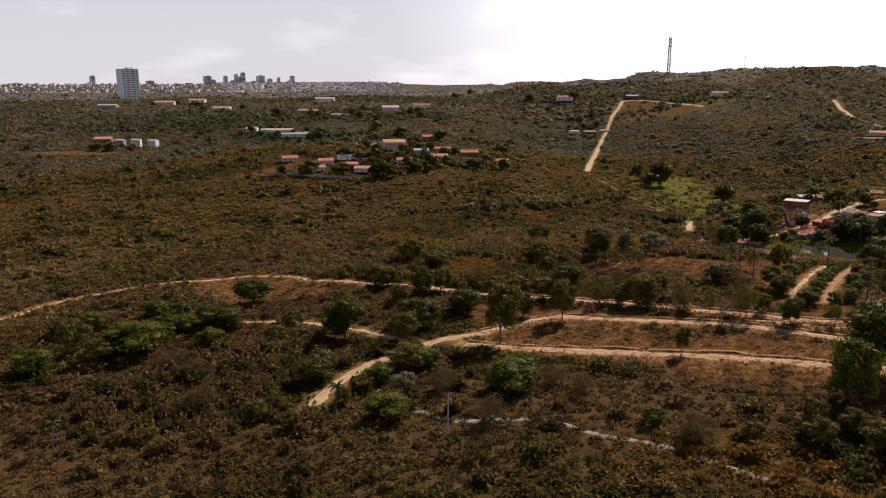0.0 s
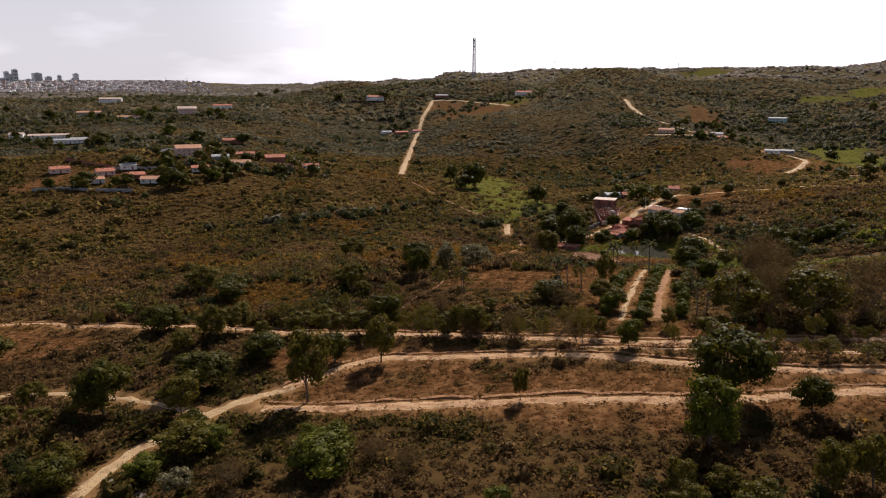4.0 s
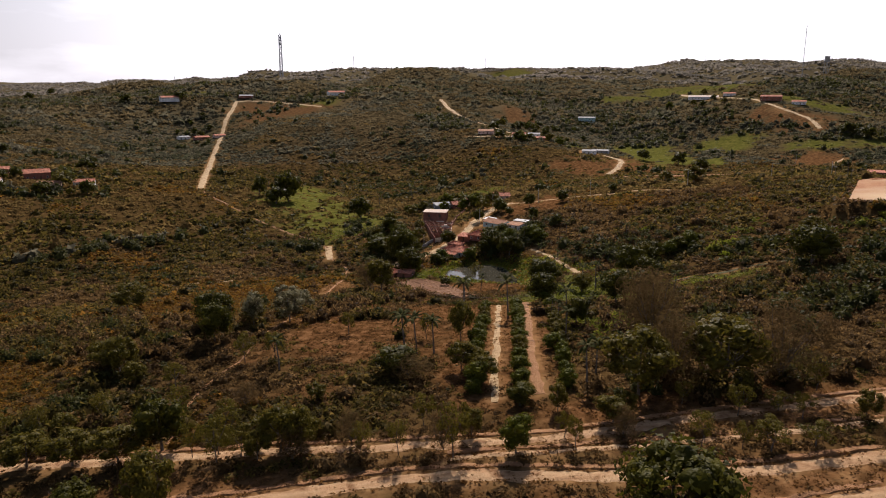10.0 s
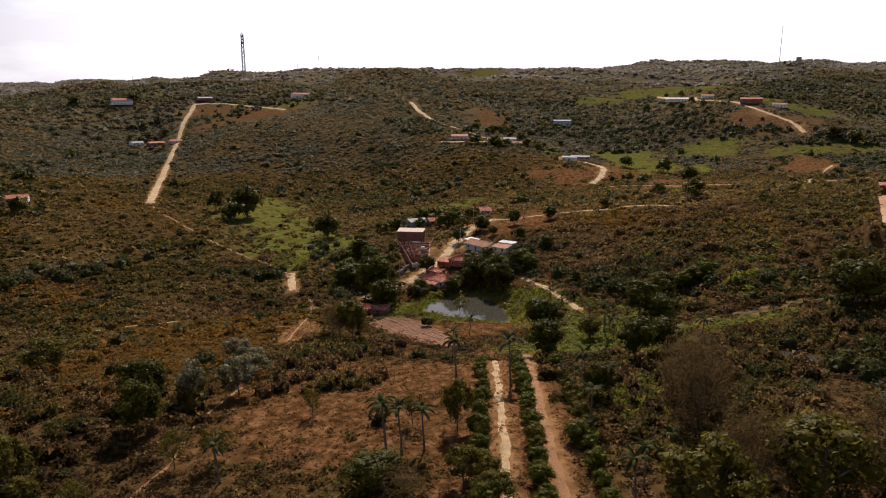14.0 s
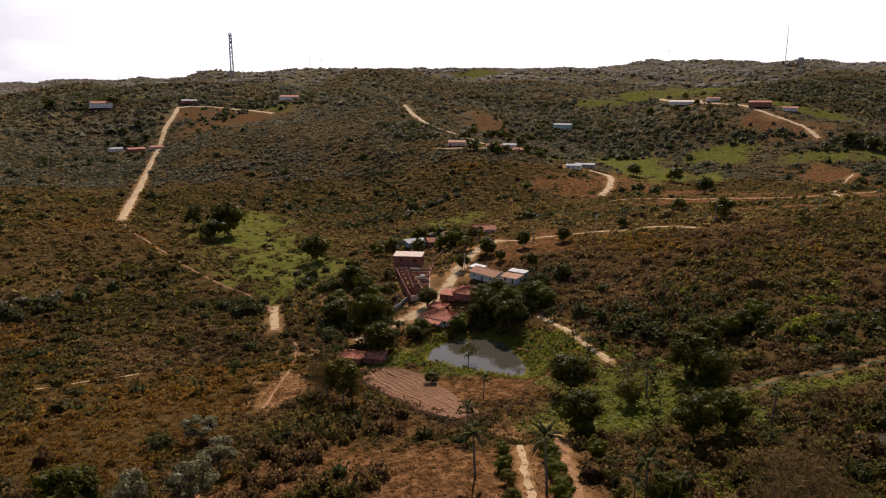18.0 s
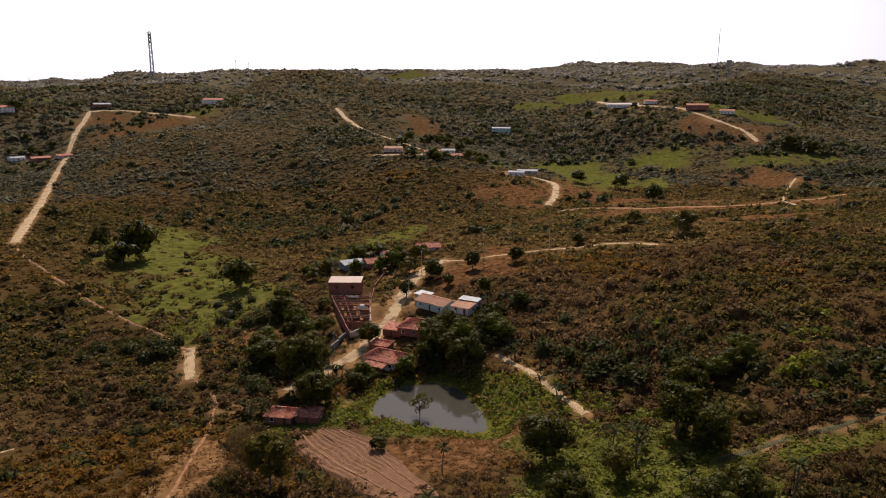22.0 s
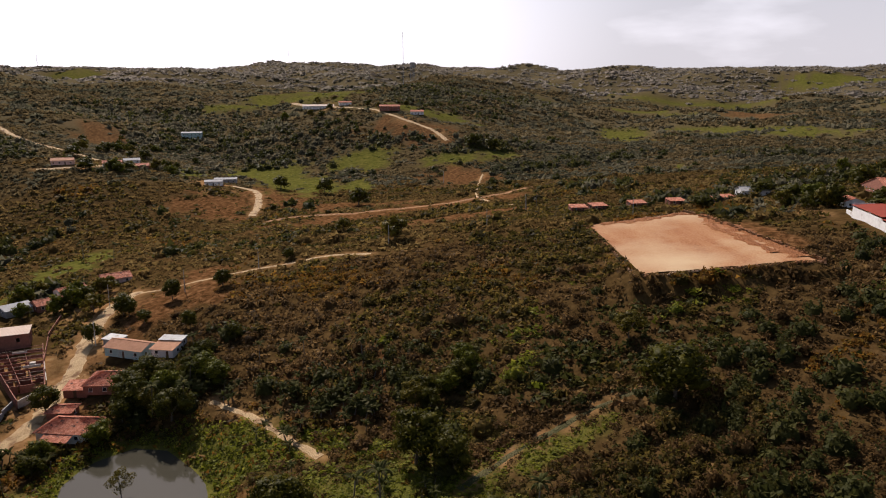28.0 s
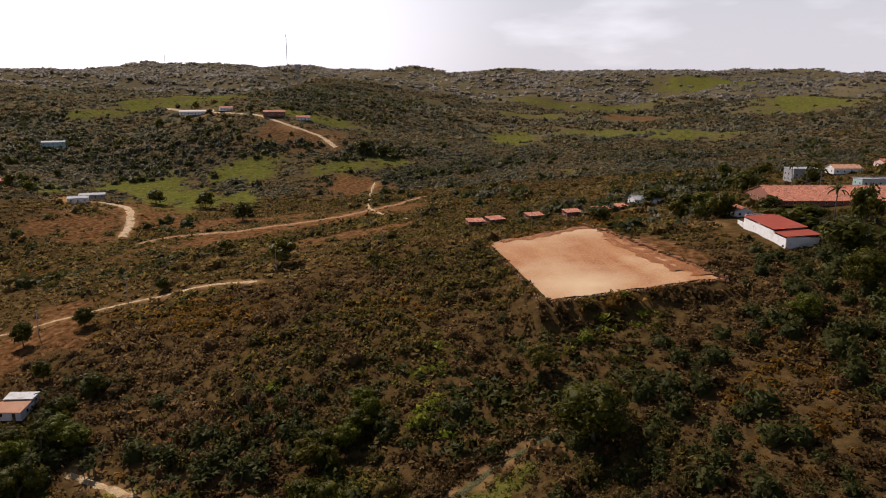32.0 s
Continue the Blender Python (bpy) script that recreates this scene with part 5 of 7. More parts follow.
# x, y, crown width, height
TREES = {
    "dark": [[(-19, 182, 11.6, 11.9), (14, 205, 9.4, 5.4), (-13, 240, 9.9, 7.0), (-56, 229, 14.7, 8.5), (-57, 199, 14.8, 6.7), (0, 166, 6.0, 4.8), (165, 533, 16.0, 11.0), (5, 274, 11.2, 7.3), (-72, 197, 9.8, 6.5), (108, 128, 7.6, 6.9), (98, 138, 17.6, 14.1), (-14, 235, 11.1, 8.3), (14, 199, 11.1, 7.2), (30, 191, 8.2, 7.1), (105, 182, 5.8, 4.6), (93, 210, 11.2, 6.1), (-10, 237, 5.0, 7.1), (0, 188, 14.5, 8.5), (45, 206, 10.0, 9.8), (5, 263, 13.2, 7.1), (66, 259, 9.0, 10.4), (168, 257, 10.7, 9.6), (184, 277, 13.0, 10.5)],
             [(181, 237, 12.0, 10.8), (150, 219, 7.2, 7.6), (69, 276, 12.2, 10.5), (169, 359, 14.6, 16.0), (164, 343, 11.8, 10.9), (168, 383, 12.2, 8.5), (190, 236, 10.5, 9.5), (211, 263, 12.7, 12.2), (210, 254, 9.5, 9.1), (163, 310, 4.5, 3.6), (247, 348, 5.8, 5.5), (212, 352, 12.0, 9.4), (210, 335, 11.3, 8.9), (220, 355, 10.0, 8.4), (176, 542, 19.0, 19.8), (195, 465, 14.2, 12.5), (162, 560, 10.4, 13.3), (199, 370, 8.8, 7.5), (232, 395, 6.9, 7.0), (176, 365, 11.3, 10.8), (267, 397, 7.2, 7.8), (281, 386, 7.2, 6.4)],
             [(314, 382, 6.3, 5.0), (504, 547, 13.1, 9.2), (507, 509, 12.6, 11.0), (468, 453, 13.3, 11.0), (417, 237, 12.3, 6.5), (705, 485, 16.0, 11.0), (708, 466, 16.0, 11.0), (428, 662, 13.9, 8.9), (457, 716, 13.3, 8.9), (479, 218, 14.9, 7.1), (452, 203, 13.8, 7.7), (500, 174, 12.5, 10.9), (394, 170, 13.9, 6.3), (389, 161, 16.0, 8.4), (353, 154, 18.1, 11.2), (321, 155, 14.2, 11.8), (433, 169, 10.5, 6.4), (399, 140, 11.9, 13.9), (8, 749, 16.0, 11.0), (-16, 694, 16.0, 11.0), (66, 679, 16.0, 11.0), (-34, 761, 16.0, 11.0)],
             [(-88, 522, 16.0, 9.0), (-67, 561, 16.0, 8.1), (-34, 515, 16.0, 10.5), (-117, 748, 16.0, 11.0), (-206, 955, 16.0, 11.0), (73, 1527, 16.0, 11.0), (141, 1079, 16.0, 11.0), (204, 1062, 16.0, 11.0), (37, 1384, 16.0, 11.0)]],
    "bright": [[(-75, 181, 18.4, 9.0), (-7, 152, 8.2, 3.8), (22, 142, 13.1, 6.2), (-97, 171, 12.6, 6.2), (-4, 132, 10.6, 4.8), (84, 124, 10.8, 12.8), (94, 168, 6.5, 7.0), (103, 194, 5.7, 5.6), (130, 204, 5.6, 4.2), (227, 341, 9.7, 7.2), (300, 172, 9.0, 7.0), (444, 194, 12.4, 8.7), (-63, 802, 16.0, 11.0), (-107, 942, 16.0, 11.0)]],
    "olive": [[(-21, 158, 8.3, 5.7), (-93, 183, 12.2, 9.8), (-82, 175, 9.9, 6.8), (62, 153, 4.1, 7.0), (-7, 219, 6.4, 5.4), (-1, 158, 12.5, 5.7), (72, 114, 5.6, 6.6), (92, 107, 6.9, 8.9), (98, 105, 8.0, 10.0), (91, 177, 4.9, 5.3), (109, 176, 4.6, 5.7), (105, 195, 7.6, 5.8), (114, 167, 8.2, 5.2), (126, 173, 16.0, 13.6), (143, 168, 19.0, 14.1), (1, 222, 10.3, 9.9), (7, 226, 9.1, 7.7), (-6, 214, 6.4, 6.1), (22, 171, 12.2, 16.0), (40, 185, 9.9, 11.6), (-3, 175, 9.0, 8.8), (24, 216, 9.9, 6.5)],
             [(31, 211, 9.7, 6.9), (38, 207, 10.0, 6.7), (62, 192, 8.9, 8.5), (65, 190, 7.4, 8.4), (-5, 285, 14.6, 9.9), (41, 257, 10.5, 7.2), (53, 326, 13.9, 9.6), (115, 220, 7.1, 10.4), (105, 203, 7.3, 6.8), (79, 271, 7.0, 7.6), (135, 308, 13.2, 13.3), (43, 252, 8.7, 9.1), (173, 374, 12.8, 10.0), (188, 261, 9.0, 7.0), (252, 421, 9.1, 7.2), (338, 346, 12.4, 10.0), (366, 392, 8.9, 6.8), (269, 233, 9.6, 7.2), (45, 576, 16.0, 9.9)]],
    "thin": [[(73, 183, 4.3, 6.2), (78, 179, 4.7, 6.5), (85, 173, 6.8, 10.3), (103, 164, 3.8, 5.9), (125, 149, 3.8, 5.0), (128, 146, 7.2, 5.1), (135, 143, 7.4, 4.7), (126, 158, 3.2, 3.1), (141, 154, 6.6, 4.3), (52, 195, 7.0, 8.8), (74, 234, 6.2, 7.6), (68, 238, 6.3, 7.7), (184, 322, 7.3, 7.0)]],
    "bare": [[(136, 174, 15.3, 14.3), (94, 206, 11.0, 5.0), (150, 195, 17.8, 18.4), (134, 316, 12.3, 12.1), (163, 205, 16.4, 14.7), (153, 161, 18.4, 17.2)]],
    "pale": [[(88, 267, 9.5, 9.5), (97, 299, 9.2, 6.1), (96, 281, 9.1, 7.4), (78, 267, 8.2, 10.6)]],
}
for kind, groups in TREES.items():
    for row in groups:
        for x, y, wide, high in row:
            plant(kind, x, y, wide, high)

# trees and tall bushes beside the tracks: kind, x, y, width, height
TRACKSIDE = [("dark", 246, 217, 18, 13), ("dark", -64, 206, 8, 6), ("dark", -57, 198, 7.5, 6), ("dark", -74, 210, 8, 6), ("dark", -84, 216, 7, 5), ("bright", -74, 182, 9, 6), ("bright", -71, 191, 7, 5), ("bright", -57, 186, 8, 5), ("olive", -38, 183, 7, 5), ("olive", -31, 181, 6.5, 4.5),
             ("bright", -22, 160, 7.5, 5.5), ("bright", -6, 151, 7.5, 5), ("olive", -14, 140, 4.5, 4), ("bright", 4, 158, 7, 4.5), ("olive", -2, 186, 7, 5), ("olive", -2, 164, 5, 4), ("dark", 13, 203, 7, 5.5), ("olive", -5, 130, 9, 7), ("olive", -31, 134, 6, 4.5),
             ("bright", 21, 150, 6.5, 5), ("pale", -1, 143, 6.5, 5), ("bare", 7, 143, 7, 5), ("olive", -23, 129, 5, 4), ("bare", 16, 126, 8, 5.5), ("thin", 53, 198, 5.5, 5), ("olive", 59, 197, 6, 5), ("olive", 66, 193, 7, 5.5), ("bare", 73, 187, 6.5, 6.5), ("bare", 78, 180, 6.5, 6),
             ("bare", 85, 176, 7.5, 7), ("olive", 92, 175, 5.5, 4.5), ("dark", 96, 169, 6, 4.5), ("thin", 104, 168, 4, 5), ("olive", 40, 265, 7, 5.5), ("olive", 45, 243, 6, 5), ("thin", 52, 234, 6, 6), ("bright", 46, 121, 5, 3.5), ("bare", 51, 113, 8, 6), ("olive", 61, 112, 5, 4), ("olive", 71, 110, 7, 5),
             ("olive", 78, 112, 6, 5), ("olive", 79, 106, 8, 6), ("bright", 25, 147, 8, 6), ("olive", 108, 201, 5.5, 5), ("thin", 110, 228, 5, 7), ("thin", 96, 244, 5, 6), ("bare", 31, 143, 6, 4), ("bare", 36, 137, 6, 4), ("bare", -45, 142, 8, 5), ("bare", -52, 160, 8, 5), ("bare", -62, 168, 9, 5),
             ("bare", 62, 214, 6, 5), ("olive", 74, 207, 5, 4), ("olive", 30, 224, 6, 5), ("thin", 20, 231, 6, 6), ("olive", 8, 240, 6, 5), ("olive", -12, 250, 6, 5), ("bright", -28, 262, 7, 5), ("olive", 118, 168, 5, 5), ("thin", 130, 166, 4, 5), ("olive", 142, 162, 5, 5), ("thin", 155, 156, 5, 6)]
for k, (x, y) in enumerate([(17, 229), (23, 218), (32, 210), (39, 206), (49, 200), (53, 197), (58, 192), (63, 188), (72, 183), (84, 176), (92, 176), (103, 166), (112, 162), (120, 153), (126, 150), (130, 148), (136, 143), (141, 135),
                            (134, 157), (141, 155), (142, 150), (151, 144), (127, 159), (26, 227), (37, 225), (57, 210), (14, 215), (-40, 254), (-32, 250), (0, 224), (56, 195), (87, 176), (136, 156), (86, 185), (50, 218), (57, 206), (68, 194)]):
    TRACKSIDE.append((("thin", "olive", "bare", "thin", "thin")[k % 5], x, y, 4.6 + 0.5 * (k % 4), 5.2 + 0.45 * (k % 5)))
# leafy trees on the near slope beside the downhill road
for k, (x, y) in enumerate([(-96, 168), (-105, 199), (-77, 185), (-68, 199), (-57, 202), (-38, 182), (-100, 207), (-22, 153), (-35, 192), (-84, 219), (-1, 186), (-22, 183)]):
    TRACKSIDE.append((("bright", "dark", "olive")[k % 3], x, y, 7.5 + 0.8 * (k % 4), 5.2 + 0.5 * (k % 3)))
standing = [(x, y) for groups in TREES.values() for row in groups for x, y, wide, high in row]
for kind, x, y, wide, high in TRACKSIDE:
    if all(math.hypot(x - q[0], y - q[1]) > 2.6 for q in standing):
        plant(kind, x, y, wide, high)
        standing.append((x, y))

# trees standing among the houses of the hills
for cx, cy, n, rx, ry in ((-30, 575, 26, 75, 45), (20, 600, 12, 40, 25), (-165, 775, 14, 70, 25), (-60, 930, 14, 90, 40), (470, 655, 12, 50, 25), (780, 660, 14, 30, 70), (232, 365, 7, 10, 12), (205, 345, 5, 9, 4), (186, 388, 9, 12, 16), (250, 396, 3, 5, 9), (170, 350, 7, 9, 10), (222, 346, 7, 9, 7), (192, 412, 8, 12, 14), (240, 272, 7, 12, 10), (215, 402, 5, 16, 12),
                          (250, 455, 16, 26, 12), (262, 438, 6, 16, 6), (200, 950, 8, 40, 60), (-300, 690, 8, 60, 30), (550, 760, 22, 70, 70), (-300, 1030, 7, 40, 20), (-400, 1140, 10, 70, 50), (-170, 970, 7, 50, 20), (-140, 740, 8, 40, 14), (-85, 516, 7, 36, 9), (-15, 536, 8, 36, 9), (40, 560, 6, 26, 10), (420, 190, 10, 40, 14), (540, 160, 12, 50, 30)):
    for k in range(n):
        x, y = cx + tree_rng.gauss(0, rx * 0.55), cy + tree_rng.gauss(0, ry * 0.55)
        if all(math.hypot(x - q[0], y - q[1]) > q[2] + 1 for q in CLEAR) and float(edge([x], [y], POND)[0]) > 4 and float(edge([x], [y], FIELD)[0]) > 6 and float(off_track(np.array([x]), np.array([y]))[0]) > 2.5:
            wide = tree_rng.uniform(5.5, 10)
            plant(tree_rng.choice(("dark", "dark", "bright", "olive")), x, y, wide, wide * tree_rng.uniform(0.75, 1.05))

# rows of orchard bushes beside the two straight paths
orchard = [((157.8, 257), (107, 184), 26, 4.2), ((170, 258), (119, 185), 15, 4.6), ((146, 256), (100, 191), 11, 4.8)]
for (ax, ay), (bx, by), n, wide in orchard:
    for k in range(n):
        u = (k + tree_rng.uniform(-0.2, 0.2)) / (n - 1)
        s = wide * tree_rng.uniform(0.75, 1.2)
        b = plant(tree_rng.choice(("bright", "bright", "olive")), ax + (bx - ax) * u + tree_rng.uniform(-0.5, 0.5), ay + (by - ay) * u, s, s * 0.85, "orchard_bush", 0.6)
        tagged(b, "low rounded orchard bush in a straight row", "bush", "orchard bushes")


def frond_mesh():
    """One arched feather leaf, a unit long, along +x."""
    verts, faces = [], []
    for k in range(9):
        u = k / 8
        x, z = u * 0.92, 0.34 * math.sin(u * 2.2) - 0.30 * u * u
        w = 0.13 * math.sin(math.pi * (0.08 + 0.9 * u)) ** 0.7
        verts += [(x, 0, z), (x - 0.05, w, z - 0.45 * w), (x - 0.05, -w, z - 0.45 * w)]
    for k in range(8):
        a, b = 3 * k, 3 * k + 3
        faces += [(a, b, b + 1, a + 1), (a, a + 2, b + 2, b)]
    return mesh_of("frond", verts, faces, FROND)


FROND_MESH = frond_mesh()
palm_trunks = []
for s in range(3):
    bm, q = bmesh.new(), random.Random(s)
    bend = q.uniform(-0.08, 0.08)
    tube(bm, [(0, 0, -0.05), (bend * 0.3, 0, 0.3), (bend * 0.7, 0.02, 0.6), (bend, 0.03, 0.86)], [0.026, 0.018, 0.016, 0.014], 7)
    me = bpy.data.meshes.new("trunk")
    bm.to_mesh(me)
    bm.free()
    me.materials.append(PALM_BARK)
    palm_trunks.append((me, bend))
PALMS = [(100, 220, 10.9), (102, 218, 9.8), (106, 217, 9.3), (137, 208, 8.7), (121, 182, 9.6), (126, 185, 8.5), (136, 189, 6.8), (146, 269, 8.4), (151, 231, 5.8), (192, 266, 9.8), (194, 261, 10.0), (200, 232, 9.0), (140, 236, 12.0), (134, 249, 11.0), (149, 222, 10.8), (152, 218, 7.9), (146, 222, 6.7), (197, 285, 5.3), (166, 290, 6.6), (209, 341, 9.7), (213, 334, 9.6), (255, 515, 9.5), (312, 509, 10.1), (309, 483, 9.6), (227, 508, 9.1), (183, 610, 7.4)] + [
    (262, 529, 8.1), (236, 524, 7.8), (435, 320, 8.7), (438, 290, 7.4), (426, 322, 8.0), (439, 297, 6.4), (513, 151, 13.7), (511, 145, 13.6), (489, 142, 12.9), (396, 151, 14.8), (518, 120, 14.0), (-15, 135, 7.0), (15, 115, 6.6), (18, 114, 6.0), (-68, 125, 6.7), (73, 228, 8.2), (228, 345, 8.5), (222, 341, 7.5), (234, 352, 8.0), (186, 396, 8.0), (181, 384, 7.0), (196, 428, 8.5), (205, 440, 7.5), (176, 356, 7.0), (172, 345, 6.5), (238, 330, 7.0), (243, 318, 6.5), (246, 300, 7.0), (262, 440, 8.0), (-149, 858, 10.2), (-139, 858, 10.1)]
for x, y, high in PALMS:
    palm = thing("palm", "slim palm with arching grey-green fronds", "palm", "palms of the valley")
    palm.matrix_world = pose(x, y, ground_at(x, y) - 0.1, 0, 0, tree_rng.uniform(0, 360)) @ Matrix.Scale(high, 4)
    me, bend = palm_trunks[tree_rng.randrange(3)]
    put("trunk", me, parent=palm)
    for k in range(13):
        leaf = put("frond", FROND_MESH, parent=palm)
        leaf.matrix_local = pose(bend, 0.03, 0.85, 0, -tree_rng.uniform(-30, 42), 360 * k / 13 + tree_rng.uniform(-9, 9)) @ Matrix.Scale(tree_rng.uniform(0.27, 0.36), 4)

# banana clumps on the damp ground
for cx, cy, n, r in ((176, 360, 9, 7), (232, 352, 8, 7), (240, 290, 8, 9), (213, 300, 14, 9), (183, 352, 7, 6), (214, 345, 6, 5), (196, 480, 8, 14), (250, 480, 9, 16), (225, 285, 9, 8), (163, 350, 6, 6), (190, 250, 6, 9), (226, 308, 10, 8), (231, 290, 9, 7), (222, 326, 6, 6), (203, 262, 6, 8), (152, 352, 7, 7), (186, 372, 6, 6)):
    for k in range(n):
        x, y = cx + tree_rng.gauss(0, r * 0.5), cy + tree_rng.gauss(0, r * 0.5)
        if float(edge([x], [y], POND)[0]) < 2:
            continue
        plant_ = thing("banana_plant", "banana plant with broad drooping green leaves", "plant", "banana plants")
        high = tree_rng.uniform(3.0, 4.6)
        plant_.matrix_world = pose(x, y, ground_at(x, y) - 0.1, 0, 0, tree_rng.uniform(0, 360)) @ Matrix.Scale(high, 4)
        stem = put("trunk", palm_trunks[0][0], parent=plant_)
        stem.matrix_local = Matrix.Diagonal((1.8, 1.8, 0.6, 1))
        for j in range(7):
            leaf = put("leaf", FROND_MESH, parent=plant_)
            leaf.matrix_local = pose(0, 0, 0.5, 0, -tree_rng.uniform(5, 60), 51 * j + tree_rng.uniform(-14, 14)) @ Matrix.Scale(tree_rng.uniform(0.55, 0.75), 4)

# ---- houses ----


def panel(bm, a, b, z0, z1, thick, holes=()):
    """An upright wall from a to b with openings (from, to, sill, head) through it."""
    a, b = Vector((*a, 0)), Vector((*b, 0))
    length, d = (b - a).length, (b - a).normalized()
    n = Vector((-d.y, d.x, 0)) * thick / 2

    def slab(u0, u1, w0, w1):
        if u1 - u0 < 0.01 or w1 - w0 < 0.01:
            return
        low = [a + d * u0 - n, a + d * u1 - n, a + d * u1 + n, a + d * u0 + n]
        v = [bm.verts.new((p.x, p.y, w)) for w in (w0, w1) for p in low]
        for f in ((0, 3, 2, 1), (4, 5, 6, 7), (0, 1, 5, 4), (1, 2, 6, 5), (2, 3, 7, 6), (3, 0, 4, 7)):
            bm.faces.new([v[i] for i in f])

    u = 0.0
    for h0, h1, sill, head in sorted(holes):
        slab(u, h0, z0, z1)
        slab(h0, h1, z0, z0 + sill)
        slab(h0, h1, z0 + head, z1)
        u = h1
    slab(u, length, z0, z1)


def roof_slope(length, run, rise, over, pitch_):
    """A ribbed slope: ridge along x, falling towards -y, ribs running down it."""
    bm = bmesh.new()
    n = max(4, int(length / pitch_))
    slope = math.hypot(run, rise)
    k = over / slope
    cols = []
    for i in range(2 * n + 1):
        x = -length / 2 + length * i / (2 * n)
        up = 0.06 if i % 2 else 0.0
        cols.append([bm.verts.new((x, 0, rise + up)), bm.verts.new((x, -run * (1 + k), -rise * k + up)), bm.verts.new((x, -run * (1 + k), -rise * k + up - 0.09)), bm.verts.new((x, 0, rise + up - 0.09))])
    for a, b in zip(cols, cols[1:]):
        for j in range(4):
            bm.faces.new((a[j], a[(j + 1) % 4], b[(j + 1) % 4], b[j]))
    bm.faces.new(cols[0])
    bm.faces.new(cols[-1][::-1])
    return bm


def hip_slope(a, b, c, d, pitch_):
    """A ribbed roof face: eave from a to b, ridge from c (above b) to d (above a)."""
    bm = bmesh.new()
    a, b, c, d = Vector(a), Vector(b), Vector(c), Vector(d)
    n = max(4, int((b - a).length / pitch_))
    cols = []
    for i in range(2 * n + 1):
        u = i / (2 * n)
        low, top = a.lerp(b, u), d.lerp(c, u)
        up = Vector((0, 0, 0.07 if i % 2 else 0.0))
        sag = Vector((0, 0, -0.10 * math.sin(math.pi * u)))
        mid = low.lerp(top, 0.5) + sag
        cols.append([bm.verts.new(p + up) for p in (low, mid, top)] + [bm.verts.new(p + up - Vector((0, 0, 0.09))) for p in (top, mid, low)])
    for p, q in zip(cols, cols[1:]):
        for j in range(6):
            k = (j + 1) % 6
            if (p[j].co - q[j].co).length > 1e-4 or (p[k].co - q[k].co).length > 1e-4:
                bm.faces.new((p[j], p[k], q[k], q[j]))
    bmesh.ops.remove_doubles(bm, verts=bm.verts, dist=0.0005)
    return bm


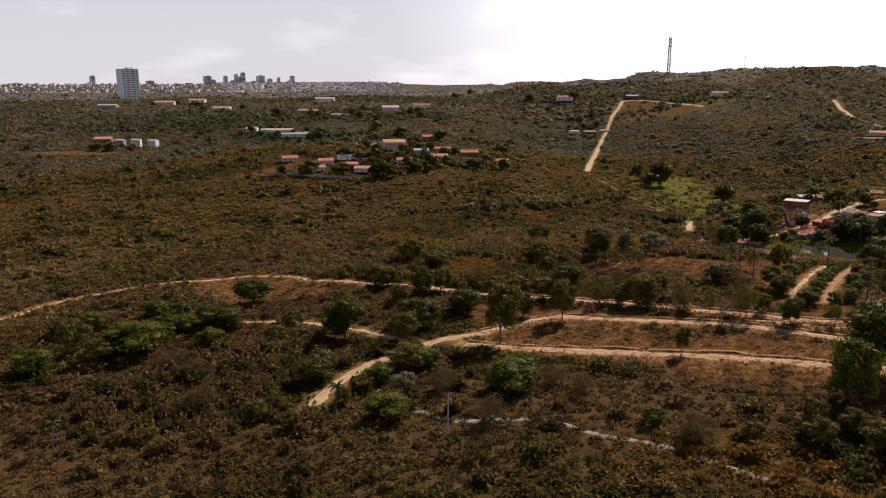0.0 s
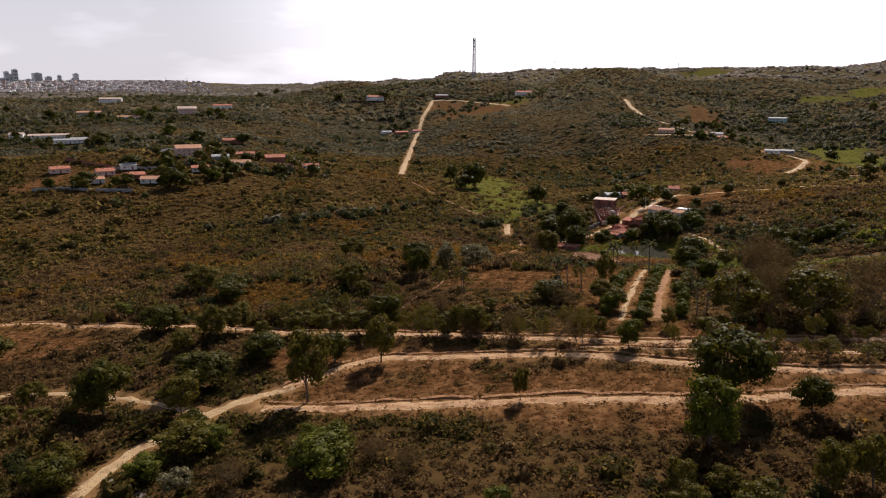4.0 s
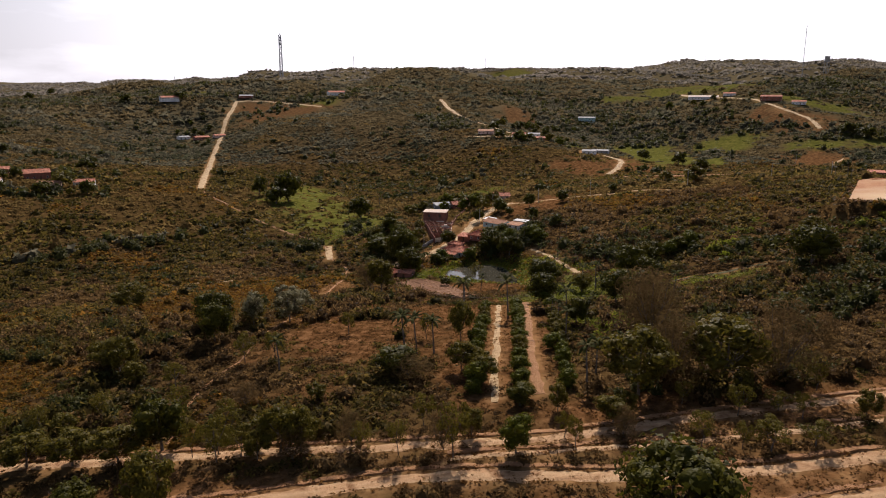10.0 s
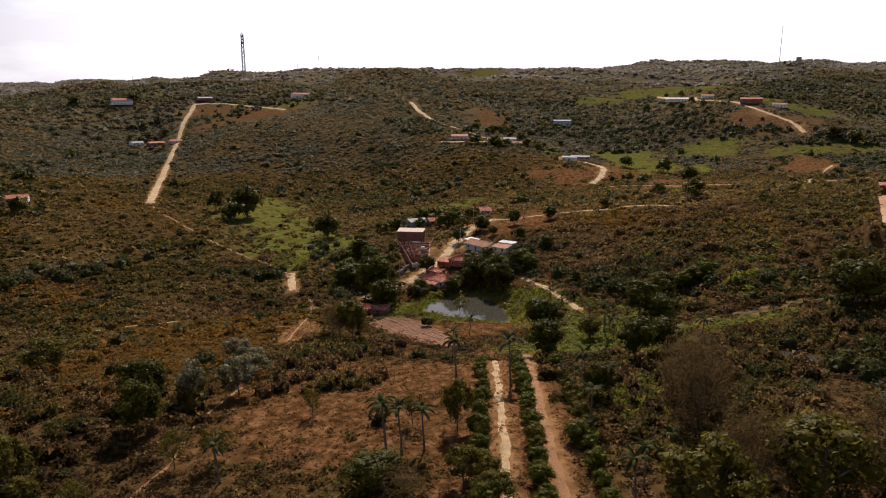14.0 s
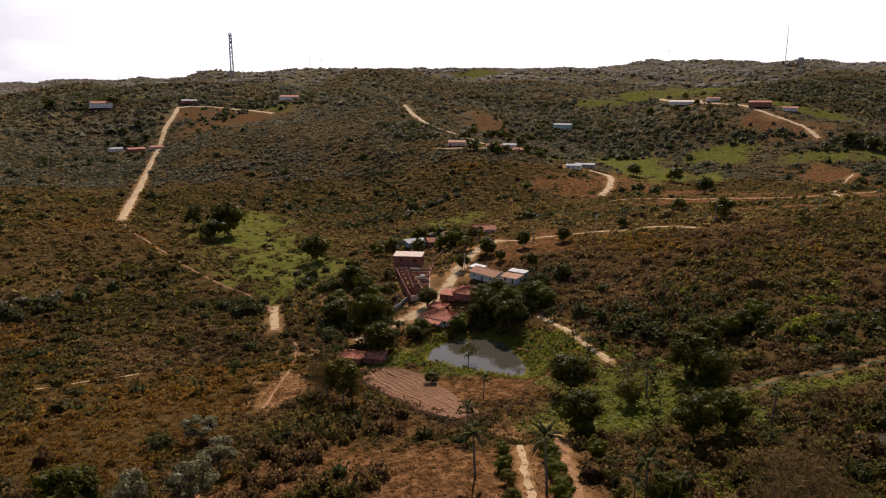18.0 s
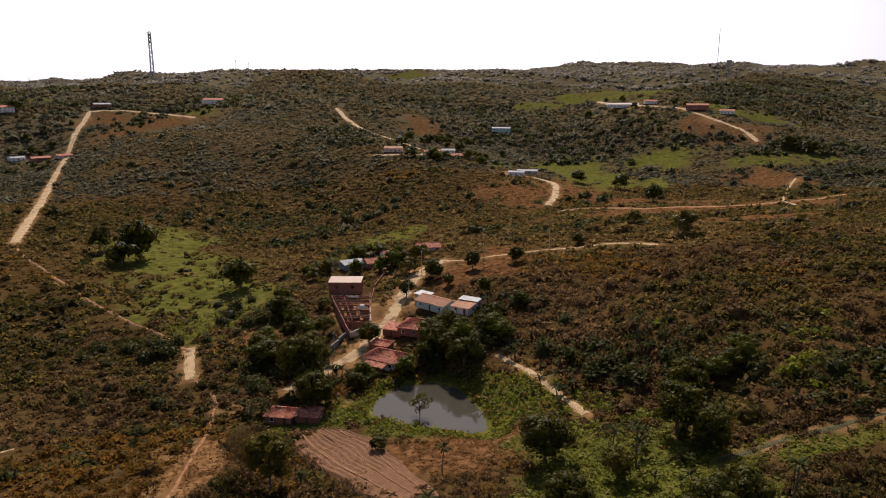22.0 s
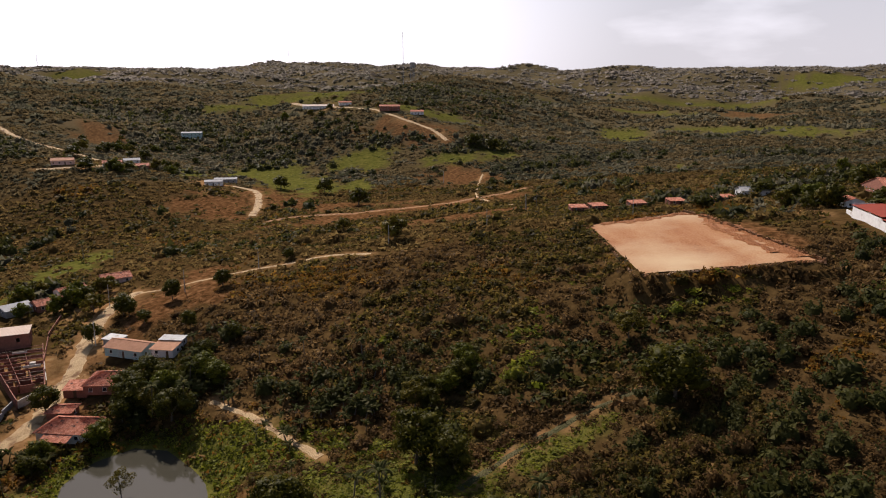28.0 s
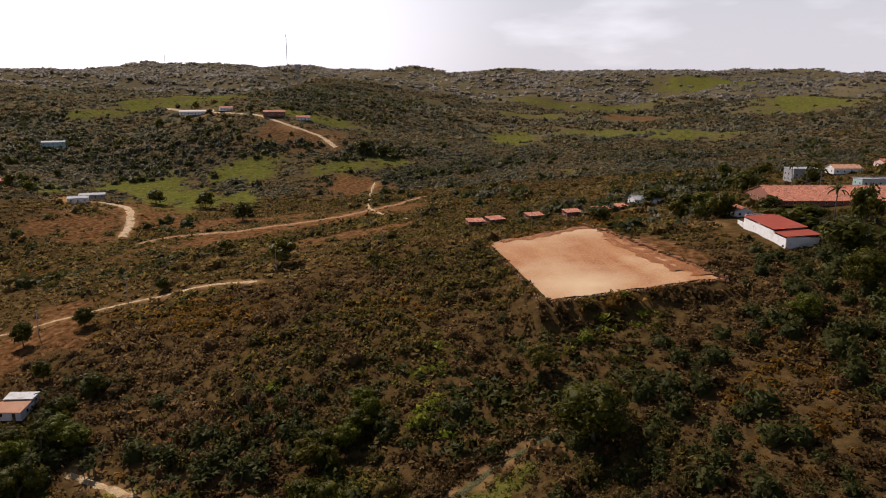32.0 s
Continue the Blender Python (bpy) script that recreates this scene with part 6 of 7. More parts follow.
def house(x, y, turn, length, width, high, rise, wall_mat, roof_mat, label, roof="gable", name="house", storeys=1, porch=False, z=None, group=""):
    h = thing(name, label, "house", group)
    h.matrix_world = pose(x, y, ground_at(x, y) - 0.1 if z is None else z, 0, 0, turn)
    a, b = length / 2, width / 2
    corners = [(-a, -b), (a, -b), (a, b), (-a, b)]
    for side in range(4):
        p, q = corners[side], corners[(side + 1) % 4]
        run = math.hypot(q[0] - p[0], q[1] - p[1])
        holes, fittings = [], []
        n = max(1, int(run / 3.4))
        for s in range(n):
            u = run * (s + 0.5) / n
            if side in (0, 2) and s == n // 2:
                holes.append((u - 0.45, u + 0.45, 0.0, 2.1))
                fittings.append(("door", u, 0.0, 2.1, 0.9))
            else:
                holes.append((u - 0.55, u + 0.55, 1.0, 2.1))
                fittings.append(("window", u, 1.0, 2.1, 1.1))
        bm = bmesh.new()
        trim_ = 0.1
        d = Vector(((q[0] - p[0]) / run, (q[1] - p[1]) / run))
        panel(bm, p, q, 0, 2.7 if storeys == 2 else high, 0.2, holes)
        if storeys == 2:
            panel(bm, p, q, 2.7, high, 0.2, [(u0, u1, 1.0, 2.1) for u0, u1, s0, s1 in holes])
            fittings += [("window", u, 3.7, 4.8, 1.1) for _, u, *_ in fittings]
        wall = put("wall", bm, wall_mat, h)
        for kind_, u, w0, w1, wide in fittings:
            c = Vector(p) + d * u
            ang = math.degrees(math.atan2(d.y, d.x))
            if kind_ == "door":
                part_ = put("door", blocks(((0, 0.04, (w0 + w1) / 2), (wide, 0.05, w1 - w0)), ((wide * 0.36, -0.02, 1.0), (0.05, 0.08, 0.12))), WOOD, h)
                part_.matrix_local = pose(c.x, c.y, 0, 0, 0, ang)
            else:
                part_ = put("window", blocks(((-wide / 2 + 0.04, 0, (w0 + w1) / 2), (0.08, 0.12, w1 - w0)), ((wide / 2 - 0.04, 0, (w0 + w1) / 2), (0.08, 0.12, w1 - w0)), ((0, 0, w1 - 0.04), (wide - 0.16, 0.12, 0.08)), ((0, -0.06, w0 - 0.03), (wide + 0.1, 0.3, 0.06))), WHITE_WALL, h)
                part_.matrix_local = pose(c.x, c.y, 0, 0, 0, ang)
                put("pane", blocks(((0, 0.03, (w0 + w1) / 2), (wide - 0.16, 0.02, w1 - w0 - 0.1))), GLASS, part_)
    if roof == "gable":
        for s in (0, 1):
            r = put("roof", roof_slope(length + 0.9, b + 0.1, rise, 0.6, 0.28 if y < 460 else 0.8), roof_mat, h)
            r.matrix_local = pose(0, 0, high + 0.02, 0, 0, 180 * s)
        for s in (-1, 1):
            bm = bmesh.new()
            v = [bm.verts.new((s * a + dx, yy, zz)) for dx in (-0.1, 0.1) for yy, zz in ((-b, high - 0.01), (b, high - 0.01), (0, high + rise - 0.1))]
            for f in ((0, 2, 1), (3, 4, 5), (0, 1, 4, 3), (1, 2, 5, 4), (2, 0, 3, 5)):
                bm.faces.new([v[i] for i in f])
            put("gable", bm, wall_mat, h)
        put("ridge_cap", blocks(((0, 0, high + rise + 0.07), (length + 0.9, 0.35, 0.12))), roof_mat, h)
    elif roof == "hip":
        e, f, g = a + 0.55, b + 0.55, max(0.6, a - b * 0.85)
        rim, top = high - 0.12, high + rise
        for p, q, w, v in (((-e, -f), (e, -f), (g, 0), (-g, 0)), ((e, f), (-e, f), (-g, 0), (g, 0)), ((e, -f), (e, f), (g, 0), (g, 0)), ((-e, f), (-e, -f), (-g, 0), (-g, 0))):
            put("roof", hip_slope((*p, rim), (*q, rim), (*w, top), (*v, top), 0.3 if y < 460 else 0.8), roof_mat, h)
        put("ridge_cap", blocks(((0, 0, top + 0.05), (2 * g + 0.3, 0.34, 0.14))), roof_mat, h)
    elif roof == "shed":
        r = put("roof", roof_slope(length + 0.7, width + 0.3, rise, 0.5, 0.35), roof_mat, h)
        r.matrix_local = pose(0, b + 0.15, high + 0.02)
        bm = blocks(((0, b, high + rise / 2 - 0.03), (length, 0.2, rise - 0.1)))
        put("upstand", bm, wall_mat, h)
    else:
        put("roof", blocks(((0, 0, high + 0.1), (length + 0.5, width + 0.5, 0.22)), ((0, -b, high + 0.4), (length + 0.5, 0.15, 0.4)), ((0, b, high + 0.4), (length + 0.5, 0.15, 0.4))), roof_mat, h)
    if porch:
        r = put("porch_roof", roof_slope(length * 0.6, 3.0, 0.7, 0.2, 0.28), roof_mat, h)
        r.matrix_local = pose(0, -b - 0.1, high - 0.9)
        for s in (-1, 1):
            put("porch_post", blocks(((s * length * 0.28, -b - 2.8, (high - 0.95) / 2), (0.18, 0.18, high - 0.95))), WOOD, h)
    return h


# the hamlet by the pond
house(231.0, 375.0, -80, 13.5, 7.5, 3.0, 1.3, TEAL_WALL, CLAY_NEW, "long low teal house with an orange clay roof")
house(233.4, 385.5, -80, 6, 3.6, 2.9, 0.4, GREY_WALL, PALE_SHEET, "small annex with a bright pale sheet roof", "shed", "annex")
house(234.5, 363.6, -72, 7, 6, 2.6, 0.9, WHITE_WALL, CLAY_NEW, "low white outhouse with a faded clay roof", "shed", "outhouse")
house(238.4, 365.0, -68, 7, 3.2, 2.7, 0.3, GREY_WALL, PALE_SHEET, "grey outhouse with a patched pale sheet roof", "shed", "outhouse")
house(215.5, 361.8, -58, 15, 10, 2.9, 1.9, BRICK_WALL, CLAY, "old house with a sagging dark red tile roof", "hip")
house(208.6, 369.5, -58, 6, 5, 2.5, 0.8, BRICK_WALL, CLAY, "brick lean-to with a red tile roof", "shed", "lean_to")
house(195.5, 354.8, -68, 12.5, 9, 2.8, 2.0, WHITE_WALL, CLAY, "white farmhouse with a weathered red hipped roof and a porch", "hip", porch=True)
house(199.5, 363.5, -60, 6, 5, 2.5, 0.9, BRICK_WALL, CLAY, "small brick outhouse with a red tile roof", "hip", "outhouse")
house(155.0, 344.0, -48, 7, 5.5, 2.6, 1.4, BRICK_WALL, CLAY, "small brick shed with a red tile roof among trees", "hip", "shed")
house(160.5, 339.0, -48, 6, 5, 2.0, 0.5, BRICK_WALL, CLAY, "low brick pigsty with a dark red tile roof", "shed", "pigsty")
house(243.0, 452.0, -10, 10, 6, 2.7, 0.8, GREY_WALL, FIBRE, "low house with a pale corrugated roof", "shed")
house(252.0, 446.0, -15, 11, 7, 2.8, 1.3, BRICK_WALL, CLAY, "low brick house with a brown tile roof")
house(263.0, 449.0, -10, 10, 7, 2.8, 1.4, WHITE_WALL, CLAY, "low house with a brown clay roof behind banana plants")
house(281.0, 446.0, -25, 11, 7, 2.8, 1.4, PINK_WALL, CLAY, "house with a red-brown tile roof by the road")


def brick_building():
    """A long unfinished building tapering along the road: a roofed rear block and roofless rooms in front."""
    b = thing("unfinished_building", "long unfinished raw brick building, roofless in front with exposed beams", "building")
    b.matrix_world = pose(213.9, 422.2, 0, 0, 0, -38.7)
    low, top, near_top = -15.5, -9.4, -10.3
    left, right = (lambda v: 13.7 * v / 44.4), (lambda v: 15.5 + 4.2 * (v + 6) / 42.4)

    def windows(run, sill):
        n = max(1, int(run / 4.4))
        return [(run * (k + 0.5) / n - 0.55, run * (k + 0.5) / n + 0.55, sill, sill + 1.3) for k in range(n)]

    # outer walls in bays whose tops step down with the slope
    for edge_, name_ in ((left, "wall"), (right, "wall")):
        for k in range(5):
            v0, v1 = 36.4 * k / 5 + (0 if edge_ is right else 1.6 * k), 36.4 * (k + 1) / 5 + (0 if edge_ is right else 1.6 * (k + 1))
            crest = top + (near_top - top) * k / 4
            bm = bmesh.new()
            p, q = (edge_(v0), -v0), (edge_(v1), -v1)
            panel(bm, p, q, low, crest, 0.24, windows(math.hypot(q[0] - p[0], q[1] - p[1]), 3.4))
            put(name_, bm, BRICK_WALL, b)
    bm = bmesh.new()
    panel(bm, (19.6, -36.5), (13.8, -44.3), low, near_top - 0.5, 0.24)
    put("wall", bm, PALE_RENDER, b, "pale rendered end wall")
    # cross walls and thin beams over the open rooms
    for v in (5.0, 10.5, 16.0, 22.0, 28.5, 34.0):
        bm = bmesh.new()
        p, q = (left(v) + 0.15, -v), (right(v) - 0.15, -v)
        panel(bm, p, q, low, top - 0.25 - 0.02 * v, 0.18, [(2.0, 2.9, 3.0, 5.0), (6.5, 7.6, 3.9, 5.2)])
        put("cross_wall", bm, BRICK_WALL, b)
    for share_ in (0.33, 0.66):
        bm = bmesh.new()
        cols = [(left(v) + (right(v) - left(v)) * share_, -v) for v in (0.4, 17.0, 33.8)]
        for p, q in zip(cols, cols[1:]):
            panel(bm, p, q, low, top - 0.5, 0.16, [(3.0, 3.9, 3.0, 5.0), (9.0, 10.2, 3.9, 5.2)])
        put("partition_wall", bm, BRICK_WALL, b)
    for v in np.arange(2.4, 33.0, 2.9):
        v = float(v)
        put("beam", blocks((((left(v) + right(v)) / 2, -v, top + 0.08 - 0.02 * v), (right(v) - left(v) + 0.2, 0.16, 0.2))), WOOD if int(v) % 2 else BRICK_WALL, b)
    for v, u0, wide in ((8.0, 8.5, 4.0), (22.2, 13.0, 4.6)):
        put("parapet", blocks(((u0 + wide / 2, -v, top + 0.25), (wide, 0.2, 0.75))), PALE_RENDER, b, "pale rendered parapet")
    put("water_tank", blocks(((15.4, -21.0, top + 0.5), (1.6, 1.4, 1.1))), PALE_RENDER, b, "small white tank on the wall top")
    # rear block
    for p, q, mat in (((0, 0), (12.3, 0), BRICK_WALL), ((12.3, 0), (12.3, 7.5), BRICK_WALL), ((12.3, 7.5), (0, 7.5), GREY_WALL), ((0, 7.5), (0, 0), BRICK_WALL)):
        bm = bmesh.new()
        run = math.hypot(q[0] - p[0], q[1] - p[1])
        panel(bm, p, q, low, -5.5, 0.24, windows(run, 7.4))
        put("rear_wall", bm, mat, b)
    roof = put("roof", roof_slope(13.1, 8.1, 0.35, 0.3, 0.4), BEIGE_SHEET, b, "beige corrugated sheet roof")
    roof.matrix_local = pose(6.15, 7.9, -5.45)


brick_building()

# houses on the opposite ridge
RIDGE_HOUSES = [
    (-31, 597, 12, 18, 12, 6.0, 2.2, PINK_WALL, CLAY_NEW, "large two-storey pink villa with a hipped clay roof", 2),
    (-80, 545, 20, 11, 8, 3.0, 1.6, PINK_WALL, CLAY, "red-roofed house with a white gable", 1),
    (-67, 556, 10, 10, 8, 3.2, 1.0, WHITE_WALL, FIBRE, "white house with a grey roof", 1),
    (-49, 524, -4, 12, 8, 3.0, 1.5, WHITE_WALL, CLAY_NEW, "white house with a pinkish tile roof", 1),
    (6, 575, -8, 15, 9, 3.0, 1.8, WHITE_WALL, CLAY_NEW, "broad house with a faded clay roof", 1),
    (32, 612, 6, 15, 10, 4.5, 2.0, BRICK_WALL, CLAY, "brown brick house with a dark tile roof", 1),
    (38, 577, -12, 12, 8, 3.0, 1.5, PINK_WALL, CLAY_NEW, "house with a bright orange roof", 1),
    (-8, 590, 4, 12, 8, 3.0, 1.2, GREY_WALL, FIBRE, "grey house behind trees", 1),
    (-15, 628, 8, 12, 8, 3.0, 1.4, WHITE_WALL, CLAY, "house with a red roof behind a villa", 1),
    (10, 632, -6, 14, 8, 3.0, 1.4, BRICK_WALL, CLAY, "low brick house under trees", 1),
    (-170, 790, 8, 34, 10, 4.0, 1.2, WHITE_WALL, BEIGE_SHEET, "long white building with a pale roof", 1),
    (-200, 800, 0, 12, 9, 4.5, 1.5, WHITE_WALL, BEIGE_SHEET, "white gabled house beside trees", 1),
    (-138, 760, 12, 14, 8, 3.5, 1.0, WHITE_WALL, FIBRE, "white outbuilding with a grey roof", 1),
    (-58, 975, 4, 22, 13, 7.0, 2.4, PINK_WALL, BEIGE_SHEET, "large pink two-storey house on a crest", 2),
    (-120, 935, -5, 24, 8, 3.5, 1.4, WHITE_WALL, CLAY_NEW, "long house with orange roofs", 1),
    (-334, 733, 10, 16, 10, 3.4, 2.2, BRICK_WALL, CLAY_NEW, "house with a vivid orange roof in the scrub", 1),
    (-305, 705, 0, 8, 7, 6.0, 0.8, GREY_WALL, FIBRE, "unfinished grey house shell", 2),
    (-286, 697, 10, 8, 7, 7.0, 0.8, WHITE_WALL, FIBRE, "unfinished pale house shell", 2),
    (-271, 700, -8, 8, 7, 6.5, 0.8, WHITE_WALL, FIBRE, "unfinished white house shell", 2),
    (196, 908, 10, 16, 9, 3.2, 1.2, BRICK_WALL, CLAY, "row house of raw brick by the ridge road", 1),
    (180, 924, 14, 12, 8, 3.0, 1.0, WHITE_WALL, FIBRE, "low house with a pale roof by the ridge road", 1),
    (213, 897, 10, 12, 8, 3.0, 1.2, PINK_WALL, CLAY, "small clay-roofed house by the ridge road", 1),
    (190, 1058, 6, 22, 11, 5.5, 2.0, WHITE_WALL, CLAY, "white house on the ridge crest", 2),
    (396, 1008, -6, 22, 11, 4.5, 2.0, WHITE_WALL, CLAY, "house beside a palm grove on the crest", 1),
    (290, 1068, 0, 18, 9, 3.5, 1.4, BRICK_WALL, FIBRE, "low house at the head of the ridge road", 1),
    (430, 690, -40, 15, 9, 3.4, 1.5, PINK_WALL, CLAY_NEW, "pink house on a cleared terrace", 1),
    (452, 664, -40, 13, 9, 3.2, 1.5, WHITE_WALL, CLAY, "white house on a cleared terrace", 1),
    (478, 660, -35, 13, 9, 3.2, 1.4, BRICK_WALL, CLAY, "brick house on a cleared terrace", 1),
    (490, 690, -35, 12, 8, 3.2, 1.2, WHITE_WALL, FIBRE, "low pale house among mango trees", 1),
    (492, 590, -50, 16, 8, 3.2, 0.8, GREY_WALL, FIBRE, "long grey shed beside an earth yard", 1),
    (470, 580, -50, 12, 8, 3.2, 0.8, WHITE_WALL, FIBRE, "pale shed beside an earth yard", 1),
    (781, 722, -50, 36, 12, 4.0, 1.6, WHITE_WALL, BEIGE_SHEET, "long low white building on a green hilltop", 1),
    (790, 690, -50, 14, 9, 3.5, 1.4, WHITE_WALL, CLAY, "white house with a clay roof on a hill", 1),
    (768, 615, -60, 22, 10, 5.0, 1.6, BRICK_WALL, CLAY, "dark brick house on a hill road", 2),
    (775, 585, -60, 14, 9, 3.5, 1.5, WHITE_WALL, CLAY, "white house on a hill road", 1),
    (-60, 533, 16, 11, 8, 3.2, 1.4, BRICK_WALL, CLAY, "brick house with a stained tile roof behind a wall", 1),
    (-83, 528, 16, 10, 7, 3.0, 1.4, WHITE_WALL, CLAY_NEW, "small white house with a pink tile roof", 1),
    (-144, 752, 14, 26, 8, 3.6, 1.0, WHITE_WALL, FIBRE, "long white outbuilding among trees", 1),
    (-169, 978, 4, 26, 9, 3.6, 1.6, GREY_WALL, CLAY_NEW, "long clay-roofed house on the crest", 1),
    (-302, 1036, 0, 24, 10, 4.0, 2.0, WHITE_WALL, CLAY_NEW, "house with a wide orange roof among trees", 1),
    (-392, 1205, 0, 26, 12, 5.0, 2.2, WHITE_WALL, CLAY_NEW, "orange-roofed house far among woods", 2),
    (-420, 1135, 6, 30, 12, 5.0, 2.2, PINK_WALL, CLAY_NEW, "broad house with an orange roof in the woods", 1),
    (-486, 1086, 0, 28, 12, 5.0, 1.8, GREY_WALL, FIBRE, "grey-roofed house at the edge of woods", 1),
    (-2, 752, 8, 18, 9, 3.5, 1.8, BRICK_WALL, CLAY, "brown-roofed house behind a villa", 1),
    (-178, 1184, 0, 30, 12, 6.0, 1.8, WHITE_WALL, BEIGE_SHEET, "long pale building on the crest", 2),
    (-18, 1034, 6, 24, 10, 5.0, 1.8, WHITE_WALL, CLAY, "white house near the crest", 2),
    (-110, 558, 20, 12, 8, 3.2, 1.4, PINK_WALL, CLAY, "faded pink house beside a yard wall", 1),
    (58, 588, -10, 12, 8, 3.0, 1.4, WHITE_WALL, CLAY, "white house at the end of a hamlet", 1),
    (-20, 548, 6, 11, 8, 3.2, 1.4, WHITE_WALL, CLAY, "white house in front of a villa", 1),
    (640, 780, -50, 20, 10, 6.0, 1.0, TEAL_WALL, FIBRE, "blue-green building low among trees", 2),
]
for x, y, turn, length, width, high, rise, wm, rm, label, n in RIDGE_HOUSES:
    house(x, y, turn, length, width, high, rise, wm, rm, label, storeys=n, group="houses on the hills")

# low garden walls on the ridge
for (ax, ay), (bx, by), high, mat, label in (((-112, 585), (-78, 556), 3.0, BRICK_WALL, "long dark brick yard wall"), ((-52, 606), (-40, 622), 2.6, WHITE_WALL, "white garden wall"),
                                             ((-118, 520), (-58, 505), 2.2, GREY_WALL, "grey wall at the edge of the scrub"), ((-78, 556), (-30, 548), 2.2, GREY_WALL, "grey boundary wall"),
                                             ((-128, 775), (-112, 792), 3.0, WHITE_WALL, "white boundary wall"),
                                             ((198, 383), (188, 376), 2.2, GREY_WALL, "dark stained yard wall below a brick building"), ((210, 386), (218, 399), 1.1, PALE_RENDER, "low pale wall along an earth road"),
                                             ((218, 399), (231, 416), 1.2, BRICK_WALL, "low brick wall along an earth road"), ((231, 416), (246, 431), 1.2, BRICK_WALL, "low brick wall curving up to houses")):
    w = thing("boundary_wall", label, "wall")
    steps = max(2, int(math.hypot(bx - ax, by - ay) / 6))
    for k in range(steps):
        u0, u1 = k / steps, (k + 1) / steps
        x0, y0, x1, y1 = ax + (bx - ax) * u0, ay + (by - ay) * u0, ax + (bx - ax) * u1, ay + (by - ay) * u1
        g = min(ground_at(x0, y0), ground_at(x1, y1)) - 0.3
        bm = bmesh.new()
        panel(bm, (x0, y0), (x1, y1), g, g + high + 0.3, 0.25)
        put("wall_section", bm, mat, w)

# ---- by the sports field ----


def field_sheet():
    """The levelled earth field, laid as a fine sheet over its terrace."""
    n, m = 40, 26
    a, b, c, d = [Vector((*p, 0)) for p in FIELD]
    pts = []
    for i in range(n + 1):
        for j in range(m + 1):
            u, v = i / n, j / m
            p = (a * (1 - u) + b * u) * (1 - v) + (d * (1 - u) + c * u) * v
            rag = 0.9 * float(swell(np.array([p.x]), np.array([p.y]), 8, 55)[0]) if i in (0, n) or j in (0, m) else 0.0
            pts.append((p.x + rag * 0.5, p.y + rag * 0.5))
    pts = np.array(pts)
    z = land(pts[:, 0], pts[:, 1]) + 0.12 + 0.05 * swell(pts[:, 0], pts[:, 1], 6, 56)
    ids = np.arange((n + 1) * (m + 1)).reshape(n + 1, m + 1)
    faces = np.stack([ids[:-1, :-1], ids[1:, :-1], ids[1:, 1:], ids[:-1, 1:]], -1).reshape(-1, 4)
    tagged(new("sports_field", mesh_of("sports_field", np.c_[pts, z], faces, FIELD_EARTH, True)), "bare levelled earth football field, pale with orange streaks", "field", kind="structure")


field_sheet()


def clods(name, line, wide, high, mat, label, step=0.8):
    """A low ridge of heaped earth lumps."""
    bm = bmesh.new()
    r = random.Random(9)
    for x, y in along(line, step):
        s = r.uniform(0.5, 1.2)
        ox, oy = x + r.uniform(-wide, wide) / 2, y + r.uniform(-wide, wide) / 2
        box(bm, (ox, oy, ground_at(ox, oy) + high * s / 2 - 0.1), (wide * s * 0.8, wide * s * 0.7, high * s), 0.55)
    return tagged(put(name, bm, mat), label, "earth bank", kind="stuff")


clods("earth_bank", [(392, 241), (372, 226), (345, 208), (318, 190)], 1.6, 1.0, RED_EARTH, "ridge of heaped reddish clods along the field")
for band_line, band_wide, band_label in (([(388, 236), (365, 221), (342, 207), (322, 194)], 8.0, "strip of bare orange earth at the foot of a bank"), ([(386, 239), (374, 253), (363, 267)], 6.0, "strip of orange earth across the end of a field"),
                                        ([(366, 228), (345, 215), (325, 203)], 4.0, "worn orange streak of earth in a field")):
    tagged(ribbon(band_line, band_wide, 0.42, 1.6, ORANGE_EARTH, "earth_band"), band_label, "earth", kind="structure")
clods("earth_bank", [(392, 241), (376, 256), (361, 273)], 0.9, 0.35, FIELD_EARTH, "low bank of pale clods along the field")
clods("earth_bank", [(361, 273), (330, 256), (294, 238)], 0.9, 0.35, FIELD_EARTH, "low bank of pale clods along the field")
clods("earth_bank", [(294, 235), (306, 213), (318, 190)], 1.1, 0.4, FIELD_EARTH, "crumbling edge of pale clods above the scrub", 0.5)


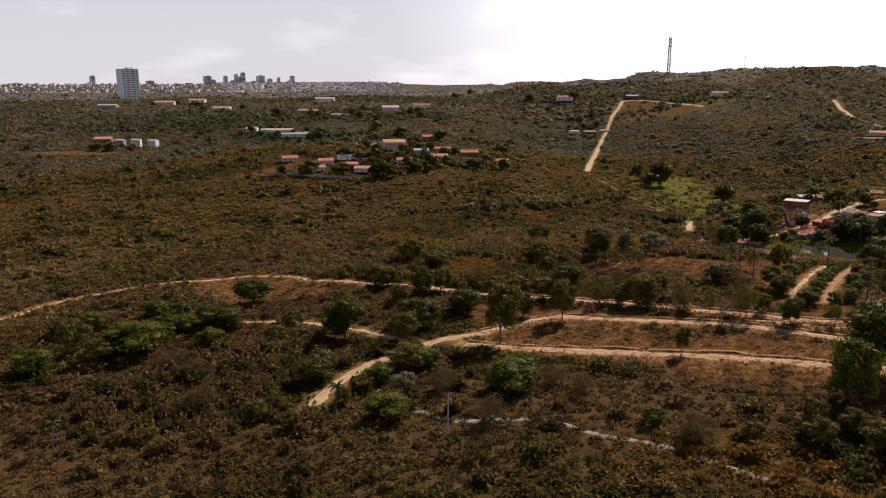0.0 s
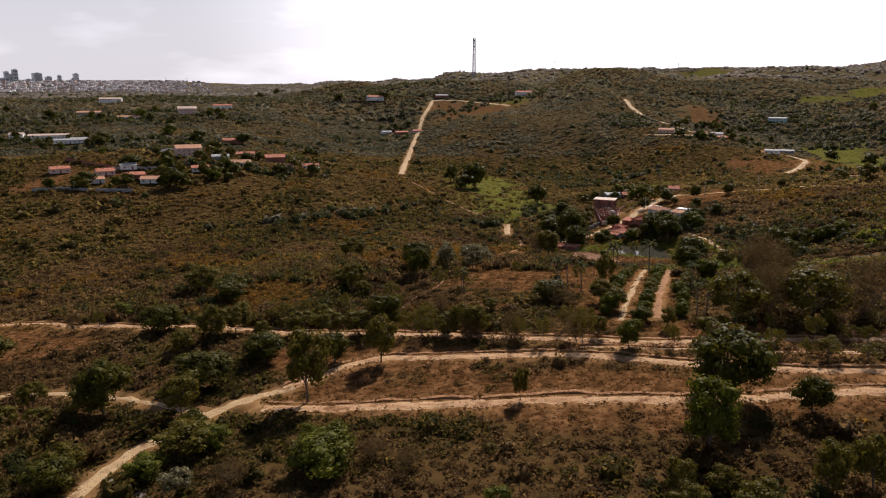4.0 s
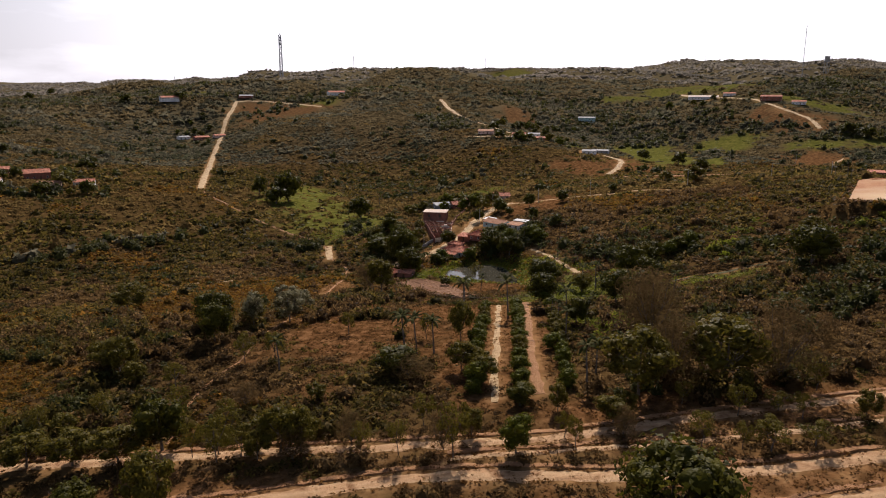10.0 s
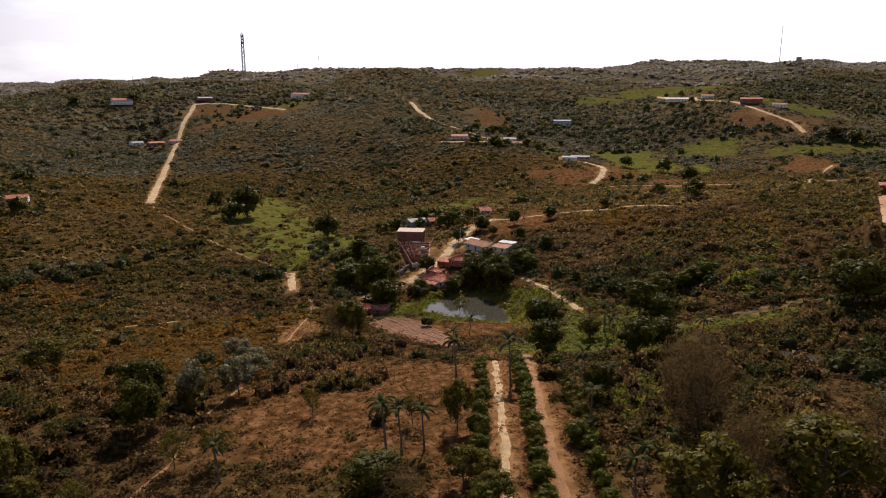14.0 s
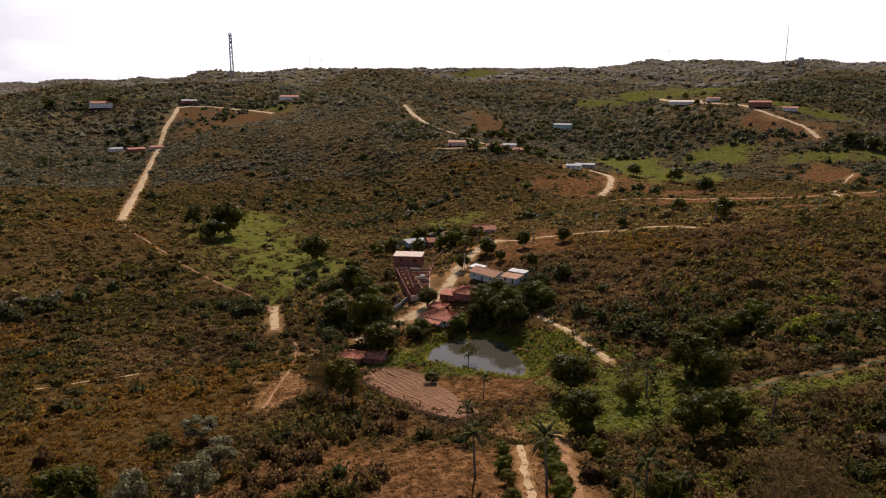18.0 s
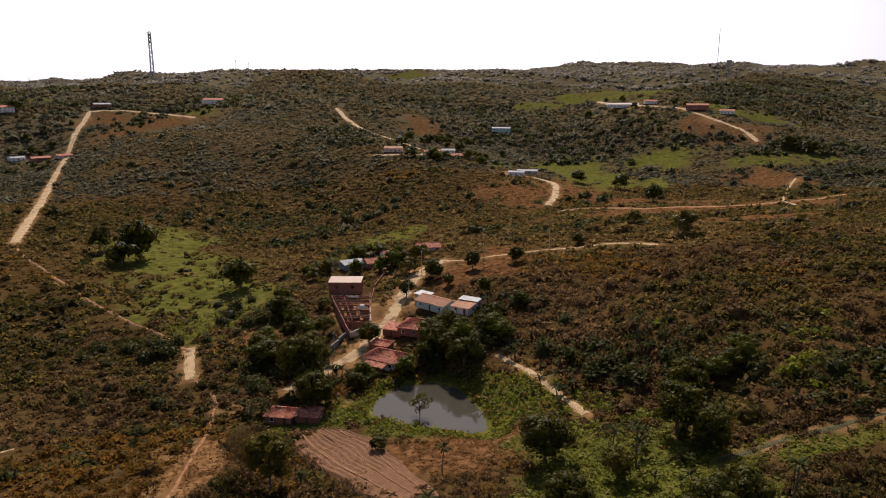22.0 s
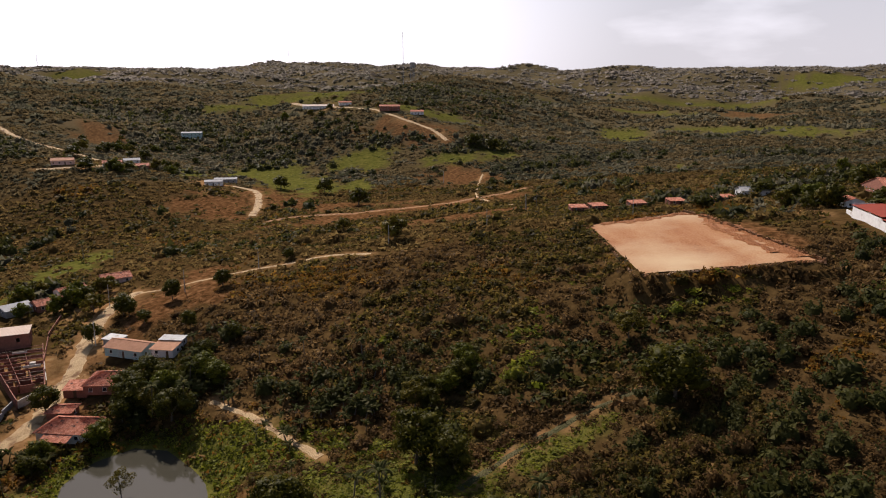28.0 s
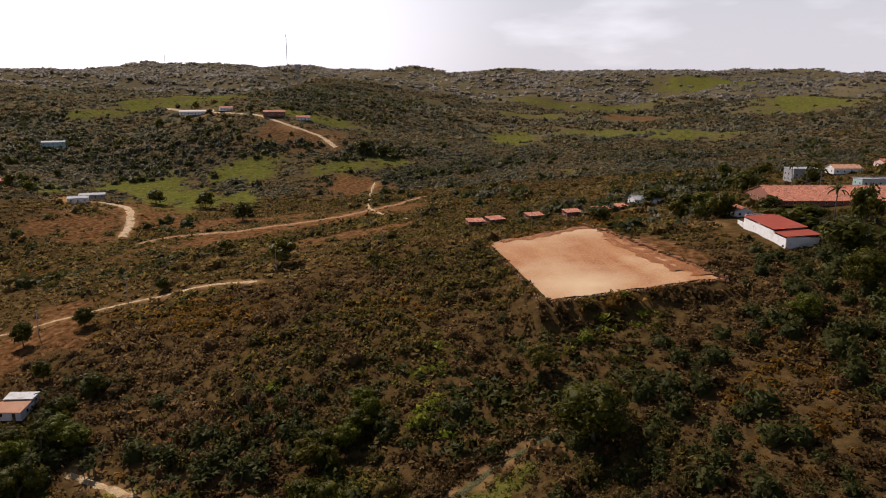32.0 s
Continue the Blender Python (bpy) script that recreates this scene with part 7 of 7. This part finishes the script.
def white_hall():
    """White-walled hall with a stepped red roof."""
    b = thing("hall", "long white-walled hall with a bright red metal roof in two levels", "building")
    b.matrix_world = pose(384.5, 174.5, 25.6, 0, 0, 17.5)
    for x0, x1, top, name_ in ((-19.5, 6.5, 4.6, "roof"), (-28.5, -19.5, 3.9, "lower_roof")):
        c, l = (x0 + x1) / 2, x1 - x0
        bm = bmesh.new()
        panel(bm, (x0, -5.2), (x1, -5.2), -0.5, top, 0.25)
        panel(bm, (x1, 5.2), (x0, 5.2), -0.5, top - 0.6, 0.25)
        put("wall", bm, WHITE_WALL, b)
        r = put(name_, roof_slope(l + 0.6, 11.0, 0.9, 0.2, 0.5), RED_SHEET, b, "bright red sheet roof")
        r.matrix_local = pose(c, -5.5, top + 0.9, 0, 0, 180) @ pose(0, 0, -0.8)
    bm = bmesh.new()
    panel(bm, (6.5, -5.1), (6.5, 5.1), -0.5, 5.4, 0.25, [(4.2, 6.0, 0.5, 2.9)])
    panel(bm, (-28.5, 5.1), (-28.5, -5.1), -0.5, 3.8, 0.25)
    put("end_wall", bm, WHITE_WALL, b)
    put("gate_wall", blocks(((10.5, 4.4, 0.7), (8.0, 0.2, 2.2)), ((8.0, -3.0, 2.4), (0.3, 4.4, 4.6))), WHITE_WALL, b)


white_hall()
house(470, 132, -71, 82, 30, 2.6, 4.6, BRICK_WALL, CLAY, "very long market hall with a broad clay tile roof", name="market_hall")
house(541, 143, -70, 15, 11, 7.0, 0.4, GREY_WALL, FIBRE, "grey two-storey concrete building", "flat", "building", 2)
house(512, 112, -70, 22, 8, 3.4, 0.5, TEAL_WALL, FIBRE, "low blue and white building", "flat", "building")
house(570, 118, -70, 16, 10, 3.4, 1.8, WHITE_WALL, CLAY_NEW, "house with an orange tile roof")
house(590, 90, -70, 14, 10, 3.4, 1.8, PINK_WALL, CLAY, "house with a clay roof beyond the market hall")
house(478, 222, -60, 14, 8, 3.0, 1.5, WHITE_WALL, FIBRE, "white house with a worn pale roof under trees")
house(421, 181, 20, 8, 7, 3.0, 1.2, WHITE_WALL, CLAY, "small white gatehouse behind the hall")
for x, y in ((411, 291), (419, 284), (428, 268), (437, 252), (447, 240), (463, 232)):
    house(x, y, -58 + (x % 5) * 3, 7.5, 5, 2.3, 0.7, BRICK_WALL, CLAY, "low raw brick hut with a tile roof", "shed", "hut", group="huts behind the field")


def parked_car(x, y, turn):
    c = thing("car", "white parked car on a yard", "car")
    c.matrix_world = pose(x, y, ground_at(x, y), 0, 0, turn)
    bm = blocks(((0, 0, 0.62), (4.1, 1.7, 0.55)))
    bmesh.ops.bevel(bm, geom=bm.edges[:], offset=0.12, segments=2, affect="EDGES")
    put("body", bm, WHITE_WALL, c)
    bm = bmesh.new()
    box(bm, (-0.2, 0, 1.15), (2.3, 1.5, 0.6), 0.75)
    put("cabin", bm, GLASS, c)
    for i in (-1.3, 1.3):
        for j in (-0.8, 0.8):
            bm = bmesh.new()
            tube(bm, [(i, j - 0.1, 0.32), (i, j + 0.1, 0.32)], [0.32, 0.32], 12)
            put("wheel", bm, GLASS, c)


parked_car(527, 146, 30)

# ---- poles, masts and the city ----
for x, y, high in ((273.8, 398.1, 8.5), (301.8, 387.1, 8.5), (231, 392, 8), (258, 420, 8), (332, 345, 8), (355, 312, 8), (419, 320, 8), (578, 449, 9), (8, 122, 9), (187, 372, 8), (395, 262, 8)):
    p = thing("utility_pole", "slim grey utility pole with a short crossarm", "pole", "utility poles")
    p.matrix_world = pose(x, y, ground_at(x, y), 0, 0, 35)
    bm = bmesh.new()
    tube(bm, [(0, 0, -0.5), (0, 0, high)], [0.16, 0.10], 8)
    put("shaft", bm, POLE, p)
    put("crossarm", blocks(((0, 0, high - 0.5), (1.6, 0.1, 0.12))), WOOD, p)
    for s in (-0.7, 0, 0.7):
        put("insulator", blocks(((s, 0, high - 0.34), (0.09, 0.09, 0.2))), WHITE_WALL, p)


def mast(bearing, far, top, half, name, label, bottom=None):
    """A lattice mast on the skyline."""
    x, y = 50 + far * math.sin(radians(bearing)), 100 + far * math.cos(radians(bearing))
    z = ground_at(x, y) - 1
    m = thing(name, label, "mast")
    m.location = (x, y, z)
    high = top - z
    for i, j in ((-1, -1), (1, -1), (1, 1), (-1, 1)):
        bm = bmesh.new()
        tube(bm, [(i * half, j * half, 0), (i * half * 0.72, j * half * 0.72, high)], [half * 0.24, half * 0.2], 5)
        put("leg", bm, STEEL, m)
    n = max(5, int(high / (half * 3.2)))
    for k in range(n):
        z0, z1 = high * k / n, high * (k + 1) / n
        w0, w1 = half * (1 - 0.28 * k / n), half * (1 - 0.28 * (k + 1) / n)
        bm = bmesh.new()
        for i in range(4):
            c0, c1 = math.radians(45 + 90 * i), math.radians(135 + 90 * i)
            tube(bm, [(w0 * 1.414 * math.cos(c0), w0 * 1.414 * math.sin(c0), z0), (w1 * 1.414 * math.cos(c1), w1 * 1.414 * math.sin(c1), z1)], [half * 0.1] * 2, 4)
            tube(bm, [(w1 * 1.414 * math.cos(c0), w1 * 1.414 * math.sin(c0), z1), (w1 * 1.414 * math.cos(c1), w1 * 1.414 * math.sin(c1), z1)], [half * 0.1] * 2, 4)
        put("brace", bm, STEEL, m)
    return m, high


tower, tower_high = mast(17.05, 1790, 190, 3.2, "radio_tower", "tall dark lattice radio tower with antenna drums on a hill crest")
for k, h in enumerate((0.78, 0.86, 0.93)):
    bm = bmesh.new()
    tube(bm, [(0, 0, tower_high * h), (0, 0, tower_high * h + 3.2)], [3.4, 3.4], 10)
    put("antenna_drum", bm, STEEL, tower)
bm = bmesh.new()
tube(bm, [(0, 0, tower_high), (0, 0, tower_high + 5)], [0.8, 0.3], 6)
put("tip", bm, STEEL, tower)
for bearing, far, top, half in ((22.6, 1830, 145, 0.7), (23.5, 1850, 138, 0.5), (21.0, 1840, 130, 0.5), (-6.5, 2900, 110, 0.8), (-5.0, 2900, 108, 0.6), (9.4, 2500, 105, 0.8),
                                (10.0, 2500, 100, 0.8), (56.16, 1126, 149, 0.4), (33.0, 2300, 160, 0.6), (49.5, 2700, 200, 0.8)):
    mast(bearing, far, top, half, "radio_mast", "thin lattice radio mast on the skyline")


def water_tower(x, y, top):
    w = thing("water_tower", "dark water tower on legs above a wood", "tower")
    z = ground_at(x, y)
    w.location = (x, y, z)
    high = top - z
    for i, j in ((-1, -1), (1, -1), (1, 1), (-1, 1)):
        put("leg", blocks(((i * 3, j * 3, high * 0.4), (0.8, 0.8, high * 0.8))), GREY_WALL, w)
    bm = bmesh.new()
    tube(bm, [(0, 0, high * 0.78), (0, 0, high)], [4.6, 4.6], 14)
    put("tank", bm, GREY_WALL, w)
    put("platform", blocks(((0, 0, high * 0.5), (7.5, 7.5, 0.6))), GREY_WALL, w)


water_tower(50 + 1500 * math.sin(radians(57.6)), 100 + 1500 * math.cos(radians(57.6)), 122)


def block_tower(px, far, top_px, wide_px, storeys, label, deep=0.8):
    """A distant residential tower with window bands."""
    bearing = math.atan((px - 784) / 1297) + radians(0.36)
    x, y = 6 + far * math.sin(bearing), far * math.cos(bearing)
    z = ground_at(x, y) - 2
    top = 58 + far * (161 - top_px) / 1263
    wide, high = wide_px * far / 1263, top - z
    t = thing("apartment_tower", label, "building", "city towers")
    t.matrix_world = pose(x, y, z, 0, 0, -math.degrees(bearing) + 20)
    d = wide * deep
    put("body", blocks(((0, 0, high / 2), (wide, d, high)), ((wide * 0.1, 0, high + 1.5), (wide * 0.35, d * 0.5, 3))), TOWER_WALL, t)
    for k in range(storeys):
        h = high * (k + 0.5) / storeys
        put("window_band", blocks(((0, -d / 2 - 0.05, h), (wide * 0.86, 0.3, high / storeys * 0.45)), ((wide / 2 + 0.05, 0, h), (0.3, d * 0.8, high / storeys * 0.45))), GLASS, t)
    if storeys > 12:
        for s in (-0.28, 0.0, 0.3):
            put("pier", blocks(((wide * s, -d / 2 - 0.25, high / 2), (wide * 0.09, 0.7, high))), WHITE_WALL, t)


block_tower(226, 1500, 125, 27, 17, "tall pale apartment tower with dark window bands, alone before the city")
for px, top_px, wide_px in ((26, 148, 16), (163, 136, 7), (155, 147, 6), (265, 143, 11), (367, 135, 11), (377, 141, 7), (399, 135, 6), (411, 142, 8), (418, 132, 6), (424, 136, 7), (430, 129, 7), (461, 134, 12),
                            (477, 139, 8), (493, 137, 5), (517, 134, 7), (513, 141, 6), (545, 147, 12), (60, 151, 8), (88, 150, 9), (448, 143, 8)):
    block_tower(px, 3250, top_px, wide_px, 9, "hazy pale apartment tower of the distant city")


def city_blocks():
    """The distant city's low houses."""
    bm_v, bm_f = [], []
    r = np.random.default_rng(12)
    for k in range(2600):
        b, far = radians(r.choice((r.uniform(-19, -6), r.uniform(-36, -4)), p=(0.7, 0.3))), r.uniform(2150, 3350)
        x, y = 80 + far * math.sin(b), 150 + far * math.cos(b)
        w, d, h = r.uniform(6, 13), r.uniform(6, 10), r.uniform(3, 7)
        z = ground_at(x, y)
        n = len(bm_v)
        bm_v += [(x + i * w / 2, y + j * d / 2, z + k2) for k2 in (-8, h) for i, j in ((-1, -1), (1, -1), (1, 1), (-1, 1))]
        bm_f += [tuple(n + i for i in f) for f in ((4, 5, 6, 7), (0, 1, 5, 4), (1, 2, 6, 5), (2, 3, 7, 6), (3, 0, 4, 7))]
    mat = material("far_house", [(0.26, 0.22, 0.20), (0.50, 0.36, 0.30), (0.62, 0.60, 0.58), (0.82, 0.80, 0.78)], island=True, scale=0.01)
    tagged(new("city", mesh_of("city", bm_v, bm_f, mat)), "pale clutter of low houses of a distant city", "city", kind="stuff")


city_blocks()

# ---- garden by the pond ----
TILTH = material("tilled_soil", [(0.13, 0.058, 0.026), (0.20, 0.092, 0.040), (0.27, 0.135, 0.062)], scale=0.6, detail=0.5, bump=0.8)


def garden():
    """A hand-tilled plot with furrows, fenced with sticks."""
    west = along([(153.5, 337), (149.5, 322), (148.5, 307), (147.5, 292), (149.5, 279)], 0.9)
    east = along([(162, 330), (166, 317), (164, 307), (161.5, 295), (158, 280)], 0.9)
    n, m = 60, 110
    pts, lift = [], []
    for i in range(n + 1):
        for j in range(m + 1):
            u, v = i / n, j / m
            f, g = v * (len(west) - 1), v * (len(east) - 1)
            p = [np.interp(f, range(len(west)), west[:, k]) for k in (0, 1)]
            q = [np.interp(g, range(len(east)), east[:, k]) for k in (0, 1)]
            pts.append((p[0] + (q[0] - p[0]) * u + 0.3 * math.sin(23 * v), p[1] + (q[1] - p[1]) * u))
            bed = 0.13 * math.sin(u * 66 + 1.5 * math.sin(v * 7)) if v < 0.62 else 0.05 * math.sin(v * 70 + 6 * u)
            lift.append(0.12 + bed if 0 < i < n and 0 < j < m else -0.25)
    pts = np.array(pts)
    ids = np.arange((n + 1) * (m + 1)).reshape(n + 1, m + 1)
    faces = np.stack([ids[:-1, :-1], ids[:-1, 1:], ids[1:, 1:], ids[1:, :-1]], -1).reshape(-1, 4)
    tagged(new("garden_plot", mesh_of("garden_plot", np.c_[pts, on_ground(pts[:, 0], pts[:, 1]) + np.array(lift) + 0.22], faces, TILTH, True)), "tilled reddish garden plot with furrows above the pond", "field", kind="structure")


garden()
stick = blocks(((0, 0, 0.5), (0.09, 0.09, 1.5)))
stick_me = bpy.data.meshes.new("picket")
stick.to_mesh(stick_me)
stick.free()
stick_me.materials.append(WOOD)
for bed_line, bed_wide in (([(155, 336), (152.5, 318), (151.5, 302), (151.5, 284)], 0.7), ([(158.5, 332), (157.5, 314), (155.5, 298), (154.5, 283)], 0.6), ([(162, 326), (162, 312), (159, 297), (157, 284)], 0.6)):
    tagged(ribbon(bed_line, bed_wide, 0.5, 0.8, RED_EARTH, "garden_path"), "pale trodden path between garden beds", "path", kind="structure")
for line, label in (([(152, 337), (148, 322), (147, 307), (146, 291), (148, 278)], "rough stick fence beside a garden plot"), ([(146, 277), (155, 270), (168, 266), (178, 262)], "rough stick fence across the orchard's end")):
    f = thing("fence", label, "fence")
    pts = along(line, 0.55)
    for x, y in pts:
        s = put("picket", stick_me, parent=f)
        s.matrix_local = pose(x, y, ground_at(x, y), tree_rng.uniform(-6, 6), tree_rng.uniform(-6, 6), tree_rng.uniform(0, 90))
    bm = bmesh.new()
    tube(bm, [(x, y, ground_at(x, y) + 0.8) for x, y in pts[::3]], [0.05] * len(pts[::3]), 5)
    put("rail", bm, WOOD, f)
